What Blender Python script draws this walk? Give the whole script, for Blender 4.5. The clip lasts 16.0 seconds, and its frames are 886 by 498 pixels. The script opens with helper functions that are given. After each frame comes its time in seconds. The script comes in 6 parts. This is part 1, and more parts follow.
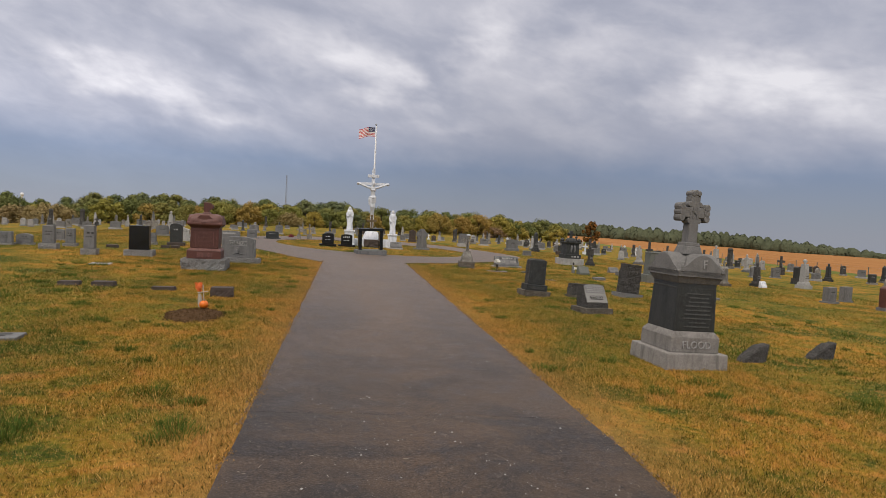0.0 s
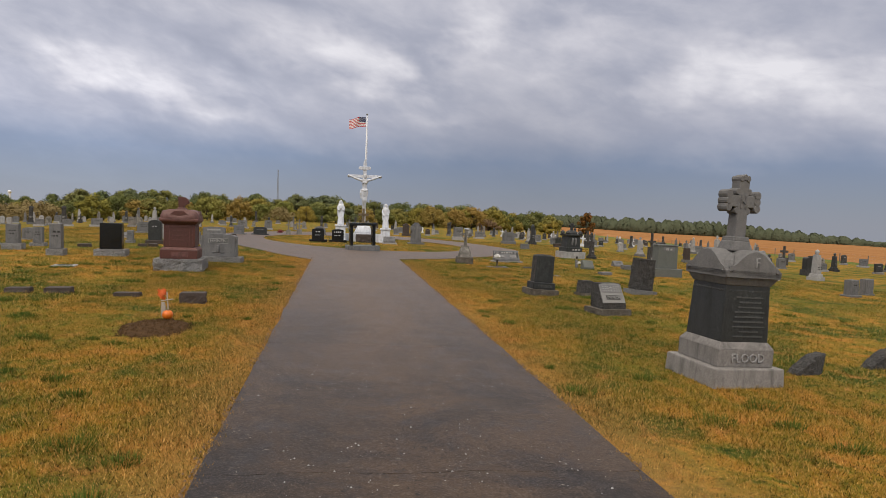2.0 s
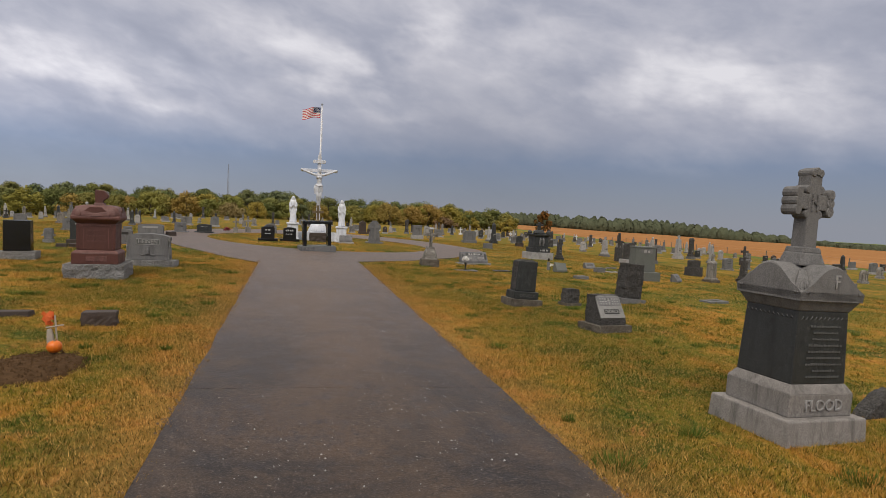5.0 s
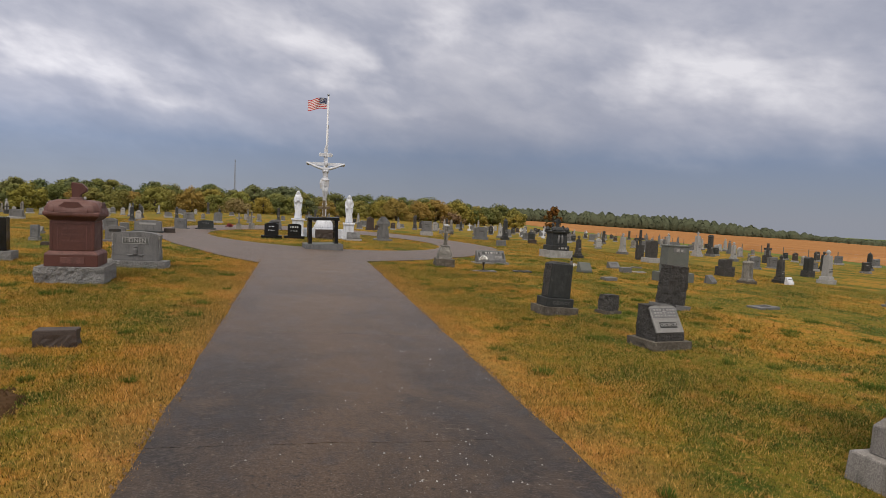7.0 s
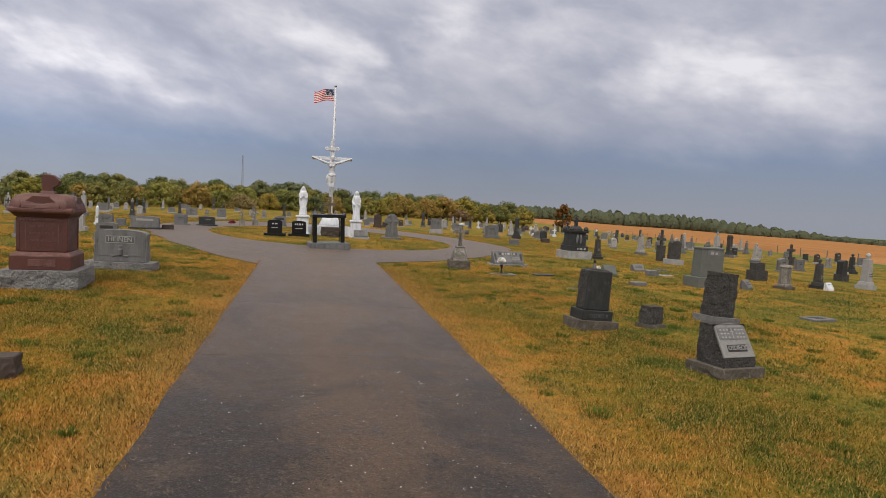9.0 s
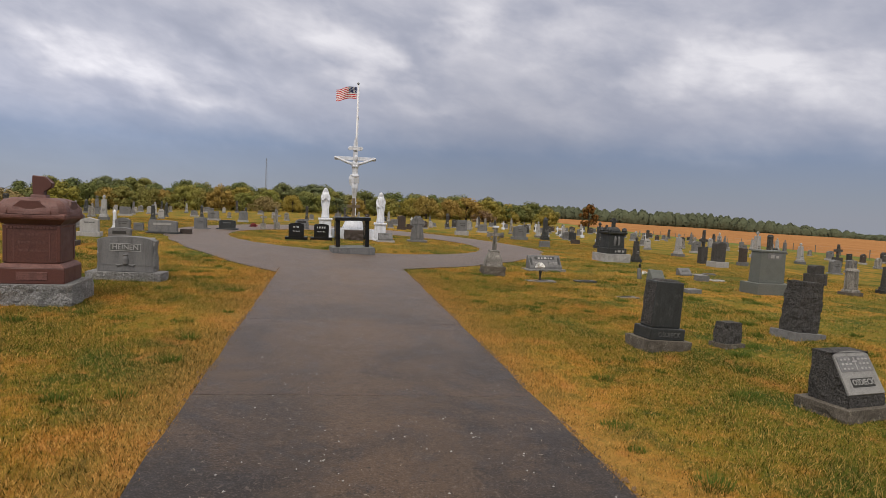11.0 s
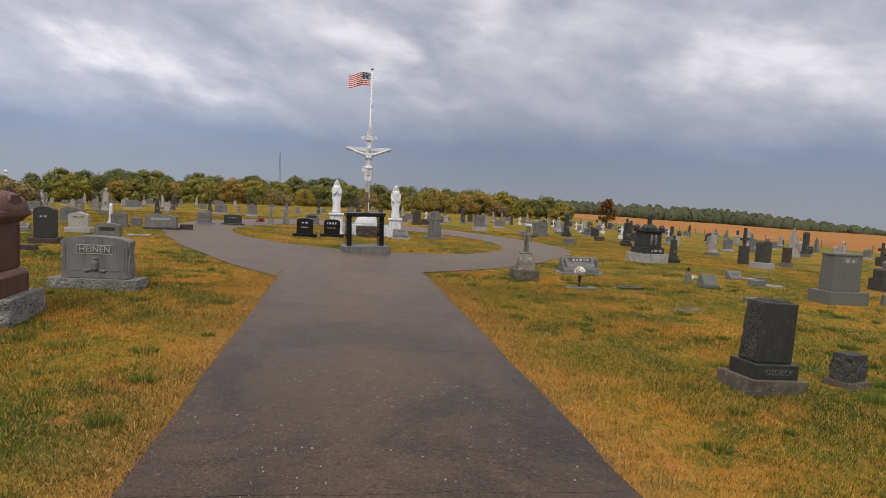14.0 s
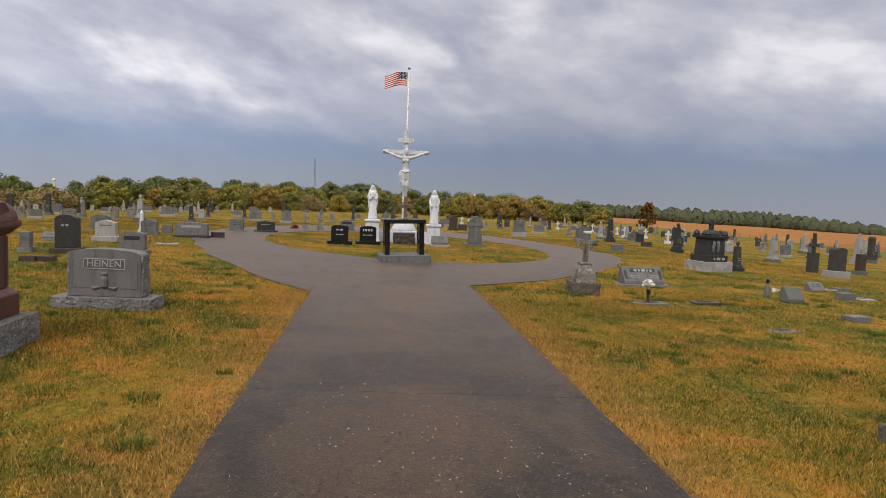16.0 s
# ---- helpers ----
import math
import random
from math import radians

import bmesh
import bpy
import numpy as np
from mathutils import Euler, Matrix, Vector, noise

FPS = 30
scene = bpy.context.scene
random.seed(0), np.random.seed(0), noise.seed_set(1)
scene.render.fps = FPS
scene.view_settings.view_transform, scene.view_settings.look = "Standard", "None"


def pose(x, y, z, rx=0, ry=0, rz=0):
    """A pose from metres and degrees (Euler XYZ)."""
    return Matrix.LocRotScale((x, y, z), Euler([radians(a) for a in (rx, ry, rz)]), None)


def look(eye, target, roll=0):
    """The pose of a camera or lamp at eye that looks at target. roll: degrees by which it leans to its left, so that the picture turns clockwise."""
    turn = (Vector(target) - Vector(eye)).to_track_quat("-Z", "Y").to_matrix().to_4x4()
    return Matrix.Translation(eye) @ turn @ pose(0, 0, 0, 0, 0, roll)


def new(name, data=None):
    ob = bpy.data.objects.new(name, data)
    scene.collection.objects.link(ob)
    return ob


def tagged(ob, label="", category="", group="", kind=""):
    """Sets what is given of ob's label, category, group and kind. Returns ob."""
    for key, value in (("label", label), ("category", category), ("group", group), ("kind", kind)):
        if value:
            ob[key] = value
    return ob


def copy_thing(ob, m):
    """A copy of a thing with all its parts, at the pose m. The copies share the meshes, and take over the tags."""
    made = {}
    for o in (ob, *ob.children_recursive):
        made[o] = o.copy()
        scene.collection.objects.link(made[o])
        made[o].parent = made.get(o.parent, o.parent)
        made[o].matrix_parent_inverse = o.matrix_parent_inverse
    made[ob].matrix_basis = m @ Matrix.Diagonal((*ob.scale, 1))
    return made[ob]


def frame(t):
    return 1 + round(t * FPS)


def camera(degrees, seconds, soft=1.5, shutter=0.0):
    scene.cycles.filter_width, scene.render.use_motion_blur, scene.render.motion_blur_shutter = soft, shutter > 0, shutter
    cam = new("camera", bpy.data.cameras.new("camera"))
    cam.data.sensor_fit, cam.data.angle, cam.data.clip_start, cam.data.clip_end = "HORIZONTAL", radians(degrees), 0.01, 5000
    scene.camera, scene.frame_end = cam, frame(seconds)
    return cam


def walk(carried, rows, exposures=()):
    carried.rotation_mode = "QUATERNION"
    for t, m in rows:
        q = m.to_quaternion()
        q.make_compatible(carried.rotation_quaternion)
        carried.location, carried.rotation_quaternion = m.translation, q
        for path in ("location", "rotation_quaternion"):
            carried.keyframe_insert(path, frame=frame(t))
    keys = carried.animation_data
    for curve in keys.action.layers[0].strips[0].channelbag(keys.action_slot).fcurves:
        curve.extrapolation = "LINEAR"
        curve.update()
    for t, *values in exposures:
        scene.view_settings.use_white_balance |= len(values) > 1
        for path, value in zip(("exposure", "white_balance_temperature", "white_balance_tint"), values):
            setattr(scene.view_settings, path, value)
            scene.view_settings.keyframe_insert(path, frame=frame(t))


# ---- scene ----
cam = camera(73.0, 16.0, soft=0.6)
METRES, EYE, TILT, LEAN, TURN = 10.03, 1.6, 0.0, 1.8, -9.5
ROWS = [
    (0.0, 0.0238, 0.0142, -0.0002, 0.37, -2.77, -4.28),
    (0.5, 0.0244, 0.0453, -0.0003, 0.70, -3.10, -3.92),
    (1.0, 0.0225, 0.0765, -0.0000, 0.25, -3.24, -3.97),
    (1.5, 0.0116, 0.1041, 0.0000, -0.18, -3.32, -3.55),
    (2.0, 0.0127, 0.1331, -0.0003, -0.31, -3.40, -3.62),
    (2.5, 0.0131, 0.1614, 0.0013, -1.17, -3.33, -4.04),
    (3.0, 0.0016, 0.1860, 0.0017, -2.46, -3.35, -3.98),
    (3.5, -0.0054, 0.2084, 0.0022, -3.80, -3.49, -3.91),
    (6.0, -0.0178, 0.3707, 0.0009, -4.66, -3.36, -4.06),
    (6.5, -0.0262, 0.4048, 0.0004, -4.37, -3.48, -3.98),
    (7.0, -0.0260, 0.4353, -0.0001, -3.98, -3.85, -4.06),
    (7.5, -0.0276, 0.4659, 0.0001, -3.82, -3.93, -4.24),
    (8.0, -0.0369, 0.4978, -0.0004, -3.55, -4.00, -4.11),
    (8.5, -0.0396, 0.5282, -0.0006, -3.37, -4.15, -4.27),
    (9.0, -0.0380, 0.5594, -0.0000, -3.32, -4.19, -4.46),
    (11.5, -0.0593, 0.7039, -0.0011, -0.91, -4.26, -3.95),
    (12.0, -0.0575, 0.7311, -0.0003, -0.93, -4.24, -4.10),
    (12.5, -0.0620, 0.7574, -0.0004, -1.25, -4.13, -3.91),
    (13.0, -0.0694, 0.7840, -0.0004, -0.83, -4.26, -3.83),
    (13.5, -0.0722, 0.8165, -0.0007, -0.38, -4.56, -4.01),
    (14.0, -0.0774, 0.8464, -0.0014, 0.02, -4.91, -4.17),
    (14.5, -0.0819, 0.8763, -0.0016, 1.25, -5.20, -4.07),
    (15.0, -0.0819, 0.9065, -0.0022, 2.45, -5.06, -4.05),
    (15.5, -0.0885, 0.9355, -0.0031, 3.26, -4.66, -3.81),
    (16.0, -0.1068, 0.9681, -0.0034, 3.17, -4.67, -3.76),
]
walk(cam, [(t, pose(0, 0, EYE, TILT, LEAN, TURN) @ pose(METRES * x, METRES * y, METRES * z, 90 + pitch, roll, yaw)) for t, x, y, z, yaw, pitch, roll in ROWS],
     [(0.0, 0.0, 6500, 14), (3.0, -0.03, 6500, 14), (6.0, -0.11, 6500, 14), (8.5, 0.02, 6500, 14), (12.0, 0.01, 6500, 14), (16.0, 0.03, 6500, 14)])


# ---- sky, sun ----
def nodes_of(owner):
    owner.use_nodes = True
    tree = owner.node_tree
    tree.nodes.clear()

    def add(kind, operation=None, use_clamp=None, data_type=None, blend_type=None, interpolation_type=None,
            sky_type=None, sun_disc=None, sun_elevation=None, sun_rotation=None, **values):
        node = tree.nodes.new(kind)
        if operation is not None:
            node.operation = operation
        if use_clamp is not None:
            node.use_clamp = use_clamp
        if data_type is not None:
            node.data_type = data_type
        if blend_type is not None:
            node.blend_type = blend_type
        if interpolation_type is not None:
            node.interpolation_type = interpolation_type
        if sky_type is not None:
            node.sky_type, node.sun_disc, node.sun_elevation, node.sun_rotation = sky_type, sun_disc, sun_elevation, sun_rotation
        for key, value in values.items():
            node.inputs[key].default_value = value
        return node

    def link(a, out, b, into):
        tree.links.new(a.outputs[out], b.inputs[into])
    return add, link


SUN_EL, SUN_AZ = 48.0, 205.0  # high behind the walker, veiled by cloud

world = bpy.data.worlds.new("overcast")
scene.world = world
add, link = nodes_of(world)
coord = add("ShaderNodeTexCoord")
split = add("ShaderNodeSeparateXYZ")
link(coord, "Generated", split, 0)


def world_math(op, a, b=None, clamp=False):
    node = add("ShaderNodeMath", operation=op, use_clamp=clamp)
    for k, v in enumerate((a, b)):
        if v is None:
            continue
        if isinstance(v, (int, float)):
            node.inputs[k].default_value = v
        else:
            tree_link(v, node.inputs[k])
    return node.outputs[0]


def tree_link(a, b):
    world.node_tree.links.new(a, b)


# the cloud deck is laid out by bearing and height above the horizon, in degrees
bearing = world_math("MULTIPLY", world_math("ARCTAN2", split.outputs["X"], split.outputs["Y"]), 57.296)
height = world_math("MULTIPLY", world_math("ARCSINE", split.outputs["Z"]), 57.296)


def deck_noise(wide, tall, shear, detail, rough, distort, shift):
    """Streaky noise: wide and tall are the size of one billow in degrees."""
    at = add("ShaderNodeCombineXYZ")
    tree_link(world_math("DIVIDE", bearing, wide), at.inputs[0])
    tree_link(world_math("DIVIDE", world_math("ADD", height, world_math("MULTIPLY", bearing, shear)), tall), at.inputs[1])
    at.inputs[2].default_value = shift
    n = add("ShaderNodeTexNoise", Scale=1.0, Detail=detail, Roughness=rough, Distortion=distort)
    link(at, 0, n, "Vector")
    return n.outputs["Fac"]


billow = deck_noise(10.0, 4.6, 0.12, 6.0, 0.5, 0.3, 2.0)
shred = deck_noise(3.6, 1.7, 0.2, 5.0, 0.6, 0.4, 7.0)
sway_a, sway_b = deck_noise(5.0, 3.0, 0.1, 3.0, 0.55, 0.0, 11.0), deck_noise(5.0, 3.0, 0.1, 3.0, 0.55, 0.0, 19.0)
warped_a = world_math("ADD", bearing, world_math("MULTIPLY", world_math("SUBTRACT", sway_a, 0.5), 9.0))
warped_h = world_math("ADD", height, world_math("MULTIPLY", world_math("SUBTRACT", sway_b, 0.5), 4.5))
cloud = world_math("ADD", 0.5, world_math("MULTIPLY", world_math("SUBTRACT", billow, 0.5), 0.55))
cloud = world_math("ADD", cloud, world_math("MULTIPLY", world_math("SUBTRACT", shred, 0.5), 0.2))
grain = world_math("ADD", 0.2, world_math("ADD", world_math("MULTIPLY", shred, 0.4), world_math("MULTIPLY", billow, 0.5)))


def cloud_bank(at, up, wide, tall, slant, gain):
    """One bright or dark bank of the deck; slant: degrees that it falls towards the right."""
    c, s_ = math.cos(radians(slant)), math.sin(radians(slant))
    da, dh = world_math("SUBTRACT", warped_a, at), world_math("SUBTRACT", warped_h, up)
    u = world_math("DIVIDE", world_math("SUBTRACT", world_math("MULTIPLY", da, c), world_math("MULTIPLY", dh, s_)), wide)
    v = world_math("DIVIDE", world_math("ADD", world_math("MULTIPLY", da, s_), world_math("MULTIPLY", dh, c)), tall)
    q = world_math("ADD", world_math("MULTIPLY", u, u), world_math("MULTIPLY", v, v))
    return world_math("MULTIPLY", world_math("MULTIPLY", world_math("POWER", 2.718, world_math("MULTIPLY", q, -1.0)), gain), grain)


BRIGHT_BANKS = ((-22, 11.9, 6, 1.3, 8, 0.3), (-18, 9.9, 5, 1.0, 14, 0.38), (-11, 8.9, 4.5, 0.9, 14, 0.28), (-16, 6.9, 8, 0.6, 8, 0.17), (-0.5, 14.2, 5.5, 2.0, 12, 0.4), (4.3, 12.4, 3, 1.3, 20, 0.24),
                (13, 16.2, 3.0, 2.8, -35, 0.38), (20, 14.4, 3, 1.8, -10, 0.22), (24, 17, 4, 1.5, 0, 0.22), (35, 13.2, 6.5, 1.9, 8, 0.4), (40.5, 11, 5.5, 2.0, 20, 0.32), (46, 8.8, 5, 2.2, 30, 0.2), (30, 11.5, 4.5, 1.2, 5, 0.24), (9, 9.0, 4, 0.7, 4, 0.12))
DARK_BANKS = ((8, 14.4, 1.8, 3, -20, -0.14), (27.5, 13.4, 3, 1.2, -15, -0.14), (47, 15.5, 6, 2.0, 15, -0.16), (-9, 12.4, 4, 1.2, 12, -0.14), (-14, 14.4, 5, 1.2, 12, -0.1), (1.5, 10.6, 6, 1.0, 6, -0.1))
for bank in BRIGHT_BANKS + DARK_BANKS:
    cloud = world_math("ADD", cloud, cloud_bank(*bank))
ramp = add("ShaderNodeValToRGB")
for k, (at, c) in enumerate(((0.26, (0.3, 0.33, 0.41, 1)), (0.46, (0.415, 0.44, 0.515, 1)), (0.64, (0.58, 0.592, 0.645, 1)), (0.88, (0.81, 0.815, 0.84, 1)))):
    e = ramp.color_ramp.elements[k] if k < 2 else ramp.color_ramp.elements.new(at)
    e.position, e.color = at, c
tree_link(cloud, ramp.inputs[0])
low = add("ShaderNodeValToRGB")
for k, (at, c) in enumerate(((0.0, (0.285, 0.31, 0.355, 1)), (0.03, (0.258, 0.298, 0.358, 1)), (0.085, (0.216, 0.277, 0.388, 1)), (0.16, (0.335, 0.362, 0.45, 1)))):
    e = low.color_ramp.elements[k] if k < 2 else low.color_ramp.elements.new(at)
    e.position, e.color = at, c
link(split, "Z", low, 0)
deck = add("ShaderNodeMapRange", interpolation_type="SMOOTHSTEP")
deck.inputs["From Min"].default_value, deck.inputs["From Max"].default_value = 3.6, 10.6
tree_link(warped_h, deck.inputs[0])
joined = add("ShaderNodeMix", data_type="RGBA")
tree_link(deck.outputs[0], joined.inputs["Factor"])
tree_link(low.outputs[0], joined.inputs[6]), tree_link(ramp.outputs[0], joined.inputs[7])
# thinner cloud to the west lets more light through than the heavy middle
sides = world_math("ADD", 1.0, world_math("ADD", cloud_bank(-26, 6, 22, 9, 0, 0.42), cloud_bank(17, 6, 13, 7, 0, -0.16)))
thickness = add("ShaderNodeVectorMath", operation="SCALE")
tree_link(joined.outputs[2], thickness.inputs[0]), tree_link(sides, thickness.inputs["Scale"])
# an overcast sky grows brighter towards the zenith
zenith = add("ShaderNodeMapRange")
for key, v in (("From Min", 0.34), ("From Max", 0.95), ("To Min", 1.0), ("To Max", 2.5)):
    zenith.inputs[key].default_value = v
link(split, "Z", zenith, 0)
veil = add("ShaderNodeMapRange")
for key, v in (("From Min", 0.36), ("From Max", 0.7)):
    veil.inputs[key].default_value = v
link(split, "Z", veil, 0)
overhead = add("ShaderNodeMix", data_type="RGBA")
overhead.inputs[7].default_value = (0.55, 0.52, 0.46, 1)
tree_link(veil.outputs[0], overhead.inputs["Factor"]), tree_link(thickness.outputs[0], overhead.inputs[6])
bright = add("ShaderNodeVectorMath", operation="SCALE")
tree_link(overhead.outputs[2], bright.inputs[0]), tree_link(zenith.outputs[0], bright.inputs["Scale"])
clouds = add("ShaderNodeBackground", Strength=1.0)
tree_link(bright.outputs[0], clouds.inputs[0])
sky = add("ShaderNodeTexSky", sky_type="NISHITA", sun_disc=False, sun_elevation=radians(SUN_EL), sun_rotation=radians(SUN_AZ))
clear = add("ShaderNodeBackground", Strength=0.06)
link(sky, 0, clear, 0)
cover = add("ShaderNodeMixShader", Fac=0.95)
link(clear, 0, cover, 1), link(clouds, 0, cover, 2)
link(cover, 0, add("ShaderNodeOutputWorld"), 0)

sun = new("sun", bpy.data.lights.new("sun", "SUN"))
sun.data.energy, sun.data.angle, sun.data.color = 1.75, radians(20), (1.0, 0.93, 0.82)
sx, sy = math.sin(radians(SUN_AZ)), math.cos(radians(SUN_AZ))
sun.matrix_world = look((sx * 50, sy * 50, 50 * math.tan(radians(SUN_EL))), (0, 0, 0))


# ---- materials ----
def material(name):
    m = bpy.data.materials.new(name)
    add, link = nodes_of(m)
    out = add("ShaderNodeOutputMaterial")
    bsdf = add("ShaderNodeBsdfPrincipled")
    link(bsdf, 0, out, 0)
    return m, add, link, bsdf


def mixer(add, link, fac, a, b, blend="MIX"):
    """Mix two colours; fac, a, b: (node, socket) pairs or values."""
    node = add("ShaderNodeMix", data_type="RGBA", blend_type=blend)
    for socket, v in (("Factor", fac), (6, a), (7, b)):
        target = node.inputs[socket]
        if isinstance(v, tuple) and len(v) == 2 and not isinstance(v[0], (int, float)):
            node.id_data.links.new(v[0].outputs[v[1]], target)
        else:
            target.default_value = (*v, 1) if isinstance(v, tuple) and len(v) == 3 else v
    return node, 2


def ramped(add, link, source, lo, hi, to=(0.0, 1.0)):
    node = add("ShaderNodeMapRange")
    node.inputs["From Min"].default_value, node.inputs["From Max"].default_value = lo, hi
    node.inputs["To Min"].default_value, node.inputs["To Max"].default_value = to
    link(source[0], source[1], node, 0)
    return node, 0


def stone(name, dark, light, rough=0.6, grain=160.0, stain=0.35, bump=0.15, lichen=None, streak=0.0, pitch=0.0):
    """Granite, marble or concrete: crystals, blotches, run-off streaks and a fine relief."""
    m, add, link, bsdf = material(name)
    coord, info = add("ShaderNodeTexCoord"), add("ShaderNodeObjectInfo")
    shift = add("ShaderNodeVectorMath", operation="ADD")
    link(coord, "Object", shift, 0)
    spread = add("ShaderNodeMath", operation="MULTIPLY")
    spread.inputs[1].default_value = 37.0
    link(info, "Random", spread, 0), link(spread, 0, shift, 1)
    speck = add("ShaderNodeTexNoise", Scale=grain, Detail=2.0)
    blot = add("ShaderNodeTexNoise", Scale=5.0, Detail=6.0, Roughness=0.65)
    link(shift, 0, speck, "Vector"), link(shift, 0, blot, "Vector")
    base = mixer(add, link, ramped(add, link, (speck, "Fac"), 0.36, 0.66), dark, light)
    soil = tuple(v * 0.42 for v in dark)
    base = mixer(add, link, ramped(add, link, (blot, "Fac"), 0.5, 0.78, (0.0, stain)), base, soil)
    if streak:
        squash = add("ShaderNodeMapping")
        squash.inputs["Scale"].default_value = (9.0, 9.0, 0.9)
        link(shift, 0, squash, 0)
        runs = add("ShaderNodeTexNoise", Scale=1.0, Detail=5.0, Roughness=0.7)
        link(squash, 0, runs, "Vector")
        base = mixer(add, link, ramped(add, link, (runs, "Fac"), 0.5, 0.68, (0.0, streak)), base, tuple(v * 0.2 for v in dark))
    if lichen:
        spots = add("ShaderNodeTexNoise", Scale=11.0, Detail=7.0, Roughness=0.75)
        link(shift, 0, spots, "Vector")
        base = mixer(add, link, ramped(add, link, (spots, "Fac"), 0.58, 0.68, (0.0, 0.75)), base, lichen)
    tint = mixer(add, link, ramped(add, link, (info, "Random"), 0.0, 1.0, (0.0, 0.18)), base, (0.02, 0.02, 0.02))
    link(*tint, bsdf, "Base Color")
    link(*ramped(add, link, (blot, "Fac"), 0.3, 0.8, (max(rough - 0.12, 0.05), min(rough + 0.15, 1.0))), bsdf, "Roughness")
    relief = add("ShaderNodeBump", Strength=bump, Distance=0.004)
    link(speck, "Fac", relief, "Height"), link(relief, 0, bsdf, "Normal")
    if pitch:
        chop = add("ShaderNodeTexNoise", Scale=17.0, Detail=4.0, Roughness=0.6, Distortion=1.2)
        link(shift, 0, chop, "Vector")
        broken = add("ShaderNodeBump", Strength=1.0, Distance=pitch)
        link(chop, "Fac", broken, "Height"), link(broken, 0, relief, "Normal")
    return m


def plain(name, colour, rough=0.6, metal=0.0, vary=0.25, scale=20.0, bump=0.1, shine=0.5):
    m, add, link, bsdf = material(name)
    coord = add("ShaderNodeTexCoord")
    n = add("ShaderNodeTexNoise", Scale=scale, Detail=5.0)
    link(coord, "Object", n, "Vector")
    base = mixer(add, link, ramped(add, link, (n, "Fac"), 0.35, 0.75, (0.0, vary)), colour, tuple(v * 0.4 for v in colour))
    link(*base, bsdf, "Base Color")
    bsdf.inputs["Roughness"].default_value, bsdf.inputs["Metallic"].default_value = rough, metal
    bsdf.inputs["Specular IOR Level"].default_value = shine
    relief = add("ShaderNodeBump", Strength=bump, Distance=0.003)
    link(n, "Fac", relief, "Height"), link(relief, 0, bsdf, "Normal")
    return m


GREY = stone("grey granite", (0.105, 0.105, 0.106), (0.225, 0.225, 0.222), 0.7, stain=0.4, streak=0.45)
PALE = stone("pale granite", (0.27, 0.265, 0.255), (0.46, 0.455, 0.44), 0.75, stain=0.35, streak=0.25)
ROCK = stone("rock-faced grey granite", (0.17, 0.168, 0.165), (0.46, 0.455, 0.44), 0.85, grain=75, stain=0.45, bump=0.9, pitch=0.11)
DARK = stone("dark granite", (0.01, 0.012, 0.012), (0.056, 0.06, 0.057), 0.5, stain=0.5, streak=0.5, lichen=(0.095, 0.1, 0.09))
BLACK = stone("polished black granite", (0.006, 0.007, 0.008), (0.014, 0.015, 0.016), 0.16, grain=260, stain=0.1, bump=0.02)
MURKY = stone("dark weathered rock face", (0.028, 0.026, 0.024), (0.1, 0.095, 0.088), 0.85, grain=70, stain=0.5, bump=0.6, lichen=(0.15, 0.145, 0.12), pitch=0.07)
RED = stone("red granite", (0.062, 0.02, 0.015), (0.135, 0.05, 0.036), 0.5, grain=130, stain=0.35, bump=0.06)
# rougher, stained copy of RED; its paler tone paints in sky gloss on slopes
REDTOP = stone("weathered sky-paled red granite", (0.1, 0.038, 0.03), (0.2, 0.09, 0.074), 0.65, grain=90, stain=0.5, bump=0.2, streak=0.3)
BROWN = stone("brown granite", (0.036, 0.026, 0.02), (0.08, 0.056, 0.043), 0.75, grain=120, stain=0.35)
GREEN = stone("green-grey granite", (0.09, 0.098, 0.088), (0.165, 0.176, 0.157), 0.55, grain=200, stain=0.2)
OLD = stone("weathered limestone", (0.15, 0.137, 0.115), (0.4, 0.38, 0.34), 0.95, grain=45, stain=0.9, bump=0.6, streak=1.0, lichen=(0.09, 0.085, 0.065))
CAST = stone("lichen-spotted concrete", (0.06, 0.05, 0.038), (0.17, 0.145, 0.112), 0.95, grain=80, stain=0.75, bump=0.5, lichen=(0.36, 0.34, 0.28))
# dirt, with stain and streak raised to put carved shading into the colour
WHITE = stone("white painted stone", (0.66, 0.69, 0.74), (0.8, 0.83, 0.88), 0.4, grain=40, stain=0.5, bump=0.15, streak=0.4)
FACE = stone("dressed grey granite face", (0.19, 0.188, 0.18), (0.32, 0.316, 0.3), 0.75, stain=0.4, streak=0.3)
INK = plain("dark cut lettering", (0.035, 0.035, 0.033), 0.9)
CHALK = plain("pale cut lettering", (0.36, 0.36, 0.35), 0.9)
FAINT = plain("faint worn lettering", (0.105, 0.108, 0.102), 0.9)
SILVER = plain("silver lettering", (0.5, 0.5, 0.5), 0.6)
GILT = plain("weathered bronze", (0.2, 0.15, 0.085), 0.5, 0.4)
POLE = plain("white painted metal pole", (0.72, 0.72, 0.72), 0.35, 0.0, 0.1)
STEEL = plain("dull galvanised steel", (0.3, 0.31, 0.32), 0.5, 0.7)
PUMPKIN = plain("orange pumpkin skin", (0.75, 0.17, 0.01), 0.4, 0.0, 0.3, 30.0)
STALK = plain("dry stalk", (0.28, 0.2, 0.1), 0.9)
RIBBON = plain("orange ribbon", (0.8, 0.16, 0.03), 0.6)
STICKS = plain("pale peeled stick", (0.42, 0.37, 0.3), 0.8)
PETAL = plain("white silk petals", (0.8, 0.79, 0.76), 0.7, 0.0, 0.1)
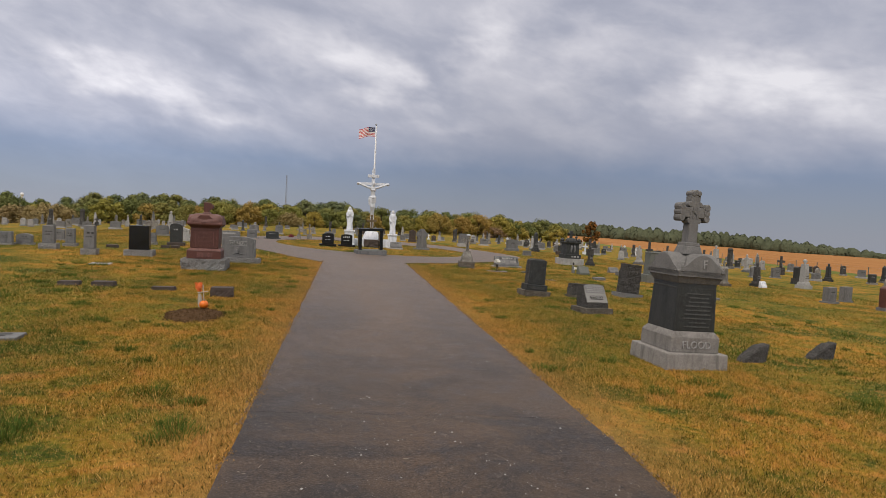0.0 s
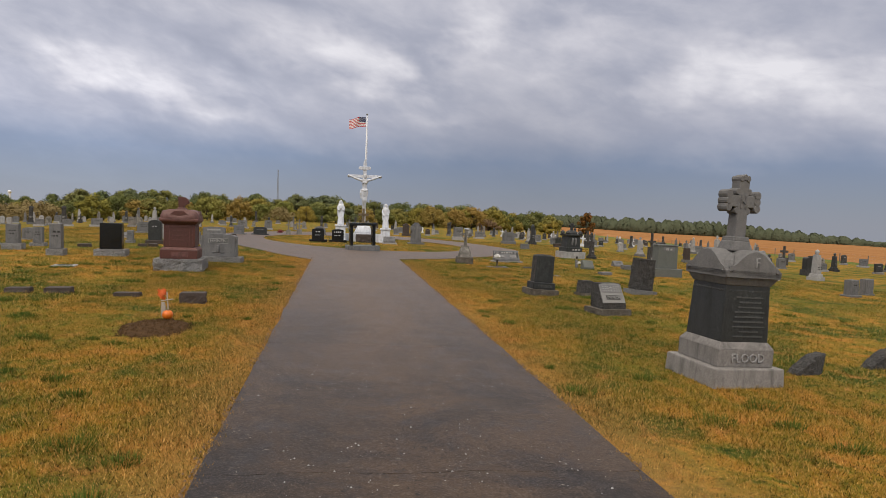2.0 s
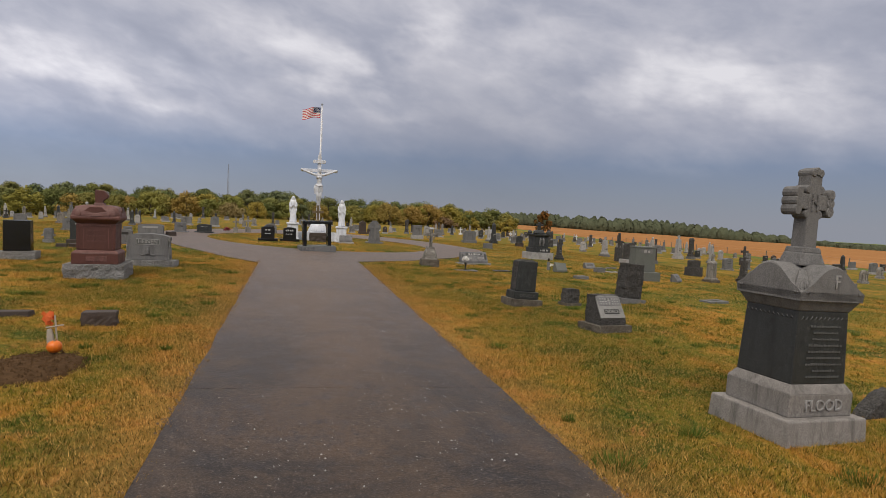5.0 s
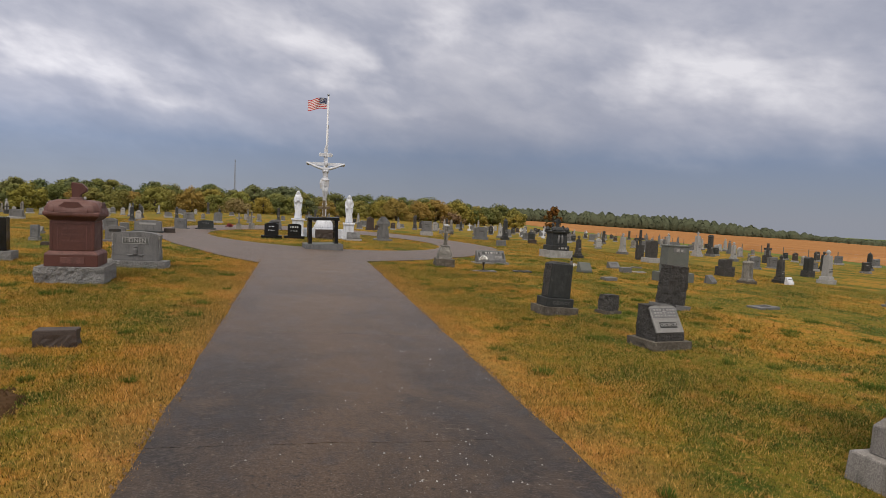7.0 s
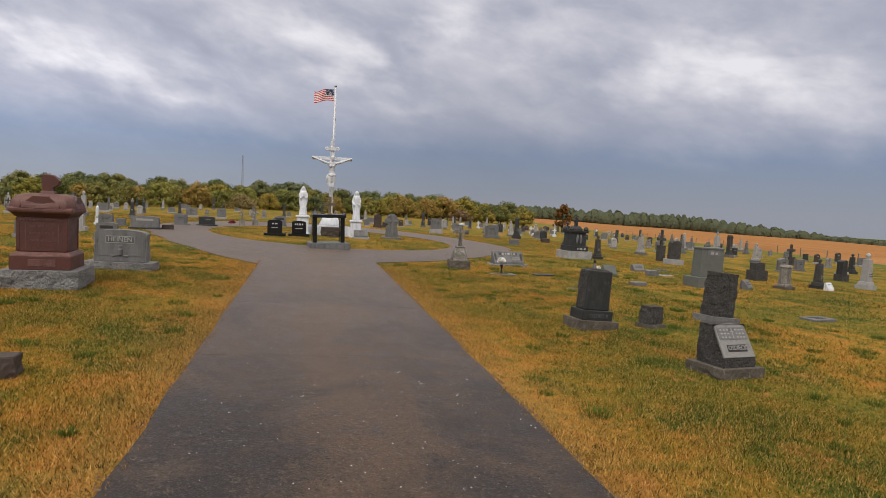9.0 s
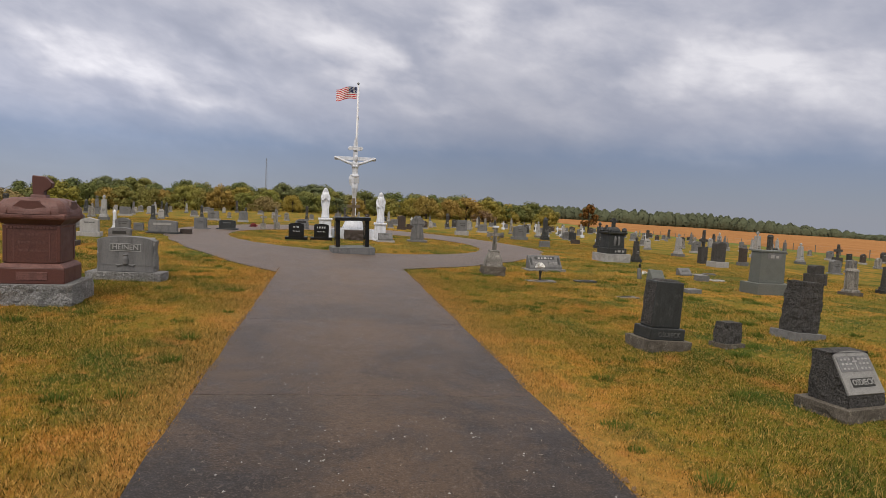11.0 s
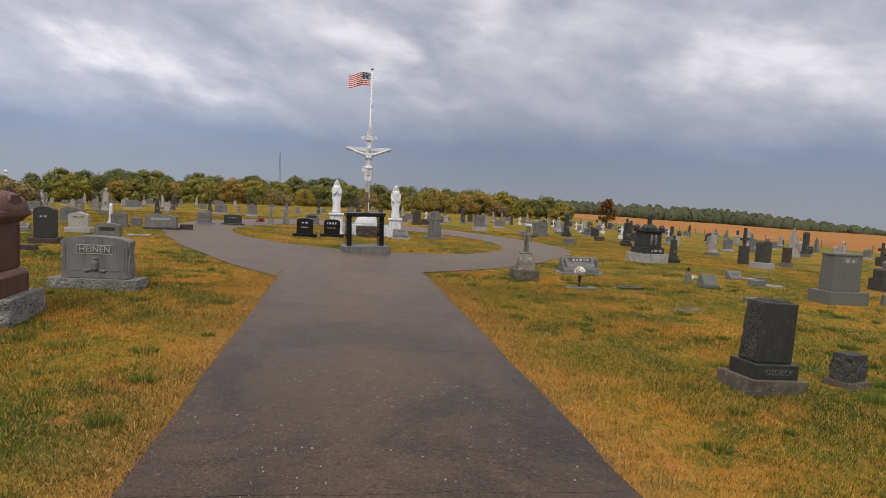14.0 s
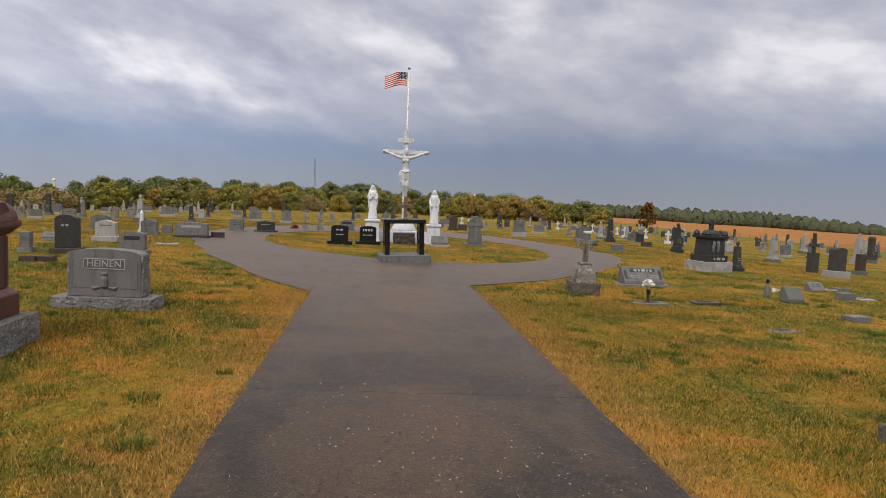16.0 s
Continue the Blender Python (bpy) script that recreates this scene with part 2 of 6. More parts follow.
PINK = plain("red and pink silk petals", (0.3, 0.05, 0.055), 0.7, 0.0, 0.5, 9.0)
VASE = plain("dark bronze vase", (0.03, 0.028, 0.025), 0.4, 0.5)
WOOD = plain("weathered fence post", (0.16, 0.14, 0.12), 0.9)
BARK = plain("tree bark", (0.07, 0.055, 0.042), 0.95, 0.0, 0.5, 6.0, 0.5)
FLAG_RED = plain("red cloth", (0.5, 0.035, 0.045), 0.8, 0.0, 0.1)
FLAG_WHITE = plain("white cloth", (0.75, 0.74, 0.72), 0.8, 0.0, 0.1)
FLAG_BLUE = plain("blue cloth", (0.025, 0.035, 0.1), 0.8, 0.0, 0.1)


def lawn_colour(add, link):
    """Patchy autumn turf: straw, olive and green patches by place, straw along the drive's edges."""
    geo = add("ShaderNodeNewGeometry")
    where = add("ShaderNodeSeparateXYZ")
    link(geo, "Position", where, 0)
    flat = add("ShaderNodeCombineXYZ")
    link(where, "X", flat, 0), link(where, "Y", flat, 1)
    big = add("ShaderNodeTexNoise", Scale=0.55, Detail=5.0, Roughness=0.68)
    mid = add("ShaderNodeTexNoise", Scale=2.3, Detail=6.0, Roughness=0.74, Distortion=0.6)
    fine = add("ShaderNodeTexNoise", Scale=16.0, Detail=3.0, Roughness=0.7)
    for n in (big, mid, fine):
        link(flat, 0, n, "Vector")
    wide = add("ShaderNodeTexNoise", Scale=0.3, Detail=3.0, Roughness=0.6)
    link(flat, 0, wide, "Vector")
    olive, straw, green = (0.245, 0.188, 0.023), (0.45, 0.222, 0.036), (0.055, 0.1, 0.014)
    base = mixer(add, link, ramped(add, link, (mid, "Fac"), 0.42, 0.58), olive, straw)
    base = mixer(add, link, ramped(add, link, (wide, "Fac"), 0.45, 0.57, (0.0, 0.75)), base, (0.125, 0.14, 0.018))
    base = mixer(add, link, ramped(add, link, (big, "Fac"), 0.49, 0.6, (0.0, 0.9)), base, green)
    base = mixer(add, link, ramped(add, link, (mid, "Fac"), 0.57, 0.68, (0.0, 0.8)), base, (0.5, 0.225, 0.07))
    base = mixer(add, link, ramped(add, link, (mid, "Fac"), 0.44, 0.34, (0.0, 0.85)), base, (0.05, 0.085, 0.014))
    base = mixer(add, link, ramped(add, link, (fine, "Fac"), 0.54, 0.74, (0.0, 0.85)), base, (0.026, 0.034, 0.008))
    base = mixer(add, link, ramped(add, link, (fine, "Fac"), 0.44, 0.28, (0.0, 0.75)), base, (0.56, 0.3, 0.075))
    # a greener strip by the field
    skew = add("ShaderNodeMath", operation="MULTIPLY_ADD")
    skew.inputs[1].default_value = -0.24
    link(where, "Y", skew, 0), link(where, "X", skew, 2)
    strip = ramped(add, link, (skew, 0), 33.0, 39.0, (0.0, 0.85))
    base = mixer(add, link, strip, base, (0.12, 0.17, 0.04))
    # the mower's edge along the drive is drier
    off = add("ShaderNodeMath", operation="SUBTRACT")
    off.inputs[1].default_value = ROAD_MID
    link(where, "X", off, 0)
    away = add("ShaderNodeMath", operation="ABSOLUTE")
    link(off, 0, away, 0)
    edge = ramped(add, link, (away, 0), ROAD_HALF + 0.8, ROAD_HALF + 0.05, (0.0, 0.6))
    ahead = ramped(add, link, (where, "Y"), 20.5, 19.0)
    both = add("ShaderNodeMath", operation="MULTIPLY")
    link(*edge, both, 0), link(*ahead, both, 1)
    base = mixer(add, link, (both, 0), base, (0.42, 0.22, 0.07))
    return base, geo, fine


ROAD_MID, ROAD_HALF = 0.94, 1.37


def lawn_material():
    m, add, link, bsdf = material("patchy autumn turf")
    base, geo, fine = lawn_colour(add, link)
    base = mixer(add, link, 0.06, base, (0.03, 0.024, 0.007))
    link(*base, bsdf, "Base Color")
    bsdf.inputs["Roughness"].default_value = 0.95
    bsdf.inputs["Specular IOR Level"].default_value = 0.1
    relief = add("ShaderNodeBump", Strength=1.0, Distance=0.08)
    link(fine, "Fac", relief, "Height"), link(relief, 0, bsdf, "Normal")
    return m


def blade_material():
    m, add, link, bsdf = material("grass blades")
    base, geo, fine = lawn_colour(add, link)
    shade = (geo, "Random Per Island")
    lit = mixer(add, link, ramped(add, link, shade, 0.6, 1.0, (0.0, 0.8)), base, (0.74, 0.44, 0.14))
    lit = mixer(add, link, ramped(add, link, shade, 0.46, 0.28, (0.0, 0.4)), lit, (0.12, 0.13, 0.015))
    lit = mixer(add, link, ramped(add, link, shade, 0.28, 0.05, (0.0, 0.95)), lit, (0.018, 0.024, 0.004))
    link(*lit, bsdf, "Base Color")
    bsdf.inputs["Roughness"].default_value = 0.7
    bsdf.inputs["Specular IOR Level"].default_value = 0.08
    return m


def pavement_material():
    m, add, link, bsdf = material("worn grey drive")
    geo = add("ShaderNodeNewGeometry")
    where = add("ShaderNodeSeparateXYZ")
    link(geo, "Position", where, 0)
    big = add("ShaderNodeTexNoise", Scale=0.6, Detail=7.0, Roughness=0.7, Distortion=1.0)
    mid = add("ShaderNodeTexNoise", Scale=3.5, Detail=6.0, Roughness=0.7)
    grit = add("ShaderNodeTexNoise", Scale=75.0, Detail=3.0, Roughness=0.8)
    pits = add("ShaderNodeTexNoise", Scale=22.0, Detail=4.0, Roughness=0.75)
    chips = add("ShaderNodeTexVoronoi", Scale=42.0)
    for n in (big, mid, grit, pits, chips):
        link(geo, "Position", n, "Vector")
    base = mixer(add, link, ramped(add, link, (big, "Fac"), 0.43, 0.58), (0.018, 0.013, 0.0105), (0.057, 0.036, 0.022))
    # the middle, between the wheel tracks, keeps a film of brown dust
    off = add("ShaderNodeMath", operation="SUBTRACT")
    off.inputs[1].default_value = ROAD_MID
    link(where, "X", off, 0)
    away = add("ShaderNodeMath", operation="ABSOLUTE")
    link(off, 0, away, 0)
    dust = add("ShaderNodeMath", operation="MULTIPLY")
    link(*ramped(add, link, (away, 0), 0.75, 0.1, (0.0, 0.75)), dust, 0), link(*ramped(add, link, (big, "Fac"), 0.36, 0.56), dust, 1)
    base = mixer(add, link, (dust, 0), base, (0.08, 0.048, 0.026))
    base = mixer(add, link, ramped(add, link, (mid, "Fac"), 0.52, 0.7, (0.0, 0.55)), base, (0.095, 0.068, 0.05))
    base = mixer(add, link, ramped(add, link, (mid, "Fac"), 0.48, 0.32, (0.0, 0.65)), base, (0.014, 0.012, 0.012))
    base = mixer(add, link, ramped(add, link, (grit, "Fac"), 0.54, 0.7, (0.0, 0.6)), base, (0.19, 0.155, 0.13))
    base = mixer(add, link, ramped(add, link, (grit, "Fac"), 0.46, 0.34, (0.0, 0.85)), base, (0.009, 0.008, 0.008))
    base = mixer(add, link, ramped(add, link, (pits, "Fac"), 0.43, 0.33, (0.0, 0.85)), base, (0.01, 0.009, 0.008))
    base = mixer(add, link, ramped(add, link, (pits, "Fac"), 0.6, 0.7, (0.0, 0.6)), base, (0.15, 0.118, 0.095))
    base = mixer(add, link, ramped(add, link, (chips, "Distance"), 0.12, 0.05, (0.0, 0.45)), base, (0.22, 0.205, 0.19))
    link(*base, bsdf, "Base Color")
    link(*ramped(add, link, (mid, "Fac"), 0.3, 0.7, (0.36, 0.55)), bsdf, "Roughness")
    bsdf.inputs["Specular IOR Level"].default_value = 0.22
    # brown sheen lightens the drive at grazing view, in place of glancing sky light
    bsdf.inputs["Sheen Weight"].default_value, bsdf.inputs["Sheen Roughness"].default_value = 0.9, 0.22
    bsdf.inputs["Sheen Tint"].default_value = (1.0, 0.74, 0.54, 1)
    relief = add("ShaderNodeBump", Strength=0.35, Distance=0.004)
    link(grit, "Fac", relief, "Height"), link(relief, 0, bsdf, "Normal")
    hollow = add("ShaderNodeBump", Strength=0.3, Distance=0.006)
    link(pits, "Fac", hollow, "Height"), link(hollow, 0, relief, "Normal")
    return m


def field_material():
    m, add, link, bsdf = material("ripe rust-brown crop")
    geo = add("ShaderNodeNewGeometry")
    squash = add("ShaderNodeMapping")
    squash.inputs["Scale"].default_value = (0.25, 0.03, 0.1)
    link(geo, "Position", squash, 0)
    rows = add("ShaderNodeTexNoise", Scale=1.0, Detail=5.0, Roughness=0.6)
    tuft = add("ShaderNodeTexNoise", Scale=1.6, Detail=4.0, Roughness=0.8)
    link(squash, 0, rows, "Vector"), link(geo, "Position", tuft, "Vector")
    base = mixer(add, link, ramped(add, link, (rows, "Fac"), 0.4, 0.65), (0.29, 0.138, 0.054), (0.4, 0.205, 0.085))
    base = mixer(add, link, ramped(add, link, (tuft, "Fac"), 0.5, 0.75, (0.0, 0.6)), base, (0.21, 0.11, 0.052))
    link(*base, bsdf, "Base Color")
    bsdf.inputs["Roughness"].default_value = 1.0
    bsdf.inputs["Specular IOR Level"].default_value = 0.0
    return m


def leaf_material(name, colours, spread=0.6):
    m, add, link, bsdf = material(name)
    geo, info = add("ShaderNodeNewGeometry"), add("ShaderNodeObjectInfo")
    ramp = add("ShaderNodeValToRGB")
    ramp.color_ramp.interpolation = "EASE"
    for k, c in enumerate(colours):
        at = k / max(len(colours) - 1, 1)
        e = ramp.color_ramp.elements[k] if k < 2 else ramp.color_ramp.elements.new(at)
        e.position, e.color = at, (*c, 1)
    link(info, "Random", ramp, 0)
    base = mixer(add, link, ramped(add, link, (geo, "Random Per Island"), 0.0, 1.0, (0.0, spread)), (ramp, 0), (0.035, 0.048, 0.016))
    link(*base, bsdf, "Base Color")
    bsdf.inputs["Roughness"].default_value = 0.8
    bsdf.inputs["Specular IOR Level"].default_value = 0.1
    bsdf.inputs["Subsurface Weight"].default_value = 0.0
    return m


TURF, BLADE, DRIVE, CROP = lawn_material(), blade_material(), pavement_material(), field_material()
CRUMB = plain("dry soil crumbs and dead roots", (0.2, 0.125, 0.065), 1.0, 0.0, 0.6, 30.0)
SOIL = plain("bare brown soil", (0.085, 0.05, 0.025), 1.0, 0.0, 0.7, 14.0, 0.8, 0.06)
LEAF = leaf_material("green woodland leaves", ((0.11, 0.135, 0.045), (0.18, 0.185, 0.055), (0.12, 0.145, 0.055), (0.23, 0.21, 0.06), (0.14, 0.165, 0.085)), 0.12)
GOLD = leaf_material("turning yellow leaves", ((0.26, 0.235, 0.05), (0.34, 0.26, 0.055), (0.21, 0.215, 0.055), (0.33, 0.22, 0.06), (0.27, 0.25, 0.052)), 0.1)
RUST = leaf_material("rust-coloured leaves", ((0.17, 0.06, 0.016), (0.21, 0.09, 0.02)))
BRUSH = leaf_material("brown autumn brush", ((0.24, 0.165, 0.09), (0.26, 0.2, 0.085), (0.23, 0.15, 0.09)), 0.08)
# the far wood's leaf colour is greyed: distance haze is put into it
FARLEAF = leaf_material("haze-greyed woodland leaves", ((0.108, 0.122, 0.072), (0.108, 0.122, 0.072)), 0.14)


# ---- mesh helpers ----
def mesh_from(name, bm, mat, smooth=False):
    me = bpy.data.meshes.new(name)
    bmesh.ops.recalc_face_normals(bm, faces=bm.faces)
    if smooth:
        for f in bm.faces:
            f.smooth = True
    bm.to_mesh(me)
    bm.free()
    me.materials.append(mat)
    return me


def part(name, bm, mat, parent=None, label="", smooth=False):
    """Links a bmesh as one mesh object under a thing or a part."""
    ob = new(name, mesh_from(name, bm, mat, smooth))
    if parent is not None:
        ob.parent = parent
    return tagged(ob, label)


def thing(name, x, y, yaw=0.0, label="", category="", group="", tilt=0.0, nod=0.0, lift=0.0):
    ob = new(name)
    ob.empty_display_size = 0.1
    ob.matrix_basis = pose(x, y, ground_z(x, y) + lift, nod, tilt, yaw)
    return tagged(ob, label, category, group)


def block(w, d, h, z=0.0, bevel=0.012, top=1.0, x=0.0, y=0.0, topd=None, bm=None):
    """A bevelled block standing on z; top: how far its upper face tapers."""
    own = bmesh.new()
    td = top if topd is None else topd
    vs = []
    for zz, sw, sd in ((z, 1.0, 1.0), (z + h, top, td)):
        vs.append([own.verts.new((x + a * w / 2 * sw, y + b * d / 2 * sd, zz)) for a, b in ((-1, -1), (1, -1), (1, 1), (-1, 1))])
    own.faces.new(vs[0][::-1]), own.faces.new(vs[1])
    for k in range(4):
        own.faces.new((vs[0][k], vs[0][(k + 1) % 4], vs[1][(k + 1) % 4], vs[1][k]))
    if bevel:
        bmesh.ops.bevel(own, geom=list(own.edges), offset=min(bevel, w / 3, d / 3, h / 3), segments=2, affect="EDGES", profile=0.5)
    return poured(own, bm)


def poured(own, bm):
    """Adds the bmesh own to bm, if there is one."""
    if bm is None:
        return own
    me = bpy.data.meshes.new("tmp")
    own.to_mesh(me)
    own.free()
    bm.from_mesh(me)
    bpy.data.meshes.remove(me)
    return bm


def rock(w, d, h, z=0.0, amp=0.02, seed=1, step=0.06, top=1.0, flat=True, bm=None, x=0.0, y=0.0):
    """A block with quarry-faced sides; flat: its upper face is dressed smooth."""
    own = bmesh.new()
    nx, ny, nz = (max(2, round(v / step)) for v in (w, d, h))
    seen = {}

    def vert(i, j, k):
        if (i, j, k) not in seen:
            s = 1.0 + (top - 1.0) * k / nz
            co = Vector(((i / nx - 0.5) * w * s, (j / ny - 0.5) * d * s, h * k / nz))
            if not (flat and k == nz):
                amp_here = amp * 1.7
                n = noise.noise_vector(co * 7.0 + Vector((seed * 7.3, seed * 3.1, 0))) + 0.6 * noise.noise_vector(co * 19.0 + Vector((0, seed * 5.7, 0)))
                edge = 0.35 if flat and k == nz - 1 else 1.0
                co += Vector((n.x * amp_here * edge, n.y * amp_here * edge, n.z * amp_here * (0.0 if flat else 0.7)))
            seen[i, j, k] = own.verts.new(co + Vector((x, y, z)))
        return seen[i, j, k]
    for i in range(nx):
        for j in range(ny):
            own.faces.new([vert(i + a, j + b, nz) for a, b in ((0, 0), (1, 0), (1, 1), (0, 1))])
    for k in range(nz):
        for i in range(nx):
            for j in (0, ny):
                own.faces.new([vert(i + a, j, k + b) for a, b in ((0, 0), (1, 0), (1, 1), (0, 1))])
        for j in range(ny):
            for i in (0, nx):
                own.faces.new([vert(i, j + a, k + b) for a, b in ((0, 0), (1, 0), (1, 1), (0, 1))])
    return poured(own, bm)


def slab_outline(points, depth, bevel=0.01, y=0.0, bm=None):
    """A profile in x and z, extruded along y."""
    own = bmesh.new()
    rings = [[own.verts.new((px_, y + s * depth / 2, pz)) for px_, pz in points] for s in (-1, 1)]
    own.faces.new(rings[0]), own.faces.new(rings[1][::-1])
    n = len(points)
    for k in range(n):
        own.faces.new((rings[0][k], rings[1][k], rings[1][(k + 1) % n], rings[0][(k + 1) % n]))
    if bevel:
        rim = [e for e in own.edges if abs(e.verts[0].co.y - e.verts[1].co.y) < 1e-6]
        bmesh.ops.bevel(own, geom=rim, offset=bevel, segments=1, affect="EDGES")
    return poured(own, bm)


def lathe(profile, n=16, x=0.0, y=0.0, bm=None, squash=1.0, fold=0.0, folds=7):
    """Rings of (radius, height), closed at both ends; fold: pleats round the ring."""
    own = bmesh.new()
    rings = []
    for r, z in profile:
        ring = []
        for k in range(n):
            a = 2 * math.pi * k / n
            q = r * (1.0 + fold * math.cos(folds * a + z * 5.0))
            ring.append(own.verts.new((x + q * math.cos(a), y + q * squash * math.sin(a), z)))
        rings.append(ring)
    own.faces.new(rings[0][::-1]), own.faces.new(rings[-1])
    for a, b in zip(rings, rings[1:]):
        for k in range(n):
            own.faces.new((a[k], a[(k + 1) % n], b[(k + 1) % n], b[k]))
    return poured(own, bm)


def tube(points, radii, n=8, bm=None):
    """A limb through points, with a radius at each."""
    own = bmesh.new()
    rings = []
    pts = [Vector(p) for p in points]
    for k, p in enumerate(pts):
        way = (pts[min(k + 1, len(pts) - 1)] - pts[max(k - 1, 0)]).normalized()
        side = way.orthogonal().normalized()
        other = way.cross(side)
        rings.append([own.verts.new(p + (side * math.cos(a) + other * math.sin(a)) * radii[k]) for a in (2 * math.pi * i / n for i in range(n))])
    own.faces.new(rings[0][::-1]), own.faces.new(rings[-1])
    for a, b in zip(rings, rings[1:]):
        for i in range(n):
            own.faces.new((a[i], a[(i + 1) % n], b[(i + 1) % n], b[i]))
    return poured(own, bm)


def lettering(text, size, parent, x, y, z, mat, depth=0.006, lean=0.0, name="lettering", stretch=1.0):
    """Cut letters that face the thing's front (-y)."""
    curve = bpy.data.curves.new("text", "FONT")
    curve.body, curve.size, curve.extrude = text, size, depth
    curve.align_x, curve.align_y, curve.resolution_u = "CENTER", "CENTER", 2
    tmp = bpy.data.objects.new("text", curve)
    scene.collection.objects.link(tmp)
    bpy.context.view_layer.update()
    me = bpy.data.meshes.new_from_object(tmp.evaluated_get(bpy.context.evaluated_depsgraph_get()))
    bpy.data.objects.remove(tmp)
    me.materials.clear()
    me.materials.append(mat)
    me.transform(pose(x, y, z, 90 - lean, 0, 0) @ Matrix.Diagonal((stretch, 1, 1, 1)))
    ob = new(name, me)
    ob.parent = parent
    return ob


def bars(parent, lines, w, x, y, z, pitch, size, mat, seed=1, lean=0.0, name="inscription"):
    """An inscription too worn to read: broken bars, line under line."""
    rnd = random.Random(seed)
    own = bmesh.new()
    for k in range(lines):
        total = w * rnd.uniform(0.55, 1.0)
        at = -total / 2
        while at < total / 2:
            step = rnd.uniform(0.25, 0.9) * size * 2.0
            zz = -k * pitch
            block(min(step * 0.8, 0.2), 0.004, size * rnd.uniform(0.6, 1.0), zz, 0.0, x=at + step / 2, bm=own)
            at += step + size * 0.35
    own.transform(pose(x, y, z, -lean, 0, 0))
    return tagged(part(name, own, mat, parent), kind="stuff")


# ---- terrain ----
def ground_z(x, y):
    r = max(math.hypot(x, y - 10.0) - 12.0, 0.0)
    fall = 0.02 * (math.sqrt(r * r + 100.0) - 10.0)
    fall = 6.0 * (1.0 - math.exp(-fall / 6.0))
    side = -0.031 * (900.0 * math.tanh(x / 900.0) if x > 0 else 15.0 * math.tanh(x / 15.0))
    w = -x - 10.0
    side -= 0.03 * max((math.sqrt(w * w + 36.0) + w) / 2.0 - 0.9, 0.0) if w > -10 else 0.0
    beyond = 0.014 * max(math.hypot(x, y) - 700.0, 0.0)
    return side + 0.0052 * 900.0 * math.tanh(y / 900.0) - fall - beyond


def ground_sheet():
    """One sheet to the horizon, fine near the drive and coarser outwards."""
    def steps(lo, hi, fine_lo, fine_hi, fine):
        out = [fine_lo + fine * k for k in range(int((fine_hi - fine_lo) / fine) + 1)]
        step, at = fine, out[-1]
        while at < hi:
            step *= 1.16
            at = min(at + step, hi)
            out.append(at)
        step, at = fine, out[0]
        while at > lo:
            step *= 1.16
            at = max(at - step, lo)
            out.insert(0, at)
        return out
    xs, ys = steps(-2500, 2500, -14, 18, 0.5), steps(-1500, 3500, -4, 46, 0.5)
    verts = [(x, y, ground_z(x, y) + 0.018 * noise.noise((x * 0.6, y * 0.6, 3.0)) * (1.0 if abs(x) < 60 and y < 90 else 0.0)) for y in ys for x in xs]
    n = len(xs)
    faces = [(j * n + i, j * n + i + 1, (j + 1) * n + i + 1, (j + 1) * n + i) for j in range(len(ys) - 1) for i in range(n - 1)]
    me = bpy.data.meshes.new("ground")
    me.from_pydata(verts, [], faces)
    me.materials.append(TURF)
    for p in me.polygons:
        p.use_smooth = True
    return tagged(new("ground", me), "patchy straw and green mown cemetery lawn", "ground", kind="structure")


ground_sheet()

RING_X, RING_Y = 1.7, 31.5


def outer_radius(a):
    """The loop drive's outer edge, a quarter at a time."""
    c, s = math.cos(a), math.sin(a)
    half = 7.8 if c > 0 else 7.2
    deep, power = ((11.0 if c > 0 else 14.3), 1.4) if s < 0 else (14.0, 2.0)
    blend = (abs(c / half) ** power + abs(s / deep) ** power) ** (-1.0 / power)
    return blend + 0.05 * math.sin(a * 23.0)


def inner_radius(a):
    return ((math.cos(a) / 4.9) ** 2 + (math.sin(a) / 6.9) ** 2) ** -0.5 + 0.03 * math.sin(a * 31.0)


def on_drive(x, y, slack=0.0):
    if abs(x - ROAD_MID) < ROAD_HALF + slack and y < 21.0:
        return True
    a, r = math.atan2(y - RING_Y, x - RING_X), math.hypot(x - RING_X, y - RING_Y)
    return inner_radius(a) - slack < r < outer_radius(a) + slack


def loop_drive():
    own = bmesh.new()
    n, rows = 160, 6
    grid = []
    for k in range(n):
        a = 2 * math.pi * k / n
        ri, ro = inner_radius(a), outer_radius(a)
        line = []
        for j in range(rows + 1):
            r = ri + (ro - ri) * j / rows
            x, y = RING_X + r * math.cos(a), RING_Y + r * math.sin(a)
            line.append(own.verts.new((x, y, ground_z(x, y) + 0.017)))
        for r in (ro + 0.04, ri - 0.04):
            x, y = RING_X + r * math.cos(a), RING_Y + r * math.sin(a)
            line.append(own.verts.new((x, y, ground_z(x, y) - 0.05)))
        grid.append(line)
    for k in range(n):
        a, b = grid[k], grid[(k + 1) % n]
        for j in range(rows + 1):
            own.faces.new((a[j], a[j + 1], b[j + 1], b[j]))
        own.faces.new((a[rows + 2], a[0], b[0], b[rows + 2]))
    ob = part("loop_drive", own, DRIVE)
    return tagged(ob, "worn grey paved loop drive round a grass island", "road", kind="structure")


loop_drive()


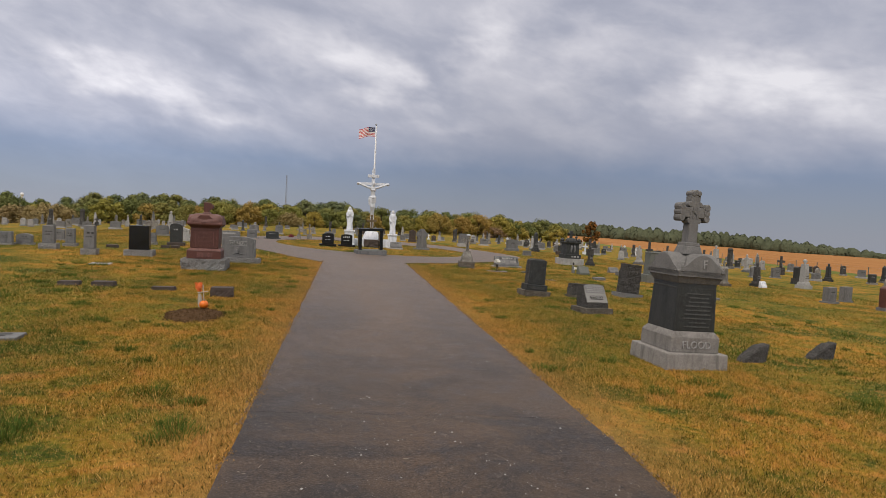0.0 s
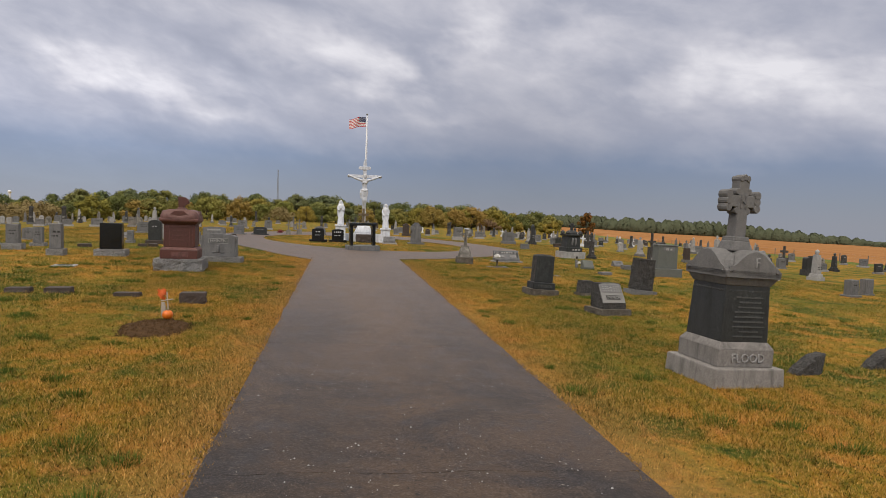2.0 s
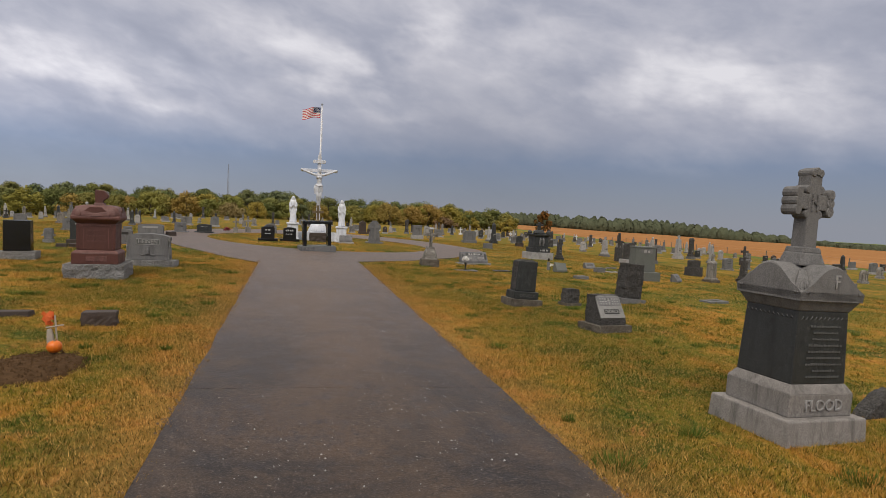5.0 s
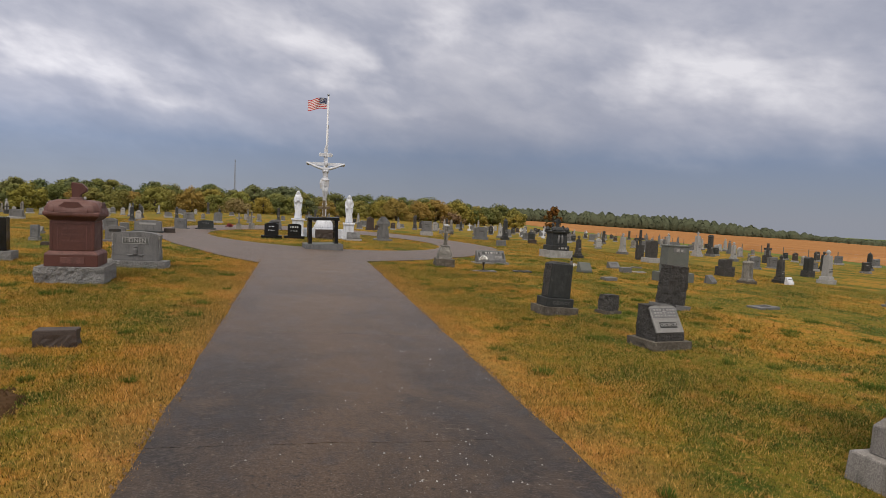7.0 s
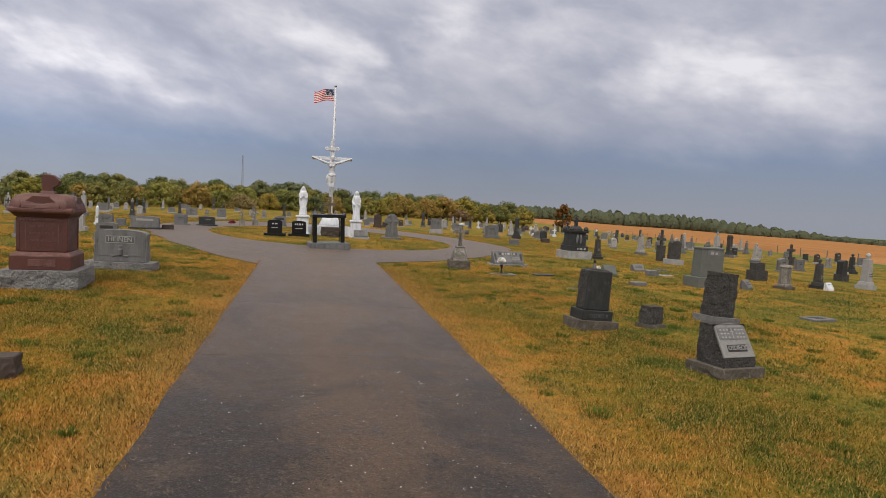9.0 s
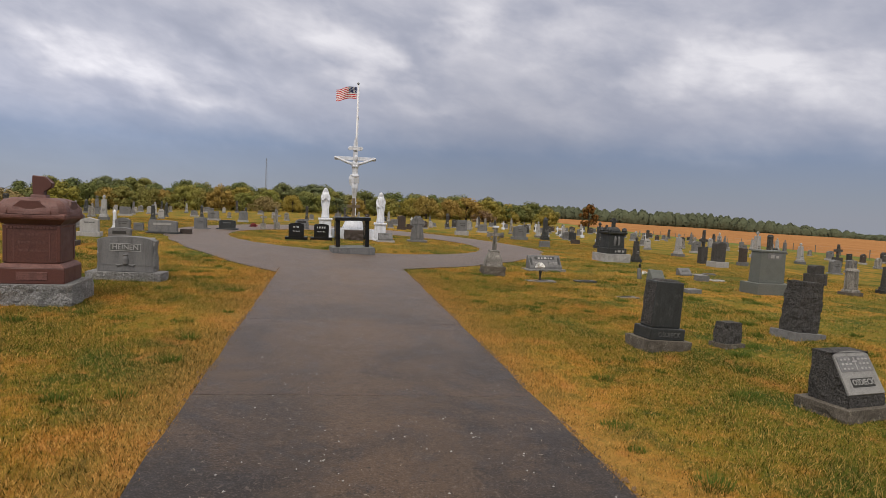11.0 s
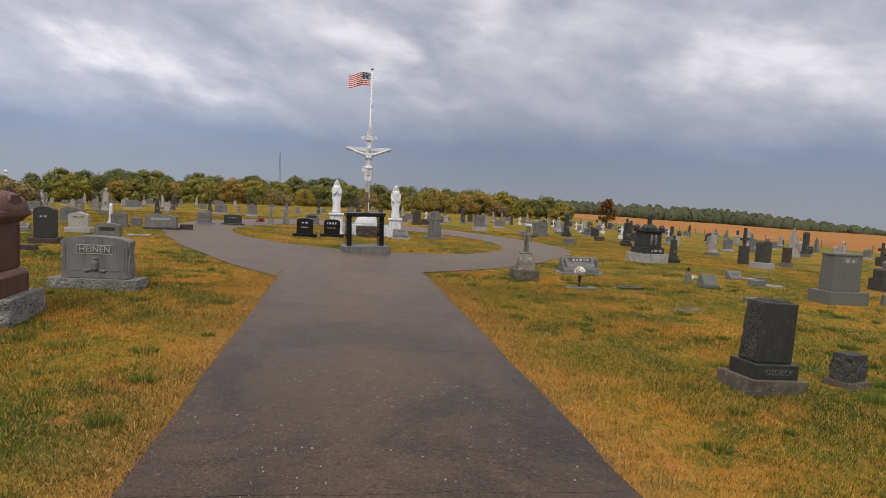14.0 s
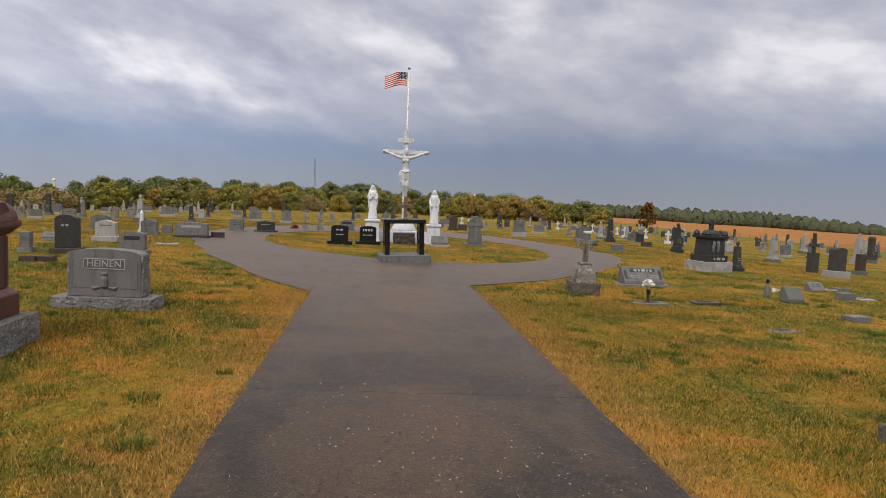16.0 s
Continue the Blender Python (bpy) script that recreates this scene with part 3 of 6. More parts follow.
def drive():
    """The straight drive: long bays, a narrow joint between one and the next."""
    road = tagged(new("drive"), "long worn grey paved drive with transverse joints", "road", kind="structure")
    joints = [-60.0, -40.0, -20.0, -8.6, -5.3, -1.9, 1.45, 4.8, 8.2, 11.5, 14.4, 17.6, 21.3]
    for k, (a, b) in enumerate(zip(joints, joints[1:])):
        own = bmesh.new()
        n, m = 48, max(6, round((b - a) / 0.35))
        rows = []
        for j in range(m + 1):
            along = a + 0.002 + (b - a - 0.004) * j / m
            line = []
            for i in range(n + 1):
                u = i / n * 2 - 1
                y = along
                if j in (0, m):
                    joint = a if j == 0 else b
                    y += 0.03 * noise.noise((u * 3.0, joint, 0.0)) + 0.012 * noise.noise((u * 14.0, joint, 5.0)) + (0.003 if j == 0 else -0.003) * noise.noise((u * 22.0, joint, 9.0))
                half = ROAD_HALF + 0.02 * noise.noise((y * 1.3, u * 9.0, 0.0)) + 0.012 * noise.noise((y * 6.0, u * 9.0, 4.0))
                x = ROAD_MID + u * half
                line.append(own.verts.new((x, y, ground_z(x, y) + 0.022 + 0.004 * (1 - u * u))))
            rows.append(line)
        for p, q in zip(rows, rows[1:]):
            for i in range(n):
                own.faces.new((p[i], p[i + 1], q[i + 1], q[i]))
        skirt = [rows[j][0] for j in range(m + 1)], [rows[j][-1] for j in range(m, -1, -1)], rows[0][::-1], rows[-1]
        for line in skirt:
            low = [own.verts.new(v.co - Vector((0, 0, 0.06))) for v in line]
            for i in range(len(line) - 1):
                own.faces.new((line[i], line[i + 1], low[i + 1], low[i]))
        part("bay", own, DRIVE, road)
    return road


drive()


def field_edge(y):
    return 63.0 + 0.24 * (y - 80.0)


def crop_field():
    own = bmesh.new()
    ys = [-60 + 700 * (k / 60) ** 1.3 for k in range(61)]
    grid = []
    for y in ys:
        x0 = field_edge(y)
        line = []
        for k in range(41):
            x = x0 + 560 * (k / 40) ** 1.6
            line.append(own.verts.new((x, y, ground_z(x, y) + (0.75 if k else 0.0) + 0.08 * noise.noise((x * 0.7, y * 0.7, 0)))))
        grid.append(line)
    for a, b in zip(grid, grid[1:]):
        for k in range(40):
            own.faces.new((a[k], a[k + 1], b[k + 1], b[k]))
    ob = part("crop_field", own, CROP, smooth=True)
    return tagged(ob, "wide rust-brown field of ripe standing crop", "field", kind="stuff")


crop_field()


# ---- memorials: kinds ----
def crown(w, h, style, n=12):
    """The outline of an upright stone in x and z."""
    half = w / 2
    pts = [(-half, 0.0), (half, 0.0)]
    if style == "serp":
        rise = min(0.16 * w, 0.3 * h)
        pts += [(half * math.cos(math.pi * k / n), h - rise + rise * (0.5 - 0.5 * math.cos(2 * math.pi * min(k, n - k) / n)) ** 0.8) for k in range(n + 1)]
    elif style == "round":
        r = min(half, 0.5 * h)
        pts += [(half * math.cos(math.pi * k / n), h - r + r * math.sin(math.pi * k / n)) for k in range(n + 1)]
    elif style == "oval":
        r = 0.14 * h
        pts += [(half * math.cos(math.pi * k / n), h - r + r * math.sin(math.pi * k / n)) for k in range(n + 1)]
    elif style == "peak":
        pts += [(half, h * 0.82), (0.0, h), (-half, h * 0.82)]
    elif style == "shoulder":
        pts += [(half, h * 0.86), (half * 0.78, h * 0.86)] + [(half * 0.78 * math.cos(math.pi * k / n), h * 0.86 + h * 0.14 * math.sin(math.pi * k / n)) for k in range(n + 1)] + [(-half * 0.78, h * 0.86), (-half, h * 0.86)]
    else:
        pts += [(half * 0.97, h), (-half * 0.97, h)]
    return pts


def headstone(x, y, w, h, d=0.2, mat=GREY, style="serp", yaw=5.0, foot=(1.25, 0.14), foot_mat=ROCK, rough_foot=True, text="", text_mat=INK,
              lines=2, label="", group="", tilt=0.0, nod=0.0, seed=1, panel=False, name="headstone"):
    """An upright stone on a base; foot: the base's width against the stone's, and its height."""
    t = thing(name, x, y, yaw, label or "grey granite upright headstone on a rough base in mown grass", "headstone", group, tilt, nod)
    bw, bh = w * foot[0], foot[1]
    bd = d + (bw - w)
    if bh:
        if rough_foot:
            part("base", rock(bw, bd, bh + 0.05, -0.05, 0.012, seed, 0.07), foot_mat, t, "rough-cut stone base")
        else:
            part("base", block(bw, bd, bh + 0.05, -0.05, 0.012), foot_mat, t, "plain stone base")
    own = slab_outline([(px_, pz + bh - (0.0 if bh else 0.05)) for px_, pz in crown(w, h - bh, style)], d, 0.008)
    part("tablet", own, mat, t)
    face = -d / 2 - 0.002
    top = bh + (h - bh) * 0.68
    if panel:
        part("name_panel", block(w * 0.62, 0.012, (h - bh) * 0.2, top - (h - bh) * 0.1, 0.003, y=face), text_mat, t, "paler name panel")
    if text:
        lettering(text, (h - bh) * 0.17, t, 0, face - (0.006 if panel else 0), top, CHALK if panel and text_mat is INK else text_mat)
    elif lines:
        bars(t, lines, w * 0.6, 0, face - (0.006 if panel else 0), top - 0.02, (h - bh) * 0.16, (h - bh) * 0.075, text_mat, seed)
    return t


def obelisk(x, y, w, h, mat=DARK, yaw=8.0, foot_mat=GREY, tip="point", label="", group="", tilt=0.0, seed=1, name="obelisk_monument"):
    t = thing(name, x, y, yaw, label or "slender dark stone shaft on a stepped base", "monument", group, tilt)
    a = h * 0.12
    part("base", rock(w, w, a + 0.05, -0.05, 0.01, seed, 0.08), foot_mat, t, "rough stone base")
    part("plinth", block(w * 0.8, w * 0.8, h * 0.1, a, 0.015, 0.9), mat, t)
    z = a + h * 0.1
    rest = h - z
    body = rest * (0.78 if tip in ("cross", "urn") else 0.86)
    part("shaft", block(w * 0.58, w * 0.58, body, z, 0.01, 0.78 if tip != "cap" else 0.94), mat, t)
    z += body
    s = w * 0.46
    if tip == "point":
        part("tip", block(s, s, rest * 0.14, z, 0.004, 0.12), mat, t)
    elif tip == "cap":
        part("cap", block(w * 0.7, w * 0.7, rest * 0.14, z, 0.02, 0.6), mat, t)
    elif tip == "cross":
        own = block(s * 0.32, s * 0.3, rest * 0.22, z, 0.006)
        block(s * 0.95, s * 0.3, rest * 0.06, z + rest * 0.1, 0.006, bm=own)
        part("cross", own, mat, t)
    else:
        part("urn", lathe([(s * 0.3, z), (s * 0.18, z + rest * 0.04), (s * 0.42, z + rest * 0.11), (s * 0.34, z + rest * 0.17), (s * 0.1, z + rest * 0.22)], 12), mat, t, smooth=True)
    bars(t, 2, w * 0.36, 0, -w * 0.3, a + h * 0.3, h * 0.07, h * 0.03, INK if mat not in (DARK, MURKY) else CHALK, seed)
    return t


def cross_stone(x, y, w, h, mat=OLD, yaw=5.0, foot=0.2, label="", group="", tilt=0.0, seed=1, thick=0.1):
    t = thing("cross_memorial", x, y, yaw, label or "weathered stone cross on a small block", "memorial", group, tilt)
    part("base", rock(w * 0.8, w * 0.55, h * foot + 0.05, -0.05, 0.01, seed, 0.07), mat, t)
    z, a = h * foot, w * 0.24
    own = slab_outline([(-a / 2, z), (a / 2, z), (a / 2 * 0.85, h * 0.66), (w / 2, h * 0.66), (w / 2, h * 0.66 + a), (a / 2 * 0.85, h * 0.66 + a), (a / 2 * 0.9, h), (-a / 2 * 0.9, h),
                        (-a / 2 * 0.85, h * 0.66 + a), (-w / 2, h * 0.66 + a), (-w / 2, h * 0.66), (-a / 2 * 0.85, h * 0.66)], thick, 0.008)
    part("cross", own, mat, t)
    return t


def flat_marker(x, y, w, d=0.3, mat=GREY, yaw=6.0, rise=0.03, label="", seed=1, lines=2):
    t = thing("flat_grave_marker", x, y, yaw, label or "flat grey granite grave marker set in the turf", "grave marker")
    part("slab", block(w, d, rise + 0.08, -0.08, 0.01), mat, t)
    own = bmesh.new()
    for k in range(lines):
        block(w * (0.6 - 0.15 * k), d * 0.14, 0.004, rise + 0.0005, 0.0, y=d * (0.15 - 0.3 * k), bm=own)
    part("inscription", own, INK, t)
    return t


def block_marker(x, y, w, h, d=0.2, mat=BROWN, yaw=8.0, label="", tilt=0.0, nod=0.0):
    t = thing("block_grave_marker", x, y, yaw, label or "low brown granite grave marker in dry grass", "grave marker", tilt=tilt, nod=nod)
    part("body", rock(w, d, h + 0.06, -0.06, 0.013, int(abs(x) * 37), 0.035, 0.97), mat, t)
    part("polished_top", block(w * 0.92, d * 0.86, 0.006, h, 0.002), mat, t)
    return t


def slant_marker(x, y, w, h, d=0.3, mat=GREY, side=ROCK, yaw=6.0, foot=True, label="", seed=1, lines=2, group="", tilt=0.0):
    """A wedge with its writing on the sloping face."""
    t = thing("slant_grave_marker", x, y, yaw, label or "grey granite slant grave marker with worn lettering", "grave marker", group, tilt)
    z = 0.0
    if foot:
        z = 0.07
        part("base", rock(w * 1.22, d * 1.5, z + 0.05, -0.05, 0.01, seed, 0.07), side, t, "rough stone base")
    own = bmesh.new()
    prof = [(-d / 2, z), (d / 2, z), (d / 2 * 0.8, h), (d * 0.1, h), (-d / 2, z + (h - z) * 0.25)]
    rings = [[own.verts.new((s * w / 2, a, b)) for a, b in prof] for s in (-1, 1)]
    own.faces.new(rings[0]), own.faces.new(rings[1][::-1])
    for k in range(5):
        own.faces.new((rings[0][k], rings[1][k], rings[1][(k + 1) % 5], rings[0][(k + 1) % 5]))
    bmesh.ops.bevel(own, geom=list(own.edges), offset=0.008, segments=1, affect="EDGES")
    part("wedge", own, mat, t)
    rise, run = (h - z) * 0.75, d * 0.6
    lean = math.degrees(math.atan2(run, rise))
    if lines:
        bars(t, lines, w * 0.7, 0, -d * 0.11 - 0.004, z + (h - z) * 0.72, h * 0.24, h * 0.12, INK, seed, lean)
    return t


def fused(ob, size):
    """One carved surface out of the overlapping limbs and folds."""
    mod = ob.modifiers.new("fused", "REMESH")
    mod.mode, mod.voxel_size, mod.use_smooth_shade = "VOXEL", size, True
    return ob


def figure(name, h, bm=None, z=0.0, lean=0.0, wide=1.0):
    """A plain robed standing statue with a mantle over its shoulders."""
    r = h * 0.16 * wide
    own = lathe([(r * 1.0, z), (r * 1.08, z + h * 0.03), (r * 0.92, z + h * 0.2), (r * 0.84, z + h * 0.4), (r * 0.78, z + h * 0.52), (r * 0.88, z + h * 0.64), (r * 0.98, z + h * 0.74),
                 (r * 0.8, z + h * 0.81), (r * 0.36, z + h * 0.84), (r * 0.34, z + h * 0.87), (r * 0.46, z + h * 0.91), (r * 0.46, z + h * 0.96), (r * 0.2, z + h)], 36, squash=0.7, fold=0.05, folds=11)
    for s in (-1, 1):
        tube([(s * r * 0.95, 0, z + h * 0.77), (s * r * 1.1, -r * 0.25, z + h * 0.63), (s * r * 0.7, -r * 0.8, z + h * (0.58 if not lean else 0.52)), (s * r * 0.1, -r * 0.98, z + h * (0.69 if not lean else 0.53 + 0.05 * s))],
             [r * 0.26, r * 0.3, r * 0.25, r * 0.13], 8, own)
        # mantle falling from the head and the arms
        tube([(s * r * 0.3, r * 0.05, z + h * 0.97), (s * r * 0.52, r * 0.1, z + h * 0.9), (s * r * 0.86, r * 0.05, z + h * 0.8)], [r * 0.14, r * 0.17, r * 0.2], 7, own)
        tube([(s * r * 1.08, -r * 0.2, z + h * 0.64), (s * r * 1.02, -r * 0.45, z + h * 0.45), (s * r * 0.9, -r * 0.5, z + h * (0.24 if s < 0 else 0.3))], [r * 0.2, r * 0.18, r * 0.04], 7, own)
    for k in range(7):
        a = -2.7 + k * 0.38
        top = 0.5 - 0.07 * (k % 3)
        tube([(math.cos(a) * r * 0.72, math.sin(a) * r * 0.58, z + h * top), (math.cos(a + 0.1) * r * 0.96, math.sin(a + 0.1) * r * 0.72, z + h * 0.26), (math.cos(a) * r * 1.12, math.sin(a) * r * 0.82, z + h * 0.02)], [r * 0.05, r * 0.13, r * 0.15], 6, own)
    return poured(own, bm)


# ---- the tall monument with a cross beside the drive ----
def shaft_monument():
    t = thing("cross_topped_monument", 4.5, 7.12, 5, "tall grey granite monument with a rolled-arm cross beside the drive", "monument", tilt=2.6)
    t.scale = (0.8, 0.8, 0.98)
    part("base", block(1.1, 1.02, 0.3, -0.1, 0.015, 0.97), CAST_BASE, t, "stained pale granite base")
    part("plinth", block(0.86, 0.8, 0.19, 0.2, 0.01), CAST_BASE, t)
    part("plinth_slope", block(0.86, 0.8, 0.07, 0.39, 0.004, 0.86), CAST_BASE, t)
    lettering("FLOOD", 0.135, t, 0.02, -0.404, 0.295, PALE, 0.012, stretch=1.15)
    die = block(0.74, 0.68, 0.6, 0.46, 0.008, 0.93)
    part("die", die, DARK, t, "dark granite die with a worn inscription")
    own, other_side = bmesh.new(), bmesh.new()
    for k in range(11):
        tube([(-0.3 + 0.06 * k, -0.316, 0.985), (-0.275 + 0.06 * k, -0.317, 1.01), (-0.25 + 0.06 * k, -0.316, 0.99)], [0.004, 0.011, 0.003], 6, own)
        tube([(-0.345, -0.27 + 0.054 * k, 0.985), (-0.346, -0.248 + 0.054 * k, 1.01), (-0.344, -0.226 + 0.054 * k, 0.99)], [0.004, 0.011, 0.003], 6, other_side)
    part("leaf_frieze", own, DARK, t)
    part("leaf_frieze", other_side, DARK, t)
    bars(t, 9, 0.5, 0.03, -0.333, 0.93, 0.052, 0.02, FAINT, 5, lean=2.4)
    part("neck", block(0.7, 0.64, 0.09, 1.06, 0.01, 1.18), CAPSTONE, t, "moulded stone neck")
    # the cap: a curved gable on each of its four sides
    w, d, z = 0.86, 0.8, 1.15

    def gable(half):
        pts = [(-half, z), (half, z), (half, z + 0.07)]
        for k in range(13):
            u = k / 12
            pts.append((half * (1 - 2 * u), z + 0.07 + 0.22 * (0.5 - 0.5 * math.cos(2 * math.pi * u)) ** 0.85))
        return pts
    own = slab_outline(gable(w / 2), d, 0.012)
    other = slab_outline(gable(d / 2), w, 0.012)
    other.transform(pose(0, 0, 0.003, 0, 0, 90))
    poured(other, own)
    part("cap", own, CAPSTONE, t, "weathered grey cap with curved gables")
    for sx_, sy_ in ((-1, -1), (1, -1), (1, 1), (-1, 1)):
        own = bmesh.new()
        for k in range(5):
            a = math.atan2(sy_, sx_) + (k - 2) * 0.3
            tube([(0.18 * sx_, 0.17 * sy_, z + 0.2), (0.3 * sx_ + 0.05 * math.cos(a), 0.28 * sy_ + 0.05 * math.sin(a), z + 0.15), (0.33 * sx_ + 0.11 * math.cos(a), 0.31 * sy_ + 0.1 * math.sin(a), z + 0.06)], [0.05, 0.032, 0.012], 7, own)
        part("corner_shell", own, CAPSTONE, t)
    lettering("F", 0.16, t, 0.03, -d / 2 - 0.004, z + 0.16, PALE, 0.008)
    part("cross_foot", block(0.36, 0.3, 0.12, 1.42, 0.02, 0.75), CAPSTONE, t)
    part("cross_step", block(0.27, 0.23, 0.05, 1.53, 0.01, 0.9), CAPSTONE, t)
    own = block(0.17, 0.17, 0.66, 1.56, 0.012, 0.92)
    part("cross_shaft", own, CAPSTONE, t)
    part("cross_arm", block(0.44, 0.15, 0.13, 1.9, 0.01), CAPSTONE, t)
    for s in (-1, 1):
        own = bmesh.new()
        for k in range(3):
            own2 = lathe([(0.044, -0.09), (0.05, -0.08), (0.05, 0.08), (0.044, 0.09)], 12)
            own2.transform(pose(s * 0.225, 0, 1.895 + 0.07 * k, 90, 0, 0))
            poured(own2, own)
        for k in range(2):
            own2 = lathe([(0.03, -0.08), (0.036, -0.07), (0.036, 0.07), (0.03, 0.08)], 12)
            own2.transform(pose(s * 0.09, 0, 1.86 + 0.21 * k, 90, 0, 0))
            poured(own2, own)
        part("rolled_arm_end", own, CAPSTONE, t)
    own = bmesh.new()
    for s in (-1, 0, 1):
        own2 = lathe([(0.03, -0.09), (0.036, -0.08), (0.036, 0.08), (0.03, 0.09)], 12)
        own2.transform(pose(s * 0.05, 0, 2.21 + (0.014 if s == 0 else 0), 90, 0, 0))
        poured(own2, own)
    part("cross_head", own, CAPSTONE, t)
    own = bmesh.new()
    tube([(-0.05, -0.088, 1.99), (0.05, -0.088, 1.93)], [0.012, 0.012], 6, own)
    tube([(-0.035, -0.088, 1.89), (-0.035, -0.088, 2.03)], [0.011, 0.011], 6, own)
    tube([(0.035, -0.088, 1.89), (0.035, -0.088, 2.03)], [0.011, 0.011], 6, own)
    part("monogram", own, CAPSTONE, t)
    return t


CAST_BASE = stone("stained pale granite", (0.17, 0.158, 0.145), (0.33, 0.31, 0.285), 0.85, grain=110, stain=0.6, bump=0.35, streak=0.5)
CAPSTONE = stone("weathered grey granite", (0.105, 0.102, 0.098), (0.235, 0.23, 0.222), 0.85, grain=110, stain=0.5, bump=0.3, streak=0.3)
shaft_monument()
for x, y, yaw in ((5.75, 7.35, 12), (7.1, 7.7, 10)):
    t = thing("corner_marker", x, y, yaw, "small dark rough granite slant marker in the grass", "grave marker", "pair of small rough markers", tilt=2)
    own = slab_outline([(-0.3, -0.06), (0.16, -0.06), (0.21, 0.25), (0.04, 0.21), (-0.2, 0.06)], 0.15, 0.012)
    bmesh.ops.subdivide_edges(own, edges=list(own.edges), cuts=3, use_grid_fill=True)
    for v in own.verts:
        v.co += noise.noise_vector(v.co * 15.0) * 0.012
    part("wedge", own, MURKY, t)


# ---- the red monument and its neighbours ----
def red_monument():
    t = thing("red_granite_monument", -3.08, 15.3, 4, "polished red granite family monument with a cross finial", "monument", tilt=0.6)
    part("base", rock(0.98, 0.86, 0.33, -0.07, 0.02, 12, 0.045), ROCK, t, "rough-faced pale granite base")
    part("plinth", block(0.76, 0.66, 0.2, 0.26, 0.01), RED, t)
    part("plinth_slope", block(0.76, 0.66, 0.05, 0.46, 0.006, 0.86), REDTOP, t)
    part("die", block(0.62, 0.54, 0.5, 0.51, 0.012), RED, t, "polished red die with a worn inscription")
    for sx_, sy_ in ((-1, -1), (1, -1), (1, 1)):
        part("corner_pilaster", block(0.05, 0.05, 0.46, 0.53, 0.008, x=sx_ * 0.292, y=sy_ * 0.252), RED, t)
    part("frieze", block(0.6, 0.52, 0.06, 0.93, 0.004, 1.06), REDTOP, t)
    bars(t, 3, 0.4, 0, -0.274, 0.86, 0.1, 0.035, REDTOP, 8)
    own = bmesh.new()
    for k in range(14):
        block(0.026, 0.006, 0.03, 0.945, 0.003, x=(k - 6.5) * 0.04, y=-0.278, bm=own)
    part("carved_band", own, REDTOP, t)
    for s in (-1, 1):
        part("incised_line", block(0.012, 0.006, 0.36, 0.54, 0.002, x=s * 0.2, y=-0.272), REDTOP, t)
    part("panel", block(0.34, 0.012, 0.1, 0.31, 0.004, x=0.02, y=-0.332), REDTOP, t, "sunk name panel")
    part("neck", block(0.64, 0.56, 0.07, 1.0, 0.006, 1.2), RED, t)
    part("eave", block(0.79, 0.71, 0.08, 1.06, 0.03, 1.02), REDTOP, t)
    n = 32
    own = bmesh.new()
    rings = []
    for k in range(9):
        u = k / 8
        shrink = math.cos(u * 1.3) ** 0.62
        ring = []
        for i in range(n):
            a = 2 * math.pi * (i + 0.5) / n
            c, s_ = math.cos(a), math.sin(a)
            m = (abs(c) ** 7 + abs(s_) ** 7) ** (-1 / 7)
            # four hips swell out between the hollowed gables
            hip = abs(math.sin(2 * a))
            q = shrink * m * (1.0 - 0.07 * (1 - hip) ** 2 * math.sin(math.pi * u))
            ring.append(own.verts.new((0.405 * c * q, 0.365 * s_ * q, 1.13 + 0.2 * math.sin(u * math.pi / 2))))
        rings.append(ring)
    own.faces.new(rings[0][::-1]), own.faces.new(rings[-1])
    for a, b in zip(rings, rings[1:]):
        for i in range(n):
            own.faces.new((a[i], a[(i + 1) % n], b[(i + 1) % n], b[i]))
    part("domed_cap", own, REDTOP, t, "weathered domed red cap")
    gable = [(-0.3, 1.12), (0.3, 1.12), (0.29, 1.15), (0.2, 1.19), (0.12, 1.26), (0.1, 1.3), (-0.1, 1.3), (-0.12, 1.26), (-0.2, 1.19), (-0.29, 1.15)]
    for q in range(4):
        far_, wide_ = (0.345, 1.0) if q % 2 == 0 else (0.385, 0.88)
        own = slab_outline([(a * wide_, b) for a, b in gable], 0.045, 0.008, y=-far_ + 0.02)
        own.transform(pose(0, 0, 0, 0, 0, 90 * q))
        ob = part("gable", own, RED, t)
        own = bmesh.new()
        for k in range(5):
            block(0.05 * wide_, 0.008, 0.03, 1.15, 0.003, x=(k - 2) * 0.075 * wide_, y=-far_ - 0.004, bm=own)
        own.transform(pose(0, 0, 0, 0, 0, 90 * q))
        part("raised_name", own, REDTOP, t)
    for sx_ in (-1, 1):
        for sy_ in (-1, 1):
            own = bmesh.new()
            for k in range(4):
                a = radians(12 + 22 * k)
                dx, dy = math.cos(a), math.sin(a)
                tube([(sx_ * (0.2 + 0.17 * dx), sy_ * (0.17 + 0.16 * dy), 1.13), (sx_ * (0.2 + 0.16 * dx), sy_ * (0.17 + 0.15 * dy), 1.2), (sx_ * (0.17 + 0.1 * dx), sy_ * (0.14 + 0.1 * dy), 1.285)], [0.04, 0.042, 0.02], 8, own)
            part("corner_scallop", own, REDTOP, t, smooth=True)
    part("finial_foot", block(0.2, 0.17, 0.06, 1.31, 0.01, 0.8), REDTOP, t)
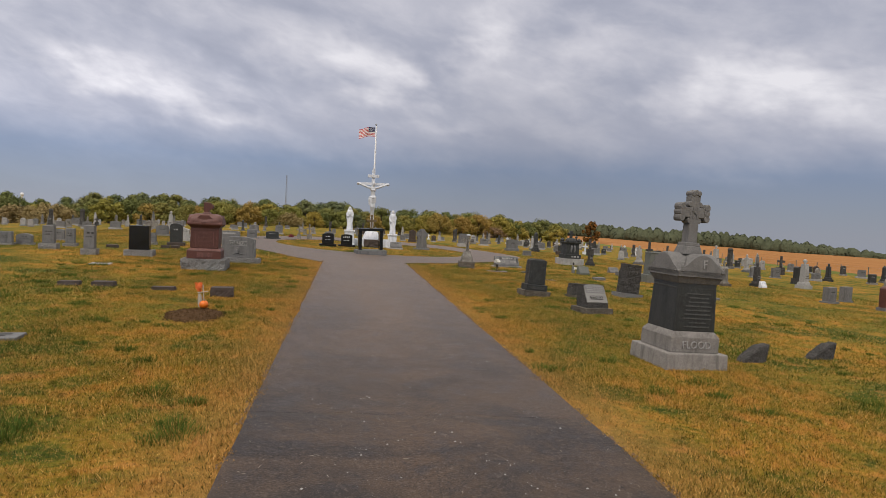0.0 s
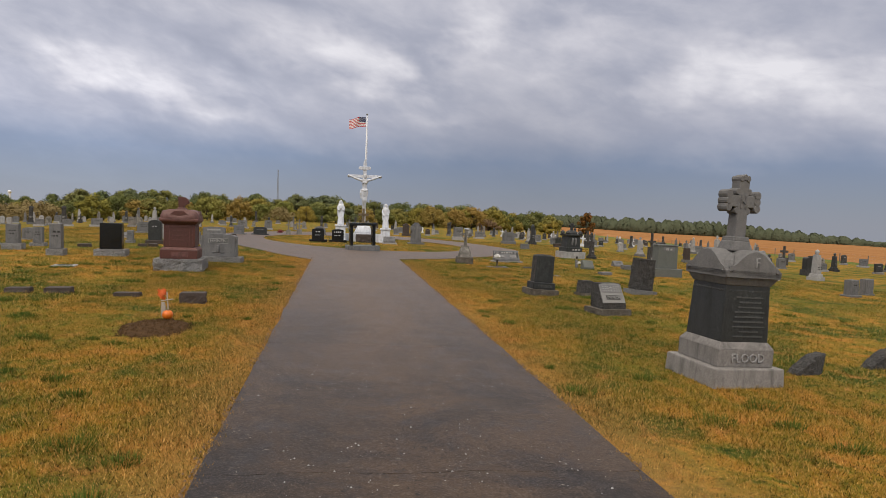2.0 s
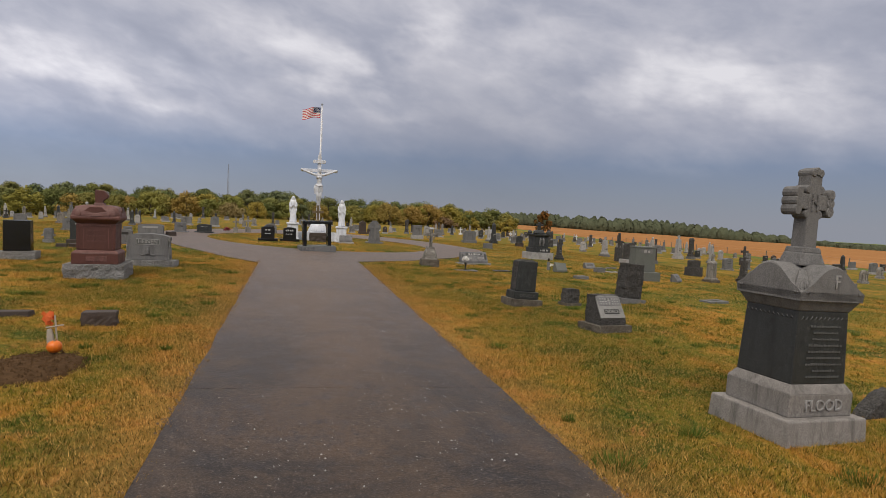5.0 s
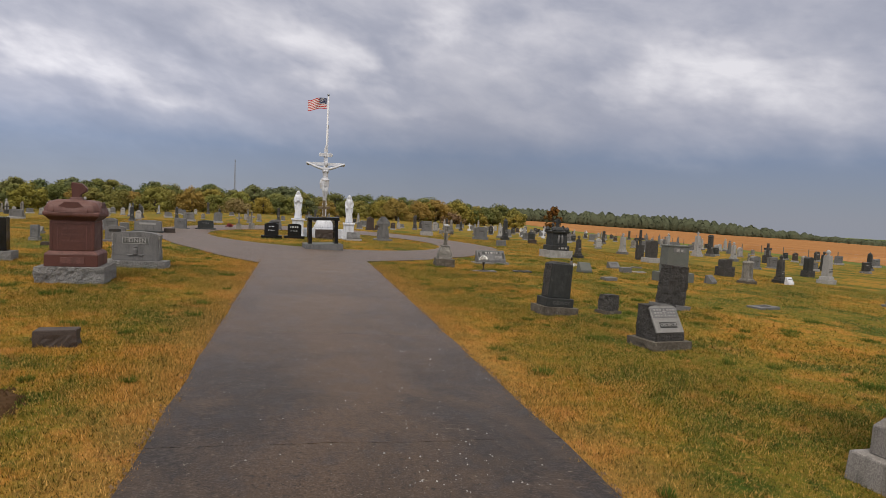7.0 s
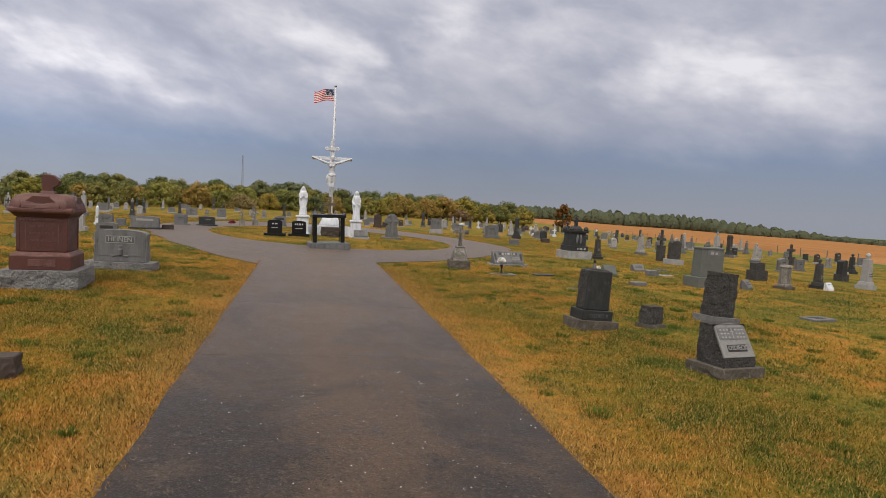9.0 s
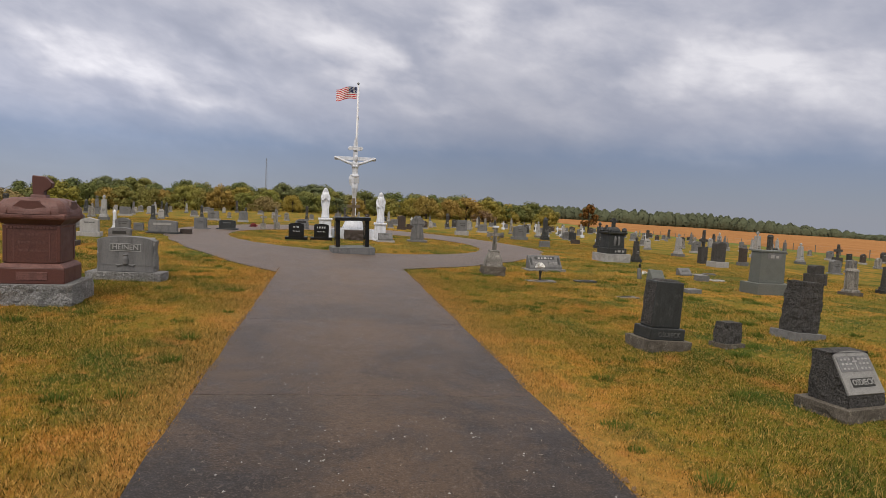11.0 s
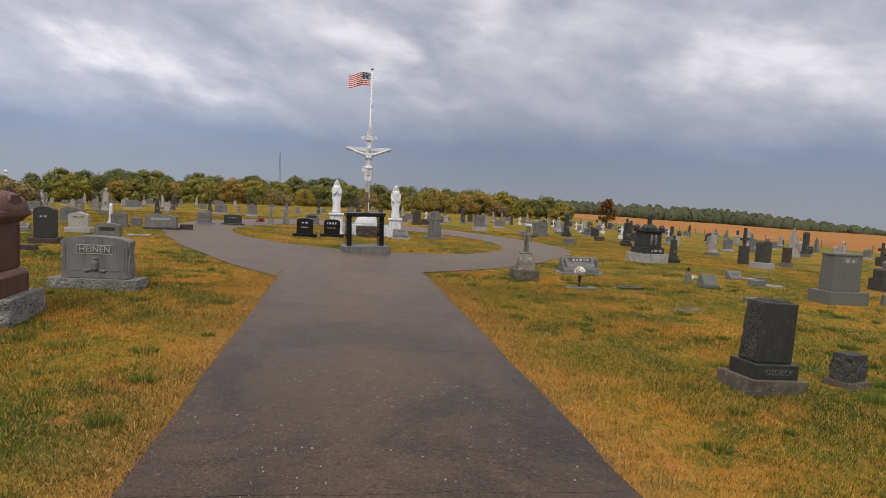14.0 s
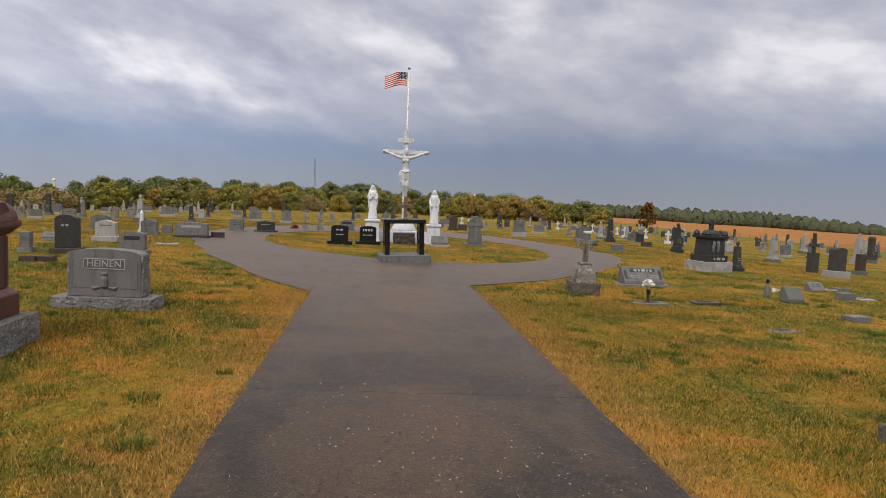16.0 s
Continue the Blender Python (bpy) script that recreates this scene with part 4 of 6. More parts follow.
    own = slab_outline([(-0.06, 1.33), (0.05, 1.33), (0.05, 1.42), (0.09, 1.45), (0.14, 1.46), (0.15, 1.52), (0.11, 1.55), (0.07, 1.6), (-0.07, 1.61), (-0.08, 1.55), (-0.06, 1.45)], 0.11, 0.01)
    part("cross_finial", own, RED, t, "stub of a broken cross finial")


red_monument()


def wide_stone():
    t = thing("wide_headstone", -2.68, 17.42, -3, "wide grey granite headstone with a carved name and rough edges", "headstone", tilt=0.8)
    part("base", rock(1.16, 0.4, 0.2, -0.06, 0.014, 21, 0.035), ROCK, t, "rough-edged granite base")
    w, h, z = 0.86, 0.58, 0.14
    pts = [(-w / 2, z), (w / 2, z), (w / 2 * 0.985, z + h * 0.9)] + [(w / 2 * 0.97 * (1 - k / 6), z + h * (0.92 + 0.08 * (0.5 - 0.5 * math.cos(math.pi * k / 6)))) for k in range(1, 12)]
    pts = pts[:3] + [(w / 2 * 0.95 * math.cos(math.pi * k / 14), z + h * 0.92 + h * 0.08 * math.sin(math.pi * k / 14) ** 1.4) for k in range(1, 14)] + [(-w / 2 * 0.985, z + h * 0.9)]
    part("tablet", slab_outline(pts, 0.22, 0.008), GREY, t)
    for s in (-1, 1):
        part("rough_edge", rock(0.03, 0.2, 0.5, z + 0.02, 0.014, 5 + s, 0.035, x=s * 0.43), ROCK, t)
    part("name_panel", block(0.46, 0.01, 0.115, 0.485, 0.003, x=0.0, y=-0.111), FAINT, t, "sunk dark name panel")
    own = bmesh.new()
    for a, b, c, d in ((0, 0.54, 0.46, 0.01), (0, 0.49, 0.46, 0.01)):
        block(c + 0.02, 0.014, d, b + (0.055 if b > 0.5 else -0.012), 0.002, x=a, y=-0.112, bm=own)
    for s in (-1, 1):
        block(0.008, 0.014, 0.125, 0.48, 0.002, x=s * 0.236, y=-0.112, bm=own)
    part("panel_border", own, CHALK, t, "pale panel border")
    lettering("HEINEN", 0.118, t, 0, -0.118, 0.543, CHALK, 0.004, stretch=0.98)
    own = lathe([(0.02, 0.24), (0.05, 0.27), (0.052, 0.36), (0.035, 0.4), (0.045, 0.42), (0.02, 0.44)], 10, y=-0.1)
    for s in (-1, 1):
        tube([(s * 0.05, -0.112, 0.26), (s * 0.12, -0.118, 0.245), (s * 0.16, -0.112, 0.27)], [0.012, 0.02, 0.006], 6, own)
        block(0.2, 0.01, 0.008, 0.25, 0.0, x=s * 0.28, y=-0.111, bm=own)
        block(0.008, 0.01, 0.34, 0.25, 0.0, x=s * 0.38, y=-0.111, bm=own)
    part("carved_urn", own, GREY, t)


wide_stone()
headstone(-5.4, 17.9, 0.52, 0.84, 0.22, BLACK, "flat", 5, (1.4, 0.17), ROCK, True, lines=0, label="square black granite headstone on a rough grey base")
headstone(-5.75, 22.85, 0.4, 0.8, 0.26, DARK, "oval", 6, (1.4, 0.12), BROWN, False, lines=1, text_mat=CHALK, label="dark rounded headstone with a carved top on a brown base", seed=3)
headstone(-4.68, 23.4, 0.52, 0.46, 0.17, GREY, "oval", 2, (1.25, 0.07), GREY, False, lines=1, panel=True, text_mat=INK, label="small grey granite headstone with an arched top", seed=4)
headstone(-6.33, 26.0, 0.48, 0.56, 0.2, PALE, "peak", 4, (1.3, 0.14), PALE, False, lines=1, label="pale granite headstone with a shallow peaked top", seed=5)
headstone(-6.45, 29.3, 0.46, 0.46, 0.2, GREY, "shoulder", 4, (1.15, 0.08), GREY, True, label="grey headstone with a shouldered top", seed=6)
headstone(-6.15, 30.0, 0.32, 0.28, 0.16, GREY, "flat", 4, (1.1, 0.03), ROCK, True, lines=1, label="small low grey headstone", seed=7)
headstone(-5.0, 28.7, 0.92, 0.46, 0.22, GREY, "oval", 0, (1.14, 0.07), DARK, False, lines=1, panel=True, text_mat=PALE, label="broad grey granite double headstone", seed=8)
block_marker(-4.33, 29.05, 0.4, 0.17, 0.2)
headstone(-4.66, 33.1, 0.5, 0.47, 0.2, GREY, "flat", 0, (1.4, 0.05), GREY, False, label="blue-grey granite headstone beside the loop drive", seed=9)
headstone(-3.68, 33.6, 0.66, 0.42, 0.2, DARK, "oval", 0, (1.3, 0.07), DARK, False, lines=1, text_mat=CHALK, label="dark granite headstone beside the loop drive", seed=10)
headstone(-0.8, 38.3, 0.7, 0.54, 0.2, GREY, "round", 4, (1.1, 0.05), GREY, False, lines=1, panel=True, text_mat=INK, label="round-topped grey granite headstone", seed=11)
obelisk(-6.98, 30.1, 0.2, 0.72, WHITE, 4, WHITE, "point", "slim white marble shaft", seed=2)
cross_stone(-2.42, 35.6, 0.3, 0.82, OLD, 4, 0.35, "weathered stone cross on a tapered block", seed=3)
cross_stone(-1.92, 37.0, 0.36, 0.9, OLD, 4, 0.35, "weathered stone cross on a tapered block", seed=4)
flat_marker(-4.8, 25.9, 0.55, 0.3, PALE)
flat_marker(-5.36, 15.1, 0.44, 0.3, PALE)
flat_marker(-3.4, 7.1, 0.5, 0.3, GREY)
for x, y, w, h in ((-4.47, 11.4, 0.34, 0.07), (-3.94, 11.47, 0.37, 0.08), (-2.89, 11.3, 0.38, 0.06), (-1.81, 10.85, 0.38, 0.16), (-6.99, 20.35, 0.34, 0.09), (-5.68, 21.3, 0.25, 0.09), (-5.39, 21.35, 0.25, 0.1)):
    block_marker(x, y, w, h, 0.19, BROWN, 5 + 4 * math.sin(x * 5), nod=2 * math.sin(x * 9))
headstone(-9.7, 19.65, 0.4, 0.4, 0.16, GREY, "flat", 6, (1.2, 0.06), ROCK, seed=31)
headstone(-9.36, 20.05, 0.42, 0.34, 0.16, GREY, "serp", 6, (1.2, 0.06), ROCK, seed=32)
headstone(-8.14, 18.85, 0.3, 0.66, 0.2, GREY, "flat", 6, (1.5, 0.16), ROCK, label="narrow grey granite headstone on a rough base", seed=33)
headstone(-9.6, 22.8, 0.34, 0.4, 0.15, GREY, "oval", 6, (1.15, 0.06), ROCK, seed=34)
headstone(-8.1, 20.1, 0.24, 0.55, 0.18, GREY, "flat", 6, (1.5, 0.1), ROCK, label="narrow grey granite headstone on a rough base", seed=35)
headstone(-6.55, 17.55, 0.26, 0.78, 0.22, GREY, "flat", 6, (1.45, 0.16), ROCK, label="tall narrow grey headstone on a rough base", seed=36)
headstone(-8.4, 30.5, 0.56, 0.52, 0.18, GREY, "serp", 6, (1.2, 0.08), ROCK, seed=37)
headstone(-6.5, 22.75, 0.2, 0.42, 0.16, GREY, "flat", 6, (1.3, 0.1), ROCK, seed=38)
slant_marker(-7.5, 25.6, 0.28, 0.22, 0.2)


def silk_flowers(x, y, z0, r, n, mats, name, label, vase_h=0.0, seed=1):
    rnd = random.Random(seed)
    t = thing(name, x, y, 0, label, "flowers", lift=z0)
    if vase_h:
        part("vase", lathe([(0.045, 0.0), (0.05, 0.01), (0.02, 0.03), (0.022, vase_h * 0.5), (0.04, vase_h * 0.9), (0.036, vase_h)], 12), VASE, t, "dark bronze vase", True)
    own = bmesh.new()
    for k in range(n):
        a, e, q = rnd.uniform(0, 6.28), rnd.uniform(-0.3, 1.4), r * rnd.uniform(0.5, 1.0)
        c = Vector((math.cos(a) * math.cos(e) * q, math.sin(a) * math.cos(e) * q, vase_h + r * 0.7 + math.sin(e) * q * 0.8))
        m = Matrix.Translation(c) @ Euler((rnd.uniform(-1, 1), rnd.uniform(-1, 1), a)).to_matrix().to_4x4()
        for p in range(5):
            b = p * 1.256
            vs = [own.verts.new(m @ Vector(v)) for v in ((0, 0, 0), (math.cos(b - 0.5) * r * 0.28, math.sin(b - 0.5) * r * 0.28, r * 0.1), (math.cos(b) * r * 0.4, math.sin(b) * r * 0.4, r * 0.18), (math.cos(b + 0.5) * r * 0.28, math.sin(b + 0.5) * r * 0.28, r * 0.1))]
            own.faces.new(vs)
    part("blooms", own, mats, t)
    return t


silk_flowers(-2.9, 35.9, 0.0, 0.16, 30, PINK, "flower_bunch", "red and pink silk flowers on a grave", seed=4)


# ---- the fresh grave ----
def fresh_grave():
    own = bmesh.new()
    n, rings = 40, 7
    mid = own.verts.new((-1.82, 8.92, ground_z(-1.82, 8.92) + 0.045))
    last = None
    for j in range(1, rings + 1):
        ring = []
        for k in range(n):
            a = 2 * math.pi * k / n
            wob = 1.0 + 0.16 * noise.noise((math.cos(a) * 2.0, math.sin(a) * 2.0, 1.0)) + 0.08 * noise.noise((math.cos(a) * 7, math.sin(a) * 7, 3))
            x, y = -1.82 + 0.4 * wob * j / rings * math.cos(a), 8.92 + 0.56 * wob * j / rings * math.sin(a)
            z = 0.04 * (1 - (j / rings) ** 2) + 0.02 * noise.noise((x * 14, y * 14, 0)) * (j < rings) - (0.02 if j == rings else 0)
            ring.append(own.verts.new((x, y, ground_z(x, y) + z + 0.006)))
        for k in range(n):
            own.faces.new((mid, ring[k], ring[(k + 1) % n])) if last is None else own.faces.new((last[k], ring[k], ring[(k + 1) % n], last[(k + 1) % n]))
        last = ring
    ob = part("soil_mound", own, SOIL, smooth=True)
    tagged(ob, "low mound of bare brown soil on a new grave", "soil", kind="stuff")
    rnd = random.Random(6)
    verts, faces = [], []
    for k in range(1500):
        a, q = rnd.uniform(0, 6.28), rnd.random() ** 0.5 * 1.08
        x, y = -1.82 + 0.4 * q * math.cos(a), 8.92 + 0.56 * q * math.sin(a)
        r = 0.006 + 0.02 * rnd.random() ** 3
        z = ground_z(x, y) + 0.04 * max(1 - q * q, 0.0)
        n = len(verts)
        for j in range(4):
            b = j * 1.57 + a
            verts.append((x + r * math.cos(b) * rnd.uniform(0.6, 1.4), y + r * math.sin(b) * rnd.uniform(0.6, 1.4), z - 0.004))
        verts.append((x + rnd.uniform(-r, r) * 0.5, y, z + r * rnd.uniform(0.7, 1.4)))
        faces += [(n + j, n + (j + 1) % 4, n + 4) for j in range(4)]
    me = bpy.data.meshes.new("soil_clods")
    me.from_pydata(verts, [], faces)
    me.materials.append(SOIL)
    tagged(new("soil_clods", me), "loose clods of brown soil on the mound", "soil", kind="stuff")
    x, y = -1.77, 9.3
    t = thing("pumpkin", x, y, 10, "small round orange pumpkin on bare soil", "pumpkin", lift=0.04)
    own = bmesh.new()
    n = 40
    prev = None
    low = own.verts.new((0, 0, 0.012))
    for j in range(1, 10):
        e = -math.pi / 2 + math.pi * j / 10
        ring = []
        for k in range(n):
            a = 2 * math.pi * k / n
            q = 0.066 * math.cos(e) ** 0.8 * (1 - 0.06 * abs(math.cos(5 * a)) ** 6)
            ring.append(own.verts.new((q * math.cos(a), q * math.sin(a), 0.06 + 0.058 * math.sin(e))))
        for k in range(n):
            own.faces.new((low, ring[(k + 1) % n], ring[k])) if prev is None else own.faces.new((prev[k], prev[(k + 1) % n], ring[(k + 1) % n], ring[k]))
        prev = ring
    tip = own.verts.new((0, 0, 0.108))
    for k in range(n):
        own.faces.new((prev[k], prev[(k + 1) % n], tip))
    part("flesh", own, PUMPKIN, t, smooth=True)
    part("stem", tube([(0, 0, 0.1), (0.008, 0, 0.124), (0.02, 0.004, 0.136)], [0.011, 0.008, 0.009], 7), STALK, t)
    t = thing("wooden_cross", -1.84, 9.5, 12, "little cross of pale sticks with an orange ribbon", "cross", lift=0.03, tilt=-4)
    part("upright", tube([(0.03, 0, -0.05), (0.03, 0, 0.33)], [0.009, 0.008], 7), STICKS, t)
    part("crossbar", tube([(-0.05, -0.012, 0.22), (0.1, -0.012, 0.23)], [0.007, 0.007], 7), STICKS, t)
    own = bmesh.new()
    rnd = random.Random(3)
    for k in range(14):
        a = rnd.uniform(0, 6.28)
        c = Vector((-0.03 + rnd.uniform(-0.03, 0.03), rnd.uniform(-0.03, 0.03), 0.29 + rnd.uniform(-0.04, 0.06)))
        q = [c + Vector((math.cos(a + b) * 0.03, rnd.uniform(-0.01, 0.01), math.sin(a + b) * 0.035)) for b in (0, 1.2, 2.8, 4.2)]
        own.faces.new([own.verts.new(v) for v in q])
    part("ribbon_bow", own, RIBBON, t)
    part("wrap", lathe([(0.03, 0.0), (0.034, 0.05), (0.028, 0.14), (0.02, 0.2)], 9, x=-0.025, fold=0.15, folds=3), STICKS, t, "pale wrapping")


fresh_grave()


# ---- stones to the right of the drive ----
def stacked_tablet():
    t = thing("dark_tablet_headstone", 4.62, 13.5, 8, "dark granite tablet headstone on two stepped bases", "headstone", tilt=4.5)
    t.scale = (0.86, 0.86, 0.95)
    part("base", rock(0.76, 0.52, 0.2, -0.07, 0.012, 44, 0.05), CAST, t, "lichen-spotted concrete base")
    part("plinth", block(0.6, 0.38, 0.15, 0.13, 0.012), DARK, t)
    lettering("OSDIECK", 0.085, t, 0.02, -0.192, 0.2, FAINT, 0.006, stretch=1.1)
    part("tablet", block(0.5, 0.26, 0.6, 0.28, 0.014, 0.94), DARK, t)
    own = rock(0.02, 0.22, 0.56, 0.3, 0.008, 9, 0.04, x=-0.245, top=0.97)
    part("rough_edge", own, MURKY, t)
    part("cap_ridge", block(0.42, 0.2, 0.025, 0.88, 0.01, 0.7), MURKY, t)


stacked_tablet()


def pulpit_marker():
    t = thing("pulpit_headstone", 5.08, 11.2, 12, "grey slant-faced headstone with rough dark sides on a base", "headstone", tilt=2.0)
    t.scale = (0.86, 0.86, 0.92)
    part("base", rock(0.76, 0.56, 0.18, -0.06, 0.015, 51, 0.05), CAST, t, "lichen-spotted concrete base")
    w, z, h, d = 0.56, 0.12, 0.6, 0.42
    own = rock(w, d, 0.47, z, 0.012, 52, 0.05)
    for v in own.verts:
        u = (v.co.z - z) / 0.47
        lim = -d / 2 + max(u - 0.2, 0.0) * 0.3
        if v.co.y < 0:
            v.co.y = max(v.co.y, lim) if v.co.y > -d / 4 else lim
    part("body", own, MURKY, t, "rough dark granite body")
    lean = -math.degrees(math.atan2(0.3 * 0.8, 0.47 * 0.8))
    m = pose(0, -d / 2 + 0.115, z + 0.285, lean, 0, 0)
    face = bmesh.new()
    pts = [(-w / 2 * 1.0, -0.2), (w / 2, -0.2), (w / 2 * 0.96, 0.185)] + [(w / 2 * 0.9 * math.cos(math.pi * k / 10), 0.19 + 0.035 * math.sin(math.pi * k / 10)) for k in range(11)] + [(-w / 2 * 0.96, 0.185)]
    slab_outline(pts, 0.025, 0.004, bm=face)
    face.transform(m)
    part("inscribed_face", face, FACE, t, "smooth pale slanting face")
    own = block(0.5, 0.006, 0.15, 0.02, 0.0, y=-0.0145)
    own.transform(m)
    part("name_panel", own, GREY, t)
    own = block(0.34, 0.006, 0.085, -0.13, 0.0, y=-0.0145)
    own.transform(m)
    part("family_panel", own, INK, t)
    word = lettering("OSDIECK", 0.08, t, 0, -0.02, -0.088, PALE, 0.004)
    word.data.transform(m)
    own = bmesh.new()
    block(0.014, 0.004, 0.12, 0.035, 0.0, y=-0.019, bm=own)
    block(0.07, 0.004, 0.014, 0.11, 0.0, y=-0.019, bm=own)
    rnd = random.Random(4)
    for row in range(3):
        for s in (-1, 1):
            for k in range(3):
                block(0.04 * rnd.uniform(0.6, 1), 0.004, 0.018, 0.04 + 0.045 * row, 0.0, x=s * (0.075 + 0.058 * k), y=-0.019, bm=own)
    own.transform(m)
    tagged(part("inscription", own, PALE, t), kind="stuff")


pulpit_marker()
t = thing("rough_headstone", 7.38, 14.35, 13, "dark rock-faced granite headstone leaning on a flat base", "headstone", tilt=6)
part("base", rock(0.66, 0.42, 0.16, -0.07, 0.012, 61, 0.05), GREY, t)
part("tablet", rock(0.5, 0.26, 0.74, 0.09, 0.013, 62, 0.025, 0.96, False), MURKY, t, "rough dark rock face")
t = thing("small_rough_marker", 5.68, 13.62, 18, "small dark rock-faced marker on a pale base", "grave marker", tilt=3)
part("base", rock(0.38, 0.26, 0.11, -0.05, 0.01, 63, 0.05), CAST, t)
part("stone", rock(0.3, 0.19, 0.27, 0.06, 0.012, 64, 0.04, 0.92), MURKY, t)


def broad_monument():
    t = thing("broad_monument", 10.85, 19.3, 6, "broad smooth green-grey granite monument on a plain base", "monument", tilt=1.5)
    t.scale = (0.9, 0.9, 0.96)
    part("base", block(1.12, 0.62, 0.36, -0.08, 0.012), GREEN, t)
    part("tablet", block(0.84, 0.36, 0.76, 0.28, 0.01, 0.95), GREEN, t)
    part("cornice", block(0.84, 0.38, 0.05, 1.04, 0.012, 0.98), GREEN, t)
    bars(t, 1, 0.44, 0.03, -0.175, 0.9, 0.1, 0.1, PALE, 21)
    part("name_panel", block(0.5, 0.006, 0.15, 0.875, 0.0, x=0.03, y=-0.1735), GREY, t)


broad_monument()


STAINED = stone("black-stained limestone", (0.1, 0.09, 0.075), (0.4, 0.38, 0.34), 0.95, grain=45, stain=0.95, bump=0.6, streak=1.0, lichen=(0.03, 0.028, 0.022))


def low_cross():
    t = thing("weathered_cross_memorial", 4.42, 20.5, -4, "mossy white stone cross on a bell-shaped pedestal", "memorial", tilt=2.0)
    part("base", rock(0.52, 0.5, 0.29, -0.07, 0.014, 71, 0.05), CAST, t, "stained concrete base")
    own = bmesh.new()
    rings = []
    n = 24
    for k in range(9):
        u = k / 8
        half = 0.21 - 0.1 * u ** 2.2
        ring = []
        for i in range(n):
            a = 2 * math.pi * i / n
            c, s = math.cos(a), math.sin(a)
            m = (abs(c) ** 6 + abs(s) ** 6) ** (-1 / 6)
            ring.append(own.verts.new((half * c * m, half * 0.9 * s * m, 0.22 + 0.33 * u)))
        rings.append(ring)
    own.faces.new(rings[0][::-1]), own.faces.new(rings[-1])
    for a, b in zip(rings, rings[1:]):
        for i in range(n):
            own.faces.new((a[i], a[(i + 1) % n], b[(i + 1) % n], b[i]))
    part("pedestal", own, STAINED, t, "bell-shaped stained pedestal")
    part("collar", block(0.25, 0.22, 0.04, 0.55, 0.012), STAINED, t)
    part("shaft", block(0.1, 0.09, 0.58, 0.58, 0.016, 0.85), STAINED, t)
    own = block(0.34, 0.085, 0.085, 0.92, 0.014)
    for s in (-1, 1):
        for dz in (-0.03, 0.03):
            o2 = lathe([(0.03, -0.045), (0.036, 0.0), (0.03, 0.045)], 10)
            o2.transform(pose(s * 0.175, 0, 0.962 + dz, 90, 0, 0))
            poured(o2, own)
        tube([(s * 0.13, 0, 0.93), (s * 0.09, 0, 0.84), (s * 0.045, 0, 0.8)], [0.016, 0.018, 0.014], 7, own)
    part("arms", own, STAINED, t)
    part("head", block(0.14, 0.09, 0.05, 1.12, 0.014), WHITE, t, "pale worn top")


low_cross()


def open_slant():
    t = thing("double_slant_marker", 6.3, 22.1, 4, "wide grey granite slant marker carved with a double inscription", "grave marker")
    part("base", block(1.1, 0.46, 0.11, -0.06, 0.012), ROCK, t)
    own = bmesh.new()
    w, prof = 0.92, [(-0.17, 0.05), (0.16, 0.05), (0.13, 0.4), (0.04, 0.4), (-0.16, 0.12)]
    rings = [[own.verts.new((s * w / 2, a, b)) for a, b in prof] for s in (-1, 1)]
    own.faces.new(rings[0]), own.faces.new(rings[1][::-1])
    for k in range(5):
        own.faces.new((rings[0][k], rings[1][k], rings[1][(k + 1) % 5], rings[0][(k + 1) % 5]))
    bmesh.ops.bevel(own, geom=list(own.edges), offset=0.008, segments=1, affect="EDGES")
    part("wedge", own, GREY, t)
    lean = math.degrees(math.atan2(0.2, 0.28))
    m = pose(0, -0.06, 0.26, -lean, 0, 0)
    for name_, bw_, bh_, bx_, bz_ in (("name_panel", 0.58, 0.08, 0, 0.05), ("left_panel", 0.24, 0.09, -0.22, -0.11), ("right_panel", 0.24, 0.09, 0.22, -0.11)):
        own = block(bw_, 0.006, bh_, bz_, 0.0, x=bx_, y=-0.003)
        own.transform(m)
        part("name_panel", own, DARK if name_ == "name_panel" else ROCK, t)
    b = bars(t, 1, 0.5, 0, -0.008, 0.06, 0.05, 0.06, PALE, 33)
    b.data.transform(m)
    for s in (-1, 1):
        o2 = lathe([(0.02, -0.12), (0.03, -0.04), (0.04, 0.06), (0.02, 0.1)], 8, x=s * 0.4, squash=0.3)
        o2.transform(m)
        part("carved_flower", o2, DARK, t)


open_slant()
flat_marker(5.3, 19.6, 0.66, 0.3, GREY, 3)
silk_flowers(5.32, 19.68, 0.03, 0.1, 60, PETAL, "flower_vase", "white silk flowers in a dark bronze vase", 0.22, 7)
flat_marker(6.51, 19.9, 0.5, 0.26, DARK, 3, 0.04)
flat_marker(6.43, 17.7, 0.42, 0.26, GREY, 6, 0.012)
t = block_marker(8.6, 18.85, 0.38, 0.08, 0.26, GREY, 8, "low grey granite grave marker in the turf")
flat_marker(9.91, 14.8, 0.58, 0.34, GREY, 10, 0.05)
slant_marker(8.8, 20.7, 0.42, 0.3, 0.24, GREEN, GREEN, 12, False, "leaning green-grey slant marker with flowers behind", 5, 0, tilt=4)
silk_flowers(8.62, 20.95, 0.1, 0.09, 14, PETAL, "flower_bunch", "faded white flowers behind a slant marker", seed=9)
part("dark_bloom", lathe([(0.02, 0.3), (0.035, 0.33), (0.036, 0.37), (0.015, 0.4)], 10), VASE, slant_marker(8.62, 21.2, 0.1, 0.28, 0.08, GREY, GREY, 8, False, "thin stake with a dark bloom", 5, 0))
slant_marker(10.95, 22.8, 0.4, 0.22, 0.24, GREY, ROCK, 6, False, seed=12)
